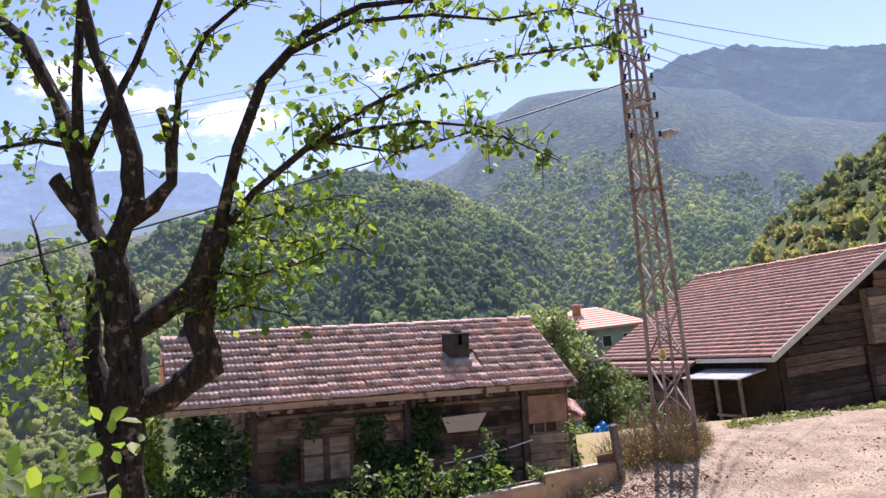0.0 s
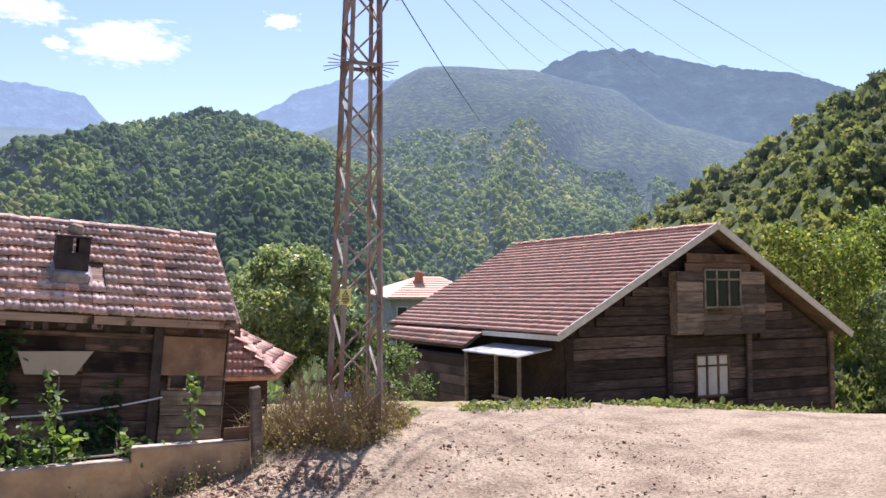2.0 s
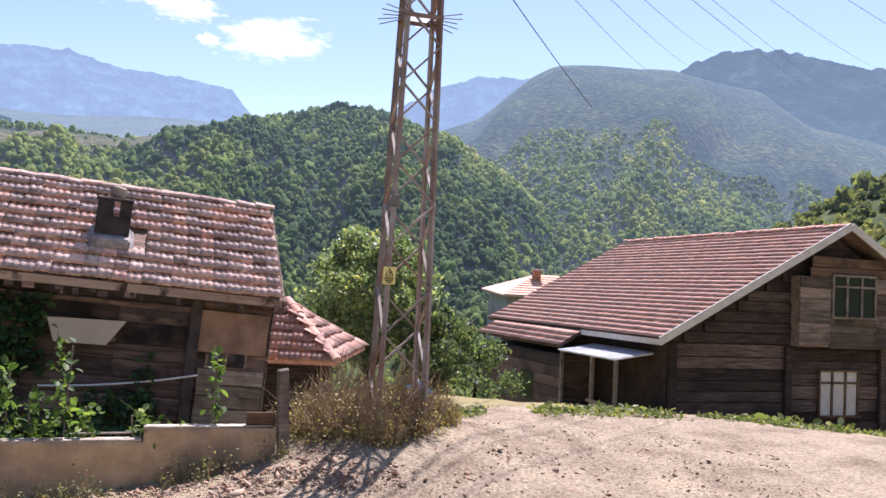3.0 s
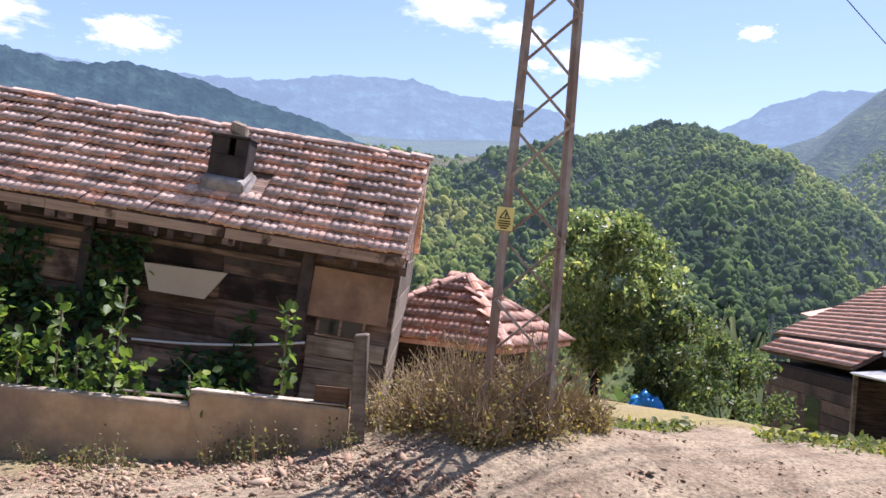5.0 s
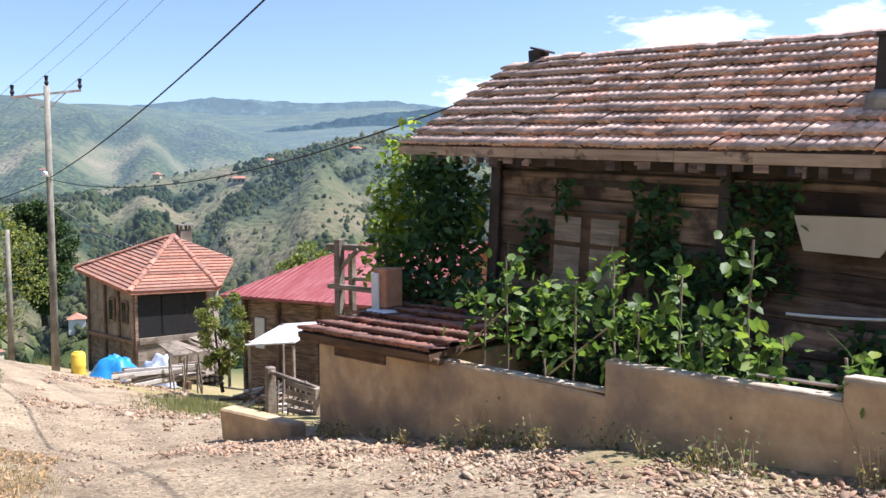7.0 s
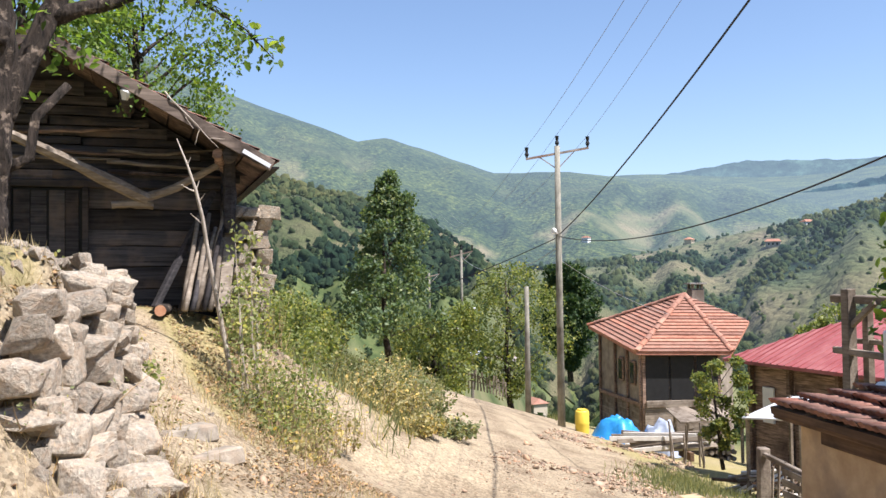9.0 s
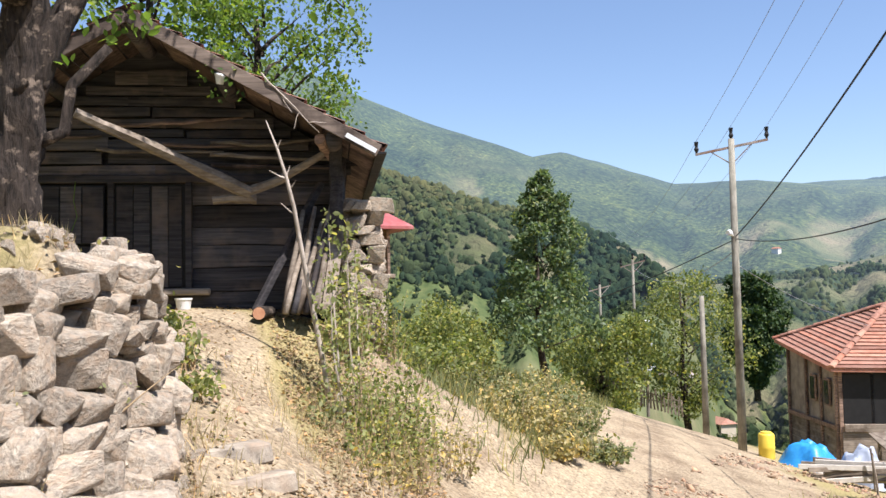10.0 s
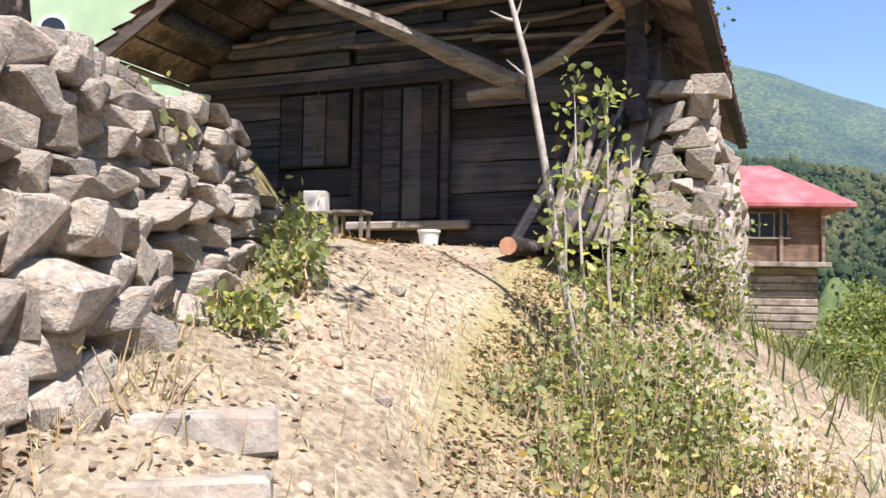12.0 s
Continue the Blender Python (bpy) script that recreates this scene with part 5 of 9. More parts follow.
for sx, sy in ((-1, -1), (1, -1), (1, 1), (-1, 1)):
    bm = bmesh.new()
    a, b = leg_at(sx, sy, -0.6), leg_at(sx, sy, TH)
    add_beam(bm, a, b, 0.075, 0.010)
    add_beam(bm, a + Vector((-sx * 0.04, -sy * 0.04, 0)), b + Vector((-sx * 0.04, -sy * 0.04, 0)), 0.010, 0.075)
    part("leg", bm, M_STEEL, tower)
levels = [0.2]
while levels[-1] < TH - 0.4:
    k = TB + (TT - TB) * levels[-1] / TH
    levels.append(levels[-1] + k * 1.6 + 0.12)
for i, (z0, z1) in enumerate(zip(levels, levels[1:])):
    for f, ((ax, ay), (bx, by)) in enumerate((((-1, -1), (1, -1)), ((1, -1), (1, 1)), ((1, 1), (-1, 1)), ((-1, 1), (-1, -1)))):
        flip = (i + f) % 2
        a, b = leg_at(ax, ay, z1 if flip else z0), leg_at(bx, by, z0 if flip else z1)
        part("brace", beam(a, b, 0.045, 0.03), M_STEEL, tower)
for z in (6.75, TH - 0.15, 8.9):
    k = TB + (TT - TB) * z / TH
    bm = bmesh.new()
    for s in (-1, 1):
        add_beam(bm, (-k, s * k, z), (k, s * k, z), 0.06, 0.06)
        add_beam(bm, (s * k, -k, z), (s * k, k, z), 0.06, 0.06)
    part("ring", bm, M_STEEL, tower)
# short crossarms with insulators near the top
for i, z in enumerate((8.0, 8.5, 9.0, 9.5, 10.0, 10.6, 11.2)):
    k = TB + (TT - TB) * z / TH
    arm = part("crossarm", beam((-k - 0.16, -k, z), (k + 0.16, -k, z), 0.05, 0.05), M_STEEL, tower)
    for s in (-1, 1):
        part("insulator", tube([(s * (k + 0.14), -k, z + 0.02), (s * (k + 0.14), -k, z + 0.07), (s * (k + 0.14), -k, z + 0.1), (s * (k + 0.14), -k, z + 0.17)], [0.02, 0.045, 0.03, 0.04], 8), M_BLACK, arm)
# spikes against climbing
for s in (-1, 1):
    for i in range(5):
        a = Vector((s * 0.27, -0.27 + i * 0.13, 6.78))
        part("spike", beam(a, a + Vector((s * (0.35 + 0.05 * (i % 2)), 0, 0.08 - 0.05 * i)), 0.014), M_STEEL, tower)
part("junction_box", box((-0.36, -0.40, 3.7), (-0.23, -0.31, 3.9), bevel=0.01), M_CEMENT, tower, "small grey box")
lamp = part("lamp_arm", tube([(0.3, -0.1, 7.7), (0.45, -0.12, 8.0), (0.62, -0.15, 8.08)], 0.022, 8), M_STEEL, tower)
part("lamp_head", tube([(0.45, -0.12, 8.08), (0.58, -0.15, 8.1), (0.78, -0.19, 8.13), (0.94, -0.22, 8.12)], [0.05, 0.12, 0.11, 0.04], 10), M_CEMENT, lamp, "grey street lamp head", True)
# warning plate with readable-size marks
sign = part("warning_plate", box((-0.15, -0.01, -0.2), (0.15, 0.0, 0.2), pose(-0.34, -0.40, 2.62, -2, 2, 0) @ Matrix.Diagonal((0.68, 1, 0.68, 1)), 0.004), M_SIGN, tower, "yellow danger plate with a black triangle")
bm = bmesh.new()
sg = pose(-0.34, -0.415, 2.62, -2, 2, 0) @ Matrix.Diagonal((0.68, 1, 0.68, 1))
tri = [(-0.1, 0.0), (0.1, 0.0), (0.0, 0.17)]
inn = [(-0.068, 0.017), (0.068, 0.017), (0.0, 0.135)]
o_ = [bm.verts.new(sg @ Vector((x, 0, z))) for x, z in tri]
i_ = [bm.verts.new(sg @ Vector((x, 0, z))) for x, z in inn]
for k in range(3):
    bm.faces.new((o_[k], o_[(k + 1) % 3], i_[(k + 1) % 3], i_[k]))
add_box(bm, (-0.012, 0, 0.03), (0.012, 0.003, 0.1), sg @ pose(0, 0, 0, 0, 12, 0))
for z, w in ((-0.04, 0.1), (-0.08, 0.11), (-0.12, 0.09), (-0.16, 0.06)):
    add_box(bm, (-w, 0, z - 0.011), (w, 0.002, z + 0.011), sg)
part("symbol", bm, M_BLACK, sign, "black triangle and lines")

# ---- large timber house across the yard ----
H2 = frame_of((12.83, 35.26, -4.6), (13.9, 5.04, 0)) @ pose(0, 0, 0, -3.4)
W2, AP2, DEP2 = 14.7, 4.02, 15.0
h2 = thing("timber_house", H2, "large old timber house, red tile roof, pale barge boards", "house")
sl = math.hypot(AP2, W2 / 2)
# left slope: x runs back along the house, y up the slope
LS = axes((0, 0, 0.05), (0, -1, 0), Vector((W2 / 2, 0, AP2)).normalized(), Vector((-AP2, 0, W2 / 2)).normalized()) @ pose(-DEP2, 0, 0)
RS = axes((W2, 0, -0.25), (0, 1, 0), Vector((-W2 / 2, 0, AP2 + 0.3)).normalized(), Vector((AP2 + 0.3, 0, W2 / 2)).normalized())
T_RED = tile_mesh("red_tile", M_TILE_RED, w=0.245, length=0.37, high=0.022, thick=0.024)
red_shape = tile_shape(w=0.245, length=0.37, high=0.022, thick=0.024)
r2 = part("roof", box((0.0, 0.02, -0.12), (DEP2, sl, -0.01), LS), M_WOOD_OLD, h2, "red clay tiles in straight rows")
part("roof_right", box((0.0, 0.02, -0.12), (DEP2, sl, -0.02), RS), M_WOOD_OLD, h2)
part("tile_bed", box((0.0, 0.02, -0.02), (DEP2, sl, 0.03), RS), M_TILE_RED, h2)
lay_tiles(r2, LS, DEP2, sl, T_RED, red_shape, M_TILE_RED, 0.245, 0.32, lambda x, y: x > DEP2 - 5.0, 31, wob=0.004, jit=0.25)
# lower apron of the roof over the back rooms
AP = LS @ pose(1.3, -1.15, -0.10, 4)
ap = part("apron_roof", box((0.0, 0.02, -0.12), (8.3, 1.2, -0.01), AP), M_WOOD_OLD, h2, "lower red tile apron")
lay_tiles(ap, AP, 8.3, 1.1, T_RED, red_shape, M_TILE_RED, 0.245, 0.32, lambda x, y: x > 4.5, 32, wob=0.004, jit=0.25)
ridge_tiles(r2, (W2 / 2, 0, AP2 + 0.1), (W2 / 2, DEP2, AP2 + 0.1), M_TILE_RED, 0.13, 0.4, 5)
for a, b in (((-0.12, -0.06, -0.02), (W2 / 2, -0.06, AP2 + 0.06)), ((W2 / 2, -0.06, AP2 + 0.06), (W2 + 0.12, -0.06, -0.32))):
    part("barge_board", beam(a, b, 0.05, 0.26, 0), M_PALE, h2, "pale barge board")
part("eaves_board", box((-0.06, 0.0, -0.16), (-0.02, 5.4, 0.02)), M_PALE, h2)
# front wall
bm = bmesh.new()
fr = [bm.verts.new(p) for p in ((0.6, 0.66, -4.6), (14.2, 0.66, -4.6), (14.2, 0.66, -0.35), (W2 / 2, 0.66, AP2 - 0.3), (0.6, 0.66, 0.0))]
bk = [bm.verts.new((v.co.x, DEP2 - 0.4, v.co.z)) for v in fr]
bm.faces.new(fr), bm.faces.new(bk[::-1])
for i in range(5):
    bm.faces.new((fr[i], bk[i], bk[(i + 1) % 5], fr[(i + 1) % 5]))
bmesh.ops.recalc_face_normals(bm, faces=bm.faces)
part("wall", bm, M_WOOD_OLD, h2)
boards(h2, 0.65, 5.2, -4.4, -0.1, 0.56, 11, M_WOOD_OLD, 41, gap=0.03, depth=0.08, bow=0.02)
boards(h2, 5.2, 9.35, -4.4, -0.2, 0.58, 10, M_WOOD_OLD, 42, gap=0.03, depth=0.08, bow=0.02)
boards(h2, 9.35, 14.15, -4.4, -0.45, 0.56, 10, M_WOOD_OLD, 43, gap=0.03, depth=0.08, bow=0.02)
for x in (0.7, 5.25, 9.35, 14.1):
    part("post", box((x - 0.13, 0.40, -4.5), (x + 0.13, 0.54, -0.15), bevel=0.02), M_WOOD_OLD, h2)
# log courses up into the gable
for i in range(10):
    z = -0.02 + 0.36 * i
    xl = max(0.65, (z + 0.36) / AP2 * W2 / 2 + 0.5)
    xr = min(14.15, W2 - (z + 0.66) / (AP2 + 0.3) * W2 / 2 - 0.5)
    if xl < 5.3:
        boards(h2, xl, 5.35, z - 0.05, z + 0.3, 0.57, 1, M_WOOD_OLD, 140 + i, gap=0.02, depth=0.08, bow=0.02, ragged=0.15)
    if xr > 10.1:
        boards(h2, 10.05, xr, z - 0.36, z, 0.57, 1, M_WOOD_OLD, 160 + i, gap=0.02, depth=0.08, bow=0.02, ragged=0.15)
# projecting boarded bay with an attic window
bay = part("bay", box((5.4, 0.22, -0.1), (10.0, 0.6, 2.3)), M_WOOD_BAY, h2, "grey boarded attic bay")
boards(bay, 5.42, 6.7, -0.05, 2.28, 0.16, 6, M_WOOD_BAY, 44, gap=0.02, depth=0.05)
boards(bay, 8.68, 9.98, -0.15, 2.2, 0.16, 6, M_WOOD_BAY, 45, gap=0.02, depth=0.05)
boards(bay, 6.7, 8.68, -0.15, 0.9, 0.16, 4, M_WOOD_BAY, 46, gap=0.02, depth=0.05)
boards(bay, 5.9, 9.3, 2.3, 3.0, 0.2, 2, M_WOOD_BROWN, 47, gap=0.02, depth=0.05, ragged=0.3)


def framed_window(parent, x0, x1, z0, z1, y, mat, bars, cross, label, pane=M_GLASS):
    bm = bmesh.new()
    t = 0.07
    for lo, hi in (((x0, y - 0.05, z0), (x0 + t, y + 0.06, z1)), ((x1 - t, y - 0.05, z0), (x1, y + 0.06, z1)), ((x0, y - 0.05, z1 - t), (x1, y + 0.06, z1)), ((x0 - 0.06, y - 0.09, z0 - 0.05), (x1 + 0.06, y + 0.06, z0 + 0.03))):
        add_box(bm, lo, hi, bevel=0.006)
    w = part("window", bm, mat, parent, label)
    for k in range(1, bars + 1):
        x = x0 + (x1 - x0) * k / (bars + 1)
        part("mullion", box((x - 0.04, y - 0.04, z0), (x + 0.04, y + 0.03, z1)), mat, w)
    if cross:
        z = z0 + (z1 - z0) * cross
        part("transom", box((x0, y - 0.035, z - 0.035), (x1, y + 0.03, z + 0.035)), mat, w)
    n = bars + 1
    for k in range(n):
        a, b = x0 + (x1 - x0) * k / n + 0.04, x0 + (x1 - x0) * (k + 1) / n - 0.04
        part("pane", box((a, y + 0.01, z0 + 0.03), (b, y + 0.02, z1 - 0.05)), pane, w)
    return w


framed_window(bay, 6.74, 8.65, 0.93, 2.4, 0.14, M_WOOD_GREY, 2, 0.72, "attic window with three dark panes")
framed_window(h2, 6.57, 8.3, -2.5, -0.9, 0.5, M_WOOD_BROWN, 2, 0.72, "brown framed window with pale covered panes", M_PALE)
# side rooms and porch under the apron
part("side_room", box((-0.75, 5.4, -4.6), (0.6, 13.3, -0.95)), M_WOOD_OLD, h2)
SIDE = axes((-0.82, 13.25, -4.5), (0, -1, 0), (1, 0, 0), (0, 0, 1))
side = part("side_wall", box((0, 0.03, 0), (7.85, 0.09, 3.5), SIDE), M_WOOD_OLD, h2)
sw = part("side_window", box((4.2, -0.02, 1.5), (5.6, 0.05, 2.8), SIDE, 0.01), M_WOOD_OLD, h2, "small dark framed side window")
part("pane", box((4.3, -0.03, 1.6), (5.5, -0.022, 2.7), SIDE), M_GLASS, sw)
for i in range(9):
    part("side_plank", box((0.02, -0.005 - 0.004 * (i % 2), i * 0.39), (7.83, 0.03, i * 0.39 + 0.37), SIDE, 0.006), M_WOOD_OLD, h2)
porch = part("porch_roof", box((-1.05, 1.3, -0.62), (0.4, 5.3, -0.58), pose(0, 0, 0, 0, -9, 0)), M_SHEET, h2, "white corrugated sheet porch roof")
bm = bmesh.new()
n = 56
for i in range(n):
    y = 1.25 + 4.1 * i / n
    add_box(bm, (-1.1, y, -0.585 + 0.022 * (i % 2)), (0.4, y + 4.1 / n, -0.565 + 0.022 * (i % 2)), pose(0, 0, 0, 0, -9, 0))
part("corrugation", bm, M_SHEET, porch)
for y in (1.3, 2.9, 5.2):
    part("porch_post", box((-0.92, y, -4.5), (-0.8, y + 0.12, -0.72), bevel=0.01), M_WOOD_GREY, h2)
part("porch_rail", box((-1.1, 1.3, -2.3), (-1.04, 2.9, -2.2)), M_WOOD_GREY, h2)
part("porch_skirt", box((-1.08, 3.0, -4.5), (-1.0, 5.3, -2.9)), M_WOOD_BROWN, h2, "rust-brown low boarding")

# grey building further down
GB = frame_of((11.9, 113.5, -8.0), (0.98, 0.2, 0)) @ Matrix.Diagonal((1.15, 1.15, 1.15, 1))
gb = thing("apartment_building", GB, "grey plastered building with a red tile roof behind the trees", "building")
part("wall", box((0.4, 0.3, -20), (11, 9, 0)), M_PLASTER, gb)
bm = bmesh.new()
c = [bm.verts.new(p) for p in ((-0.4, -0.4, 0), (11.8, -0.4, 0), (11.8, 9.8, 0), (-0.4, 9.8, 0), (4.5, 4.7, 2.1), (7.3, 4.7, 2.1), (-0.4, -0.4, -0.2), (11.8, -0.4, -0.2), (11.8, 9.8, -0.2), (-0.4, 9.8, -0.2))]
for q in ((0, 1, 5, 4), (1, 2, 5), (2, 3, 4, 5), (3, 0, 4), (0, 6, 7, 1), (1, 7, 8, 2), (2, 8, 9, 3), (3, 9, 6, 0), (6, 9, 8, 7)):
    bm.faces.new([c[i] for i in q])
part("roof", bm, M_TILE_RED, gb)
gch = part("chimney", box((3.9, 3.0, 1.0), (4.7, 3.8, 2.75), bevel=0.03), M_BRICK, gb)
part("cap", box((3.7, 2.8, 2.9), (4.9, 4.0, 3.0), pose(0, 0, 0, 0, 4, 0)), M_SHEET, gch)
for k in range(9):
    part("tile_course", box((0, 0, 0), (12.0 - k * 1.05, 0.06, 0.05), pose(-0.3 + k * 0.53, -0.38 + k * 0.55, 0.02 + k * 0.23)), M_TILE_RED, gb)
for fl in range(3):
    for x in (0.9, 3.4, 5.9, 8.4):
        wv = part("window", box((x, 0.22, -2.4 - fl * 2.9), (x + 1.2, 0.3, -1.0 - fl * 2.9), bevel=0.02), M_WHITE, gb)
        part("pane", box((x + 0.1, 0.2, -2.3 - fl * 2.9), (x + 1.1, 0.215, -1.1 - fl * 2.9)), M_GLASS, wv)

# small hut behind the timber house
HU = frame_of((0.45, 26.2, -4.72), (0.99, 0.1, 0))
hut = thing("hut", HU, "small hut with a red-brown clay tile hip roof among bushes", "hut")
part("wall", box((0.25, 0.3, -2.8), (3.1, 3.5, -0.05)), M_WOOD_OLD, hut)
bm = bmesh.new()
c = [bm.verts.new(p) for p in ((-0.1, 0, 0), (3.3, 0, 0.05), (3.9, 3.9, -0.1), (-0.1, 3.9, 0), (1.8, 1.9, 1.16), (2.0, 2.0, 1.16), (-0.1, 0, -0.07), (3.3, 0, -0.04), (3.9, 3.9, -0.17), (-0.1, 3.9, -0.07))]
for q in ((0, 1, 5, 4), (1, 2, 5), (2, 3, 4, 5), (3, 0, 4), (0, 6, 7, 1), (1, 7, 8, 2), (2, 8, 9, 3), (3, 9, 6, 0), (6, 9, 8, 7)):
    bm.faces.new([c[i] for i in q])
T_HUT = tile_mesh("hut_tile", M_TILE_HUT)
hr = part("roof", bm, M_TILE_HUT, hut)
lay_tiles(hr, pose(-0.1, -0.04, 0.02, 31.4), 3.4, 2.2, T_HUT, tile_shape(), M_TILE_HUT, 0.235, 0.33, lambda x, y: True, 51, lambda x, y: x + 0.12 < y * 0.85 or x + 0.12 > 3.45 - y * 0.66)
hx = Vector((0.6, 3.9, -0.15)).normalized()
hup = Vector((1.9, 1.95, 1.16)) - Vector((3.3, 0, 0.05))
along, hup = hup.dot(hx), hup - hx * hup.dot(hx)
lay_tiles(hr, axes((3.34, 0.0, 0.07), hx, hup.normalized(), hx.cross(hup.normalized())), 3.9, hup.length, T_HUT, tile_shape(), M_TILE_HUT, 0.235, 0.33, lambda x, y: True, 52, lambda x, y: x + 0.12 < y * along / hup.length or x + 0.12 > 3.9 - y * (3.9 - along) / hup.length)
ridge_tiles(hr, (-0.12, -0.05, 0.06), (1.9, 1.9, 1.22), M_TILE_HUT, 0.11, 0.3, 6)
ridge_tiles(hr, (3.33, -0.05, 0.1), (2.0, 1.9, 1.22), M_TILE_HUT, 0.11, 0.3, 7)

# ---- stones ----
def rock(seed, points=16):
    """A split field stone: the hull of a few points on a lumpy rounded box."""
    r = np.random.default_rng(seed)
    bm = bmesh.new()
    for p in r.normal(size=(points, 3)):
        q = np.sign(p) * np.abs(p / np.abs(p).max()) ** 0.6
        bm.verts.new(q * r.uniform(0.8, 1.05, 3) * (1, 1, 0.95))
    out = bmesh.ops.convex_hull(bm, input=bm.verts)
    bmesh.ops.delete(bm, geom=[v for v in out["geom_interior"] if isinstance(v, bmesh.types.BMVert)], context="VERTS")
    bmesh.ops.dissolve_limit(bm, angle_limit=radians(16), verts=bm.verts, edges=bm.edges)
    bmesh.ops.bevel(bm, geom=list(bm.edges), offset=0.055, segments=1, affect="EDGES")
    me = bpy.data.meshes.new("stone")
    bm.to_mesh(me)
    bm.free()
    me.materials.append(M_STONE)
    return me


ROCKS = [rock(100 + i, 19) for i in range(16)]
ROUGH = [rock(200 + i, 11) for i in range(6)]


def stones_along(parent, line, courses, z0, z1, seed, size=0.3, name="stone", lean=0.12, inward=(0.3, -0.3), taper=0.0):
    """Dry-laid courses along a line in plan; z0 and z1: foot and top as functions of the way along."""
    r = np.random.default_rng(seed)
    pts = [Vector((*p, 0)) for p in line]
    total = sum((b - a).length for a, b in zip(pts, pts[1:]))
    for c in range(courses):
        s = r.uniform(0, 0.2)
        while s < total:
            q, a, b = s, pts[0], pts[1]
            for a, b in zip(pts, pts[1:]):
                if q <= (b - a).length:
                    break
                q -= (b - a).length
            d = (b - a).normalized()
            k = s / total
            lo, hi = z0(k), z1(k)
            h = (hi - lo) / courses
            length = size * r.uniform(0.5, 2.0) * (1 - taper * k)
            p = a + d * (q + length / 2)
            o = new(name, ROCKS[r.integers(len(ROCKS))])
            back = Vector((-d.y, d.x, 0)) * (lean * c * h + r.normal(0, 0.02))
            back = back if back.dot(Vector((*inward, 0))) >= 0 or c == 0 else -back
            o.parent = parent
            o.matrix_basis = Matrix.Translation((p.x + back.x, p.y + back.y, lo + h * (c + 0.5) + r.normal(0, 0.03))) @ pose(0, 0, 0, r.normal(0, 4), r.normal(0, 5), math.degrees(math.atan2(d.y, d.x)) + r.normal(0, 9)) @ Matrix.Diagonal((length * 0.6, size * r.uniform(0.5, 0.85), h * r.uniform(0.5, 0.85), 1))
            s += length


# ---- old barn above the road ----
BN = frame_of((-8.45, 5.87, -4.1), (-0.52, 0.855, 0))
barn = thing("barn", BN, "old smoke-dark timber barn with a deep gable porch", "barn")
BL, BR, BA, BE, BAX, OV, BD = -3.45, 3.66, 4.38, 2.36, -0.05, -1.42, 7.2
for sx, ex in ((-1, BL), (1, BR)):
    run, up = abs(ex - BAX), BA - BE
    n = math.hypot(run, up)
    m = axes((ex, OV, BE), (0, sx, 0), Vector((-sx * run, 0, up)).normalized(), Vector((sx * up, 0, run)).normalized())
    if sx < 0:
        m = m @ pose(-(BD - OV), 0, 0)
    rf = part("roof", box((0, 0, -0.05), (BD - OV, n, 0.0), m), M_WOOD_BARN, barn, "old clay tiles over rough boards")
    lay_tiles(rf, m @ pose(0, -0.08, 0.0), BD - OV, n + 0.05, T_DARK, tile_shape(), M_TILE_DARK, 0.235, 0.345, lambda x, y, s=sx: (x < 3.2 if s > 0 else x > BD - OV - 2.2), 61 + sx)
    for i in range(9):
        part("roof_board", box((0.02, n * i / 9 + 0.01, -0.085), (BD - OV - 0.02, n * (i + 1) / 9 - 0.02, -0.055), m @ pose(0, 0, rng.normal(0, 0.006)), 0.004), M_WOOD_WALL, barn)
    part("barge_board", beam((ex - sx * 0.02, OV - 0.03, BE - 0.08), (BAX, OV - 0.03, BA - 0.08), 0.04, 0.2, 0, 0.006), M_WOOD_BAY, barn, "grey-brown weathered barge board")
    part("eaves_plank", beam((ex + sx * 0.02, OV, BE - 0.1), (ex + sx * 0.02, BD, BE - 0.1), 0.16, 0.03), M_WOOD_BARN, barn)
part("verge_strip", beam((3.15, OV - 0.07, 2.52), (3.6, OV - 0.07, 2.27), 0.012, 0.07), M_SHEET, barn, "strip of pale metal on the verge")
ridge_tiles(barn, (BAX, OV, BA + 0.04), (BAX, BD, BA + 0.04), M_TILE_DARK, 0.1, 0.36, 8)
# purlins under the porch roof
for x, z, rr in ((-2.6, 2.72, 0.11), (-1.35, 3.42, 0.11), (BAX, 4.2, 0.12), (1.3, 3.45, 0.12), (2.97, 2.5, 0.13)):
    part("purlin", tube([(x, OV + 0.12, z), (x, 0.5, z), (x, 3, z)], rr, 10, 0.05), M_WOOD_BARN, barn, "", True)
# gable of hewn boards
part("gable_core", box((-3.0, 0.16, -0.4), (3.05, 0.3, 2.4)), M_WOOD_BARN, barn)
bm = bmesh.new()
bm.faces.new([bm.verts.new(p) for p in ((-3.3, 0.2, 2.3), (3.4, 0.2, 2.3), (BAX, 0.2, 4.3))])
part("gable_top", bm, M_WOOD_BARN, barn)
gr = np.random.default_rng(71)
z = 2.12
i = 0
while z < BA - 0.35:
    high = gr.uniform(0.15, 0.27)
    half = (BA - 0.12 - z - high) / (BA - BE) * 3.5
    if half > 0.25:
        mid = gr.uniform(-0.4, 0.4) * half
        boards(barn, -min(half, 3.3) + 0.1, min(half, 3.3) - 0.1, z, z + high, 0.07 + gr.normal(0, 0.03), 1, M_WOOD_BARN, 710 + i, gap=0.03, depth=0.1, breaks=(mid,), bow=0.02, name="gable_log", ragged=0.08)
    z += high
    i += 1
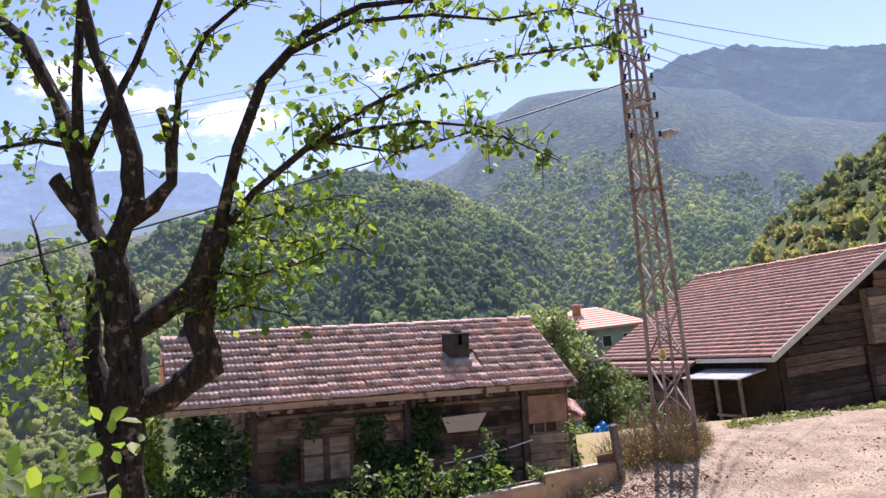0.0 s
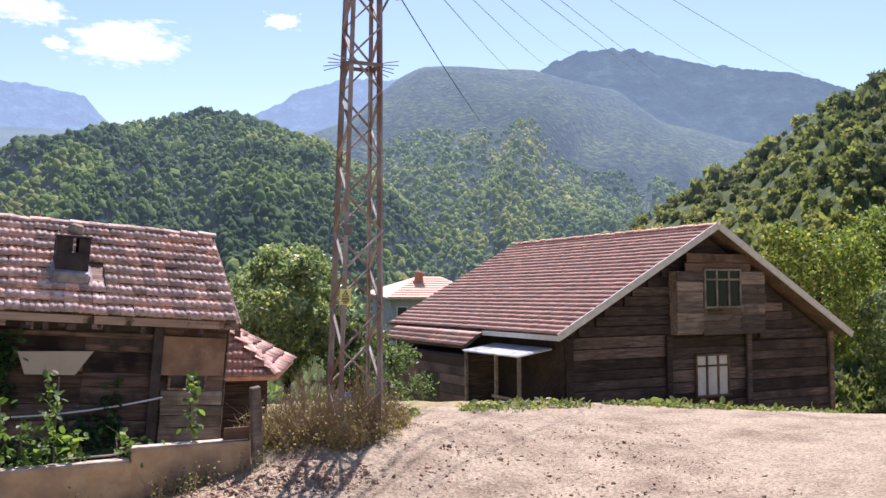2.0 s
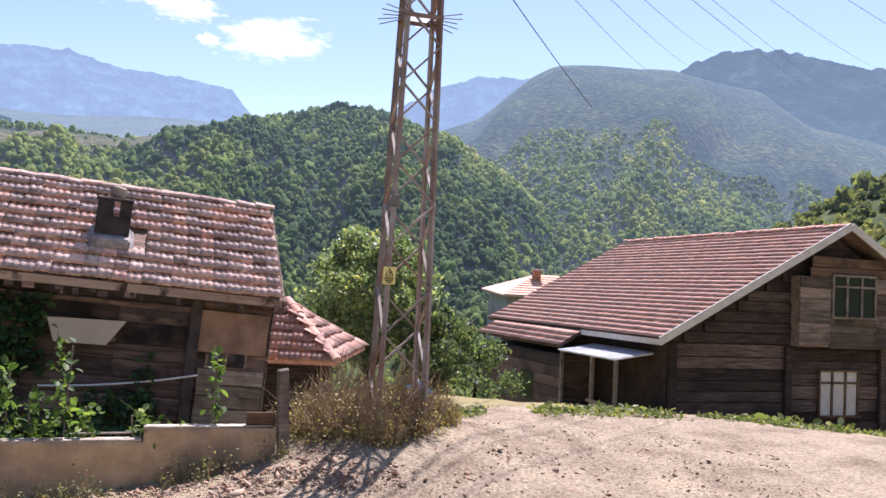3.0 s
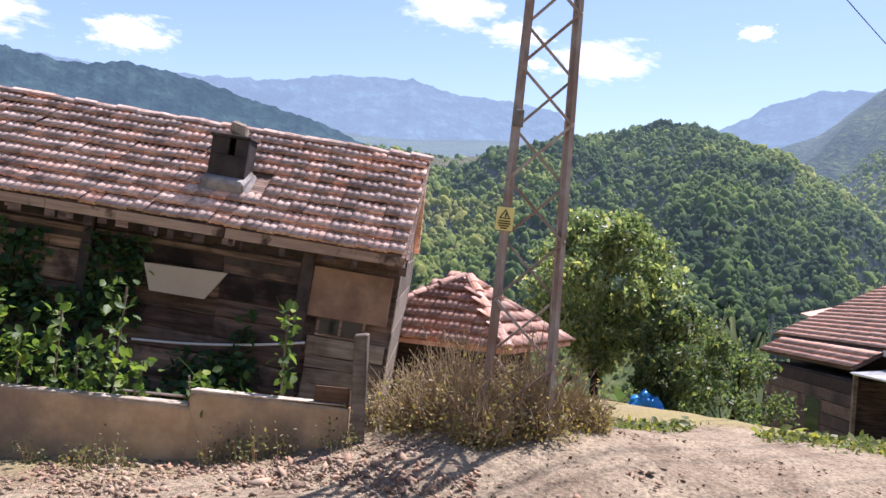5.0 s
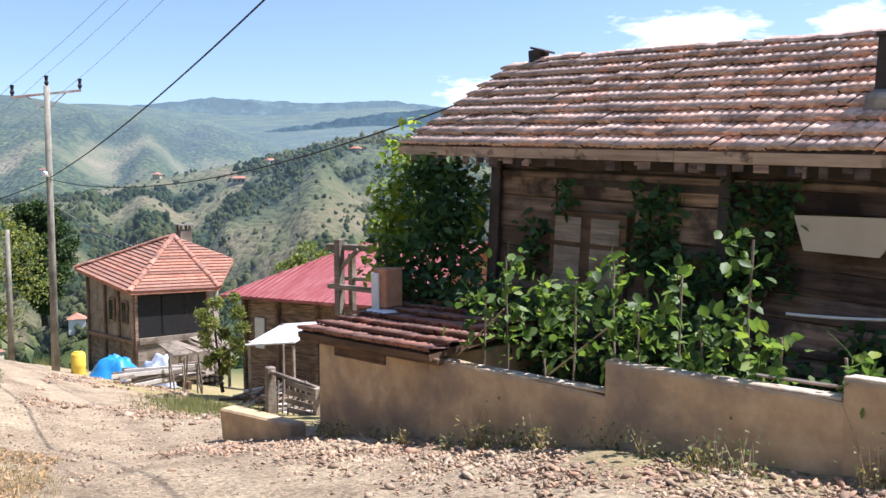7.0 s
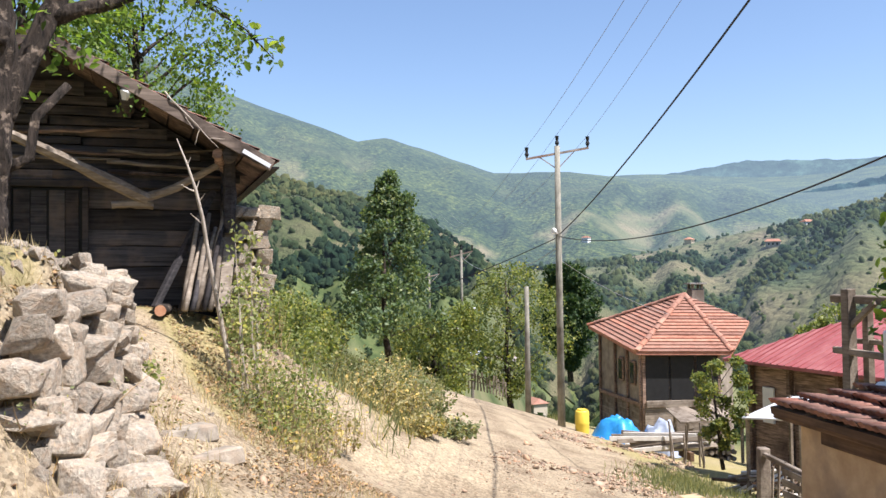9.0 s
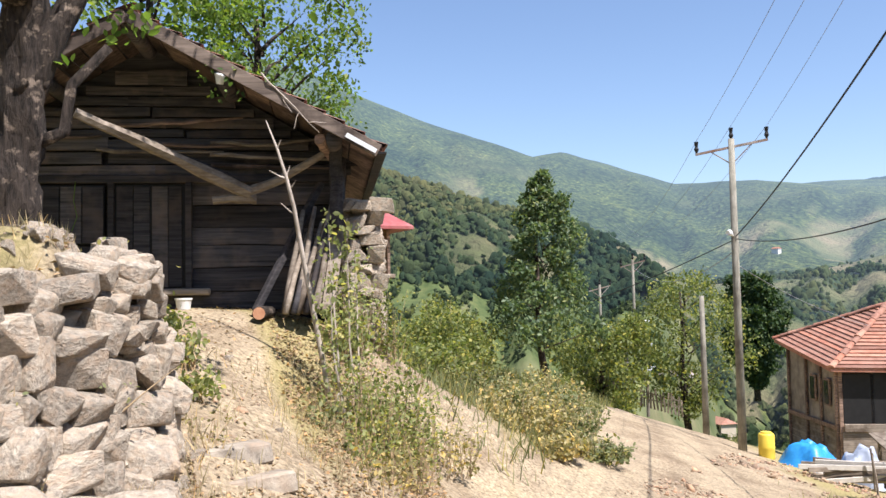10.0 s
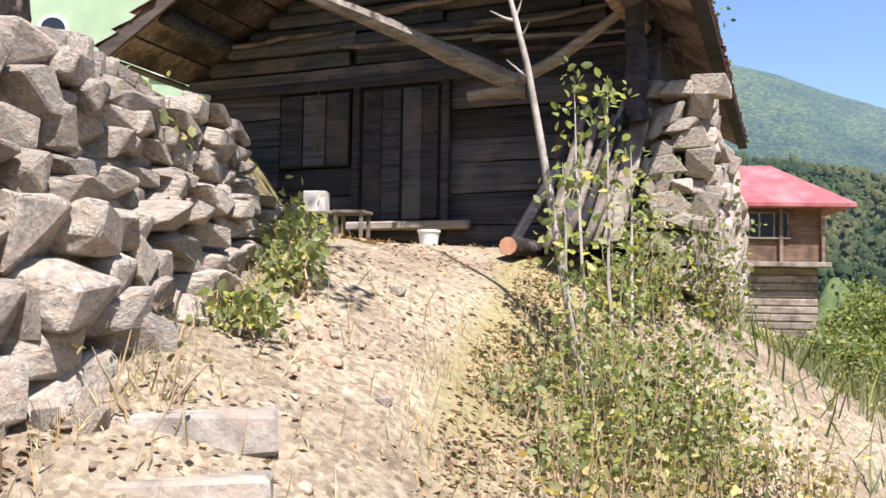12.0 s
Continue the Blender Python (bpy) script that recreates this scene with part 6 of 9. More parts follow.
for k in range(7):
    x = gr.uniform(-2.4, 2.2)
    zz = gr.uniform(2.2, 2.2 + 1.7 * (1 - abs(x) / 2.8))
    part("loose_pole", tube(bend((x - 1.0, -0.03, zz), (x + 1.0, -0.04, zz + gr.normal(0, 0.09)), 6, 0.03, 720 + k), [0.035, 0.034, 0.032, 0.03, 0.026, 0.022, 0.016], 6, 0.12), M_WOOD_GREY if k % 3 == 0 else M_WOOD_WALL, barn)
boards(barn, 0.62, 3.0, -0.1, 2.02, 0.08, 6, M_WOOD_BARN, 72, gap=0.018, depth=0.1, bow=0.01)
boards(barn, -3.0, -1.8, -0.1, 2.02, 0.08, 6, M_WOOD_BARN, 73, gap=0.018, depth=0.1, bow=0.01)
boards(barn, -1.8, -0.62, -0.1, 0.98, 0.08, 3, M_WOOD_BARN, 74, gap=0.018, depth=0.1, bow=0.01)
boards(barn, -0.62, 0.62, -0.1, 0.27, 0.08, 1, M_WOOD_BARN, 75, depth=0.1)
part("lintel", box((-3.05, -0.02, 2.0), (3.1, 0.14, 2.13), bevel=0.015, wobble=0.012), M_WOOD_BARN, barn)
dr = part("door", box((-0.56, 0.05, 0.27), (0.57, 0.12, 1.98)), M_BLACK, barn, "dark plank double door, shut")
for x0, x1 in ((-0.53, -0.27), (-0.26, -0.01), (0.03, 0.28), (0.29, 0.50)):
    part("door_plank", box((x0, 0.015, 0.3), (x1, 0.05, 1.94), bevel=0.006, wobble=0.003), M_WOOD_BARN, dr)
part("sill", box((-0.7, -0.14, 0.17), (0.95, 0.02, 0.27), bevel=0.02, wobble=0.015), M_WOOD_GREY, barn, "worn grey sill beam")
part("jamb", box((0.56, -0.03, 0.2), (0.66, 0.08, 2.0), bevel=0.01), M_WOOD_BARN, barn)
part("jamb", box((-0.66, -0.03, 0.2), (-0.56, 0.08, 2.0), bevel=0.01), M_WOOD_BARN, barn)
sh_ = part("shutter", box((-1.75, 0.03, 1.0), (-0.72, 0.1, 1.96)), M_BLACK, barn, "dark boarded window")
for k in range(3):
    part("shutter_plank", box((-1.73 + k * 0.34, 0.0, 1.02), (-1.41 + k * 0.34, 0.035, 1.94), bevel=0.006), M_WOOD_BARN, sh_)
# side walls and back
part("wall_side", box((2.95, 0.3, -0.6), (3.1, BD - 0.2, 2.4)), M_WOOD_BARN, barn)
part("wall_side", box((-3.1, 0.3, -0.6), (-2.95, BD - 0.2, 2.4)), M_WOOD_BARN, barn)
part("wall_back", box((-3.1, BD - 0.3, -0.6), (3.1, BD - 0.2, 2.4)), M_WOOD_BARN, barn)
part("corner_post", tube([(3.02, -0.02, -0.2), (3.0, -0.04, 1.0), (3.04, -0.02, 2.4)], [0.14, 0.12, 0.14], 8, 0.06), M_WOOD_BARN, barn, "", True)
# forked props in the porch
def hewn(a, b, w0, w1, seed, wander=0.02):
    return tube(bend(a, b, 7, wander, seed), [w0 + (w1 - w0) * k / 7 for k in range(8)], 7, 0.14)


part("prop", hewn((1.62, -0.42, 1.78), (-0.78, -1.38, 2.85), 0.115, 0.075, 31), M_WOOD_GREY, barn, "crooked grey forked prop")
part("prop", hewn((1.5, -0.4, 1.74), (2.84, -0.6, 2.4), 0.085, 0.05, 32), M_WOOD_GREY, barn)
part("prop_foot", hewn((1.05, -0.42, 1.66), (1.72, -0.36, 1.7), 0.06, 0.1, 33, 0.01), M_WOOD_GREY, barn)
part("prop", hewn((1.45, -0.38, 1.95), (0.2, -0.7, 2.5), 0.045, 0.03, 34), M_WOOD_BARN, barn)
part("porch_tie", hewn((2.75, -1.25, 2.5), (3.0, -0.1, 2.35), 0.09, 0.1, 35), M_WOOD_WALL, barn)
part("porch_post", hewn((3.02, -0.62, 1.2), (3.0, -0.7, 2.45), 0.13, 0.11, 36), M_WOOD_BARN, barn)
# stone pier at the corner
pier = thing("stone_pier", BN, "dry stone corner pier with broken stones", "wall")
stones_along(pier, [(2.95, -0.5), (3.55, -0.42), (3.62, 0.4)], 11, lambda k: -0.55, lambda k: 1.66, 81, 0.2, lean=0.0)
stones_along(pier, [(3.05, -0.3), (3.4, -0.2), (3.5, 0.6)], 13, lambda k: -0.55, lambda k: 1.66, 82, 0.18, lean=0.0)
stones_along(pier, [(3.62, 0.5), (3.7, 3.5)], 8, lambda k: -0.9, lambda k: 1.3 - 0.5 * k, 83, 0.3, lean=0.0)
# poles leaning by the corner
pr = np.random.default_rng(77)
for i in range(9):
    x = 2.3 + 0.05 * i + pr.normal(0, 0.04)
    bm = tube(bend((x - 0.12 + pr.normal(0, 0.06), -1.25 + pr.normal(0, 0.1), -0.15), (x + 0.22 + pr.normal(0, 0.05), -0.6, 1.0 + pr.uniform(0, 0.6)), 5, 0.02, 500 + i), [0.05, 0.048, 0.045, 0.042, 0.04, 0.035], 7, 0.1)
    tagged(place(finish("leaning_pole", bm, M_WOOD_GREY if i % 3 else M_WOOD_BARN, smooth=True), BN), "grey rough pole leaning at the barn corner", "pole", "poles leaning at the barn")
tagged(place(finish("leaning_beam", beam((1.75, -0.9, -0.1), (2.75, -0.25, 1.95), 0.13, 0.1, 0, 0.012), M_WOOD_BARN), BN), "dark heavy beam leaning on the barn wall", "beam")
for i, (x, w) in enumerate(((2.75, 0.16), (2.95, 0.2))):
    tagged(place(finish("leaning_board", beam((x - 0.1, -1.15, -0.1), (x + 0.1, -0.5, 1.15 + 0.2 * i), w, 0.04, 0, 0.006), M_WOOD_GREY), BN), "grey split board leaning at the barn corner", "board", "poles leaning at the barn")
# pale dead sapling
sap = thing("dead_sapling", BN, "pale bare dead sapling stuck in the ground before the barn", "branch")
part("stem", tube([(2.84, -2.62, -1.3), (2.81, -2.63, -0.93), (2.66, -2.6, -0.1), (2.5, -2.62, 0.8), (2.42, -2.68, 1.3), (2.32, -2.72, 1.71), (2.2, -2.66, 2.1), (2.05, -2.6, 2.5)], [0.04, 0.038, 0.035, 0.032, 0.028, 0.025, 0.017, 0.007], 7, 0.08), M_BARK_PALE, sap, "", True)
for a, b in (((2.32, -2.72, 1.71), (2.37, -2.72, 1.86)), ((2.32, -2.72, 1.69), (2.1, -2.75, 1.79)), ((2.44, -2.66, 1.2), (2.24, -2.7, 1.36)), ((2.37, -2.7, 1.55), (2.45, -2.75, 1.66)), ((2.2, -2.66, 2.1), (2.25, -2.68, 2.22))):
    part("twig", tube(bend(a, b, 3, 0.01, 9), [0.014, 0.011, 0.008, 0.004], 5), M_BARK_PALE, sap)
# bench, box, pail, log
be = thing("bench", BN @ pose(-1.15, -0.42, z_at(-8.1, 5.1) + 4.1), "rickety grey wooden bench by the barn wall", "bench")
part("seat", box((-0.5, -0.16, 0.42), (0.52, 0.16, 0.46), bevel=0.008, wobble=0.008), M_WOOD_GREY, be)
for x in (-0.42, 0.44):
    for y in (-0.12, 0.12):
        part("leg", box((x - 0.025, y - 0.025, -0.05), (x + 0.025, y + 0.025, 0.42), bevel=0.005), M_WOOD_GREY, be)
part("rail", box((-0.42, -0.02, 0.18), (0.44, 0.02, 0.22)), M_WOOD_GREY, be)
tagged(place(finish("box", box((-0.14, -0.1, 0), (0.14, 0.1, 0.26), pose(0.2, 0.05, 0.46, 0, 0, 8), 0.01), M_PALE), BN @ pose(-1.15, -0.42, z_at(-8.1, 5.1) + 4.1)), "small pale box standing on the bench", "box")
pail = thing("bucket", BN @ pose(0.6, -0.45, z_at(-8.4, 6.6) + 4.1), "small white plastic bucket on the ground before the barn", "bucket")
part("body", tube([(0, 0, 0), (0, 0, 0.02), (0, 0, 0.17), (0, 0, 0.19), (0, 0, 0.19), (0, 0, 0.05)], [0.1, 0.105, 0.125, 0.135, 0.115, 0.1], 16), M_WHITE, pail, "", True)
part("rim", tube([(0, 0, 0.165), (0, 0, 0.19)], 0.137, 16), M_WHITE, pail)
lg = thing("log", BN @ pose(1.85, -1.05, z_at(-8.5, 8.0) + 4.22), "short sawn log lying on the ground", "log")
part("log", tube([(-0.02, -0.25, 0), (0, 0.0, 0.01), (0.1, 0.4, 0)], [0.1, 0.105, 0.1], 10, 0.04), M_BARK, lg, "", True)
part("cut_end", tube([(-0.02, -0.258, 0), (-0.02, -0.25, 0)], 0.094, 10), M_BRICK, lg, "orange fresh cut")

# ---- dry stone terrace wall beside the ramp ----
tw = thing("wall_terrace", Z0, "tumbledown dry stone terrace wall in sun", "wall", kind="structure")
LINE = [(-5.45, 8.35), (-4.75, 9.15), (-3.5, 10.6), (-2.3, 11.25), (-0.9, 11.45)]
FACE = [*LINE[:3], (-2.95, 10.95)]
FILL_OUT = 0.1
M_FILL = surface("packed_dry_earth", (0.22, 0.175, 0.125), (0.44, 0.365, 0.27), 6.0, 0.97, stain=(0.27, 0.205, 0.15), stain_scale=3.0, bump_d=0.03, bump_s=0.8, vary=0.0)
stones_along(tw, FACE, 5, lambda k: -4.5 - 1.45 * k, lambda k: -4.05 - 0.5 * k, 91, 0.33, lean=0.05, taper=0.25)
stones_along(tw, [(x + 0.1, y - 0.1) for x, y in FACE], 5, lambda k: -4.07 - 0.5 * k, lambda k: -3.56 + 0.06 * math.sin(k * 9) - 0.2 * k, 94, 0.25, lean=0.05, taper=0.25)
stones_along(tw, [(x + 0.24, y - 0.24) for x, y in FACE], 2, lambda k: -3.62 - 0.2 * k, lambda k: -3.4 + 0.06 * math.sin(k * 13) - 0.2 * k, 92, 0.15, lean=0.05)
stones_along(tw, [(-2.98, 10.93), (-2.3, 11.22), (-1.2, 11.42)], 9, lambda k: -6.0, lambda k: -3.68 - 0.4 * k + 0.08 * math.sin(k * 11), 95, 0.28, lean=0.16)
def wall_fill(line, z0, z1, out0, out1, seed):
    """Packed earth behind the stones: a lumpy strip that leans in towards its top."""
    bm = bmesh.new()
    pts = [Vector((*p, 0)) for p in line]
    grid, gone = [], 0.0
    total = sum((b - a).length for a, b in zip(pts, pts[1:]))
    for a, b in zip(pts, pts[1:]):
        n = max(2, int((b - a).length / 0.045))
        for i in range(n):
            p = a.lerp(b, i / n)
            d = (b - a).normalized()
            k = (gone + (p - a).length) / total
            col = []
            for j in range(44):
                q = j / 43
                z = z0(k) * (1 - q) + z1(k) * q
                o = out0 * (1 - q) + out1 * q
                o += 0.06 * noise.noise(Vector((p.x * 3, p.y * 3, z * 4 + seed))) + 0.05 * noise.noise(Vector((p.x * 9, p.y * 9, z * 12))) + 0.03 * noise.noise(Vector((p.x * 23, p.y * 23, z * 23)))
                if q > 0.93:
                    o -= 0.5
                col.append(bm.verts.new((p.x - d.y * o, p.y + d.x * o, z)))
            grid.append(col)
        gone += (b - a).length
    for u, v in zip(grid, grid[1:]):
        for j in range(43):
            bm.faces.new((u[j], u[j + 1], v[j + 1], v[j]))
    part("earth_fill", bm, M_FILL, tw, "dry packed earth between the stones", True)


wall_fill(FACE, lambda k: -4.6 - 1.45 * k, lambda k: -3.5 - 0.2 * k, FILL_OUT - 0.05, FILL_OUT - 0.27, 3)
wall_fill([(-2.98, 10.93), (-2.3, 11.22), (-1.2, 11.42)], lambda k: -6.1, lambda k: -3.72 - 0.4 * k, FILL_OUT - 0.17, FILL_OUT - 0.36, 5)
tr_ = np.random.default_rng(93)
for i in range(240):
    k = tr_.uniform(0, 1)
    j = min(int(k * 4), 3)
    a, b = LINE[j], LINE[j + 1]
    q = k * 4 - j
    back = tr_.uniform(0.45, 1.2) if j < 2 else tr_.uniform(-0.3, 0.9)
    x, y = a[0] + (b[0] - a[0]) * q + back * (0.75 if j < 2 else 0.3), a[1] + (b[1] - a[1]) * q - back * (0.65 if j < 2 else 1.0)
    s = tr_.gamma(1.8, 0.07) + 0.03
    s = min(s * 0.42, 0.09)
    o = new("stone", ROUGH[i % 6])
    o.parent, o.matrix_basis = tw, Matrix.Translation((x, y, z_at(x, y) - s * 0.12)) @ pose(0, 0, 0, *tr_.uniform(0, 360, 3)) @ Matrix.Diagonal((s * 1.3, s, s * 0.8, 1))
# broken rock faces standing out of the bank towards the road
orx = np.random.default_rng(97)
for i in range(26):
    k = orx.uniform(0.6, 1.0)
    j = min(int(k * 4), 3)
    q = k * 4 - j
    a, b = LINE[j], LINE[j + 1]
    out = orx.uniform(-0.25, 0.55)
    x, y = a[0] + (b[0] - a[0]) * q + 0.28 * out, a[1] + (b[1] - a[1]) * q + 0.9 * out
    s = min(orx.gamma(2.2, 0.05) + 0.06, 0.24)
    o = new("stone", ROCKS[i % 16])
    o.parent, o.matrix_basis = tw, Matrix.Translation((x, y, z_at(x, y) - s * 0.15 + orx.uniform(0, 0.1))) @ pose(0, 0, 0, orx.normal(0, 9), orx.normal(0, 9), orx.uniform(0, 360)) @ Matrix.Diagonal((s * 1.15, s * 0.75, s * 0.85, 1))
# flat steps in the ramp
for x, y, a, w in ((-4.0, 10.9, -24, 0.36), (-3.83, 11.32, -30, 0.32)):
    o = tagged(finish("step_slab", box((-w, -0.17, -0.2), (w, 0.15, 0.0), bevel=0.02, wobble=0.025), M_STONE), "flat worn stone slab bedded in the dirt ramp", "step", "ramp steps")
    o.matrix_basis = pose(x, y, z_at(x, y) + 0.02, 5, 2, a)
for x, y, s in ((-4.57, 9.98, 0.1), (-6.3, 9.1, 0.07), (-5.2, 10.6, 0.06)):
    o = tagged(new("loose_stone", ROUGH[1]), "small pale stone lying on the ramp", "stone", "loose ramp stones")
    o.matrix_basis = Matrix.Translation((x, y, z_at(x, y) + 0.02)) @ Matrix.Diagonal((s, s * 0.7, s * 0.6, 1))

# ---- old mulberry tree on the terrace ----
BOUGHS = [
    ("trunk", [(-3.37, 9.05, -2.07), (-3.35, 9.06, -1.45), (-3.29, 9.08, -0.9), (-3.27, 9.1, -0.41), (-3.31, 9.12, 0.22), (-3.34, 9.1, 0.59)], 0.33, 0.2),
    ("left", [(-3.34, 9.11, 0.53), (-3.58, 9.14, 0.87), (-3.61, 9.16, 1.57), (-3.83, 9.23, 2.33), (-4.15, 9.3, 3.03), (-4.63, 9.37, 3.53), (-5.21, 9.44, 4.08)], 0.13, 0.05),
    ("left_up", [(-3.61, 9.16, 1.57), (-3.55, 9.13, 2.38), (-3.42, 9.1, 3.24), (-3.27, 9.06, 4.1)], 0.07, 0.03),
    ("left_out", [(-3.59, 9.16, 1.5), (-3.25, 9.05, 1.98), (-2.8, 8.93, 2.56), (-2.43, 8.81, 3.16), (-2.11, 8.69, 3.81)], 0.06, 0.02),
    ("left_side", [(-3.6, 9.15, 1.74), (-4.07, 9.24, 1.89), (-4.57, 9.34, 1.88), (-5.18, 9.42, 2.04)], 0.035, 0.02),
    ("stub", [(-3.59, 9.09, 0.96), (-3.71, 9.03, 1.19), (-3.82, 8.96, 1.41)], 0.09, 0.08),
    ("mid", [(-3.34, 9.11, 0.53), (-3.01, 9.04, 1.11), (-2.96, 8.97, 1.56), (-3.06, 8.94, 2.16), (-3.21, 8.92, 2.66), (-3.29, 8.9, 3.16), (-3.39, 8.87, 3.91)], 0.14, 0.04),
    ("mid_b", [(-3.19, 9.1, 0.83), (-2.79, 8.99, 1.02), (-2.53, 8.89, 1.2), (-2.47, 8.87, 1.62), (-2.55, 8.86, 2.01)], 0.1, 0.05),
    ("mid_c", [(-2.46, 8.88, 1.57), (-2.3, 8.75, 2.21), (-1.93, 8.64, 2.69), (-1.5, 8.53, 2.93), (-1.03, 8.43, 3.23)], 0.04, 0.015),
    ("right", [(-3.25, 9.18, -1.15), (-2.83, 9.08, -1.06), (-2.35, 8.97, -0.77), (-2.41, 8.96, -0.37), (-2.27, 8.89, 0.17), (-2.05, 8.82, 0.65)], 0.19, 0.14),
    ("right_link", [(-3.25, 9.14, -0.35), (-2.83, 9.04, -0.17), (-2.43, 8.94, 0.06), (-2.24, 8.88, 0.28)], 0.13, 0.11),
    ("d1", [(-2.05, 8.82, 0.65), (-1.76, 8.79, 1.48), (-1.42, 8.77, 2.15), (-0.93, 8.85, 2.63), (-0.31, 8.95, 2.9), (0.3, 9.06, 2.93), (0.94, 9.16, 3.02)], 0.075, 0.015),
    ("d2", [(-1.97, 8.82, 0.67), (-1.64, 8.81, 1.0), (-1.02, 8.8, 1.41), (-0.45, 8.9, 1.54), (0.16, 9.21, 1.63), (0.85, 9.52, 1.55), (1.73, 9.75, 1.09)], 0.05, 0.006),
    ("d3", [(-1.02, 8.8, 1.41), (-0.35, 8.8, 1.76), (0.34, 8.89, 2.04), (1.22, 9.1, 2.21), (2.25, 9.31, 2.28), (2.78, 9.42, 2.07)], 0.03, 0.006),
    ("d4", [(-1.18, 8.76, 2.39), (-0.44, 8.86, 2.7), (0.41, 8.97, 2.73), (1.14, 9.08, 2.62), (1.91, 9.19, 2.69), (2.53, 9.3, 2.5)], 0.03, 0.006),
    ("d7", [(-0.92, 8.8, 1.46), (-0.12, 9.12, 1.3), (0.71, 9.32, 1.46), (1.22, 9.43, 1.35)], 0.016, 0.005),
    ("d8", [(-1.85, 8.82, 0.69), (-1.38, 9.62, 0.86), (-0.97, 10.62, 1.08), (-0.8, 11.43, 0.87), (-1.06, 11.94, 0.46)], 0.02, 0.005),
    ("d9", [(-1.97, 8.82, 0.67), (-2.05, 10.12, 0.63), (-1.72, 11.23, 0.58), (-1.57, 12.23, 0.69), (-1.19, 12.63, 0.84)], 0.02, 0.005),
    ("d5", [(-2.2, 8.83, 0.22), (-1.75, 8.64, 0.11), (-1.25, 8.55, 0.17), (-0.69, 8.45, 0.34)], 0.02, 0.005),
    ("d6", [(-2.34, 8.95, -0.25), (-1.86, 8.75, -0.18), (-1.33, 8.67, -0.35)], 0.02, 0.005),
    ("fore", [(-3.38, 9.03, -2.1), (-3.5, 9.18, -1.65), (-3.66, 9.35, -1.1), (-3.8, 9.5, -0.55), (-3.8, 9.55, -0.1), (-3.74, 9.5, 0.4)], 0.19, 0.05),
    ("fore_arm", [(-3.74, 9.44, -0.85), (-3.95, 9.68, -0.68), (-4.2, 9.98, -0.56), (-4.55, 10.45, -0.2), (-4.9, 11.0, 0.25), (-5.15, 11.3, 0.75), (-5.3, 11.45, 1.35)], 0.1, 0.012),
    ("fore_tip", [(-4.4, 10.3, -0.3), (-4.7, 10.8, -0.5), (-4.95, 11.2, -0.75), (-5.1, 11.5, -1.1)], 0.02, 0.006),
    ("knee", [(-3.4, 9.1, -2.55), (-3.62, 9.28, -2.4), (-3.66, 9.32, -1.95), (-3.9, 9.55, -1.55)], 0.07, 0.045),
]
mt = thing("old_tree", Z0, "old gnarled dark tree with pruned limbs and thin green leaves", "tree")
base_z = z_at(-3.5, 9.1)
bm = tube([(-3.3, 8.88, base_z - 0.5), (-3.3, 8.92, base_z + 0.1), (-3.31, 8.97, base_z + 0.6), (-3.36, 9.02, -2.3), *[p for p in BOUGHS[0][1][1:]]], [0.38, 0.27, 0.22, 0.2, 0.2, 0.2, 0.19, 0.18, 0.16], 18, 0.09)
bmesh.ops.subdivide_edges(bm, edges=bm.edges[:], cuts=2, use_grid_fill=True)
for v in bm.verts:
    q = v.co * 5.0
    v.co += Vector((noise.noise(q), noise.noise(q + Vector((9, 0, 0))), 0)) * 0.075 + Vector((noise.noise(v.co * 13), noise.noise(v.co * 13 + Vector((0, 7, 0))), 0)) * 0.035
part("trunk", bm, M_BARK, mt, "dark furrowed trunk", True)
tl = np.random.default_rng(15)
leaf_at, twigs = [], bmesh.new()
for n_, pts, r0, r1 in BOUGHS[1:]:
    bm = tube(pts, [r0 + (r1 - r0) * i / (len(pts) - 1) for i in range(len(pts))], 9, 0.1)
    if r0 > 0.08:
        bmesh.ops.subdivide_edges(bm, edges=bm.edges[:], cuts=1, use_grid_fill=True)
        for v in bm.verts:
            v.co += Vector((noise.noise(v.co * 6), noise.noise(v.co * 6 + Vector((0, 7, 0))), noise.noise(v.co * 6 + Vector((3, 0, 8))))) * 0.28 * r0
    part("limb", bm, M_BARK, mt, "", True)
    if n_ in ("stub", "knee", "right", "right_link", "mid_b"):
        continue
    for a, b in zip(pts, pts[1:]):
        a, b = Vector(a), Vector(b)
        thin = r0 < 0.06
        for i in range(int((b - a).length / (0.085 if thin else 0.2)) + 1):
            p = a.lerp(b, tl.uniform(0, 1))
            tip = p + Vector(tl.normal(0, 1, 3)).normalized() * tl.uniform(0.15, 0.5) + Vector((0, 0, 0.02))
            add_tube(twigs, [p, p.lerp(tip, 0.5) + Vector((0, 0, 0.03)), tip], [0.008, 0.006, 0.003], 4)
            for q in range(tl.integers(3, 8) if thin else tl.integers(1, 5)):
                leaf_at.append(p.lerp(tip, tl.uniform(0.3, 1.1)) + Vector(tl.normal(0, 0.045, 3)))
tagged(part("twig_mass", twigs, M_BARK, mt), kind="stuff")
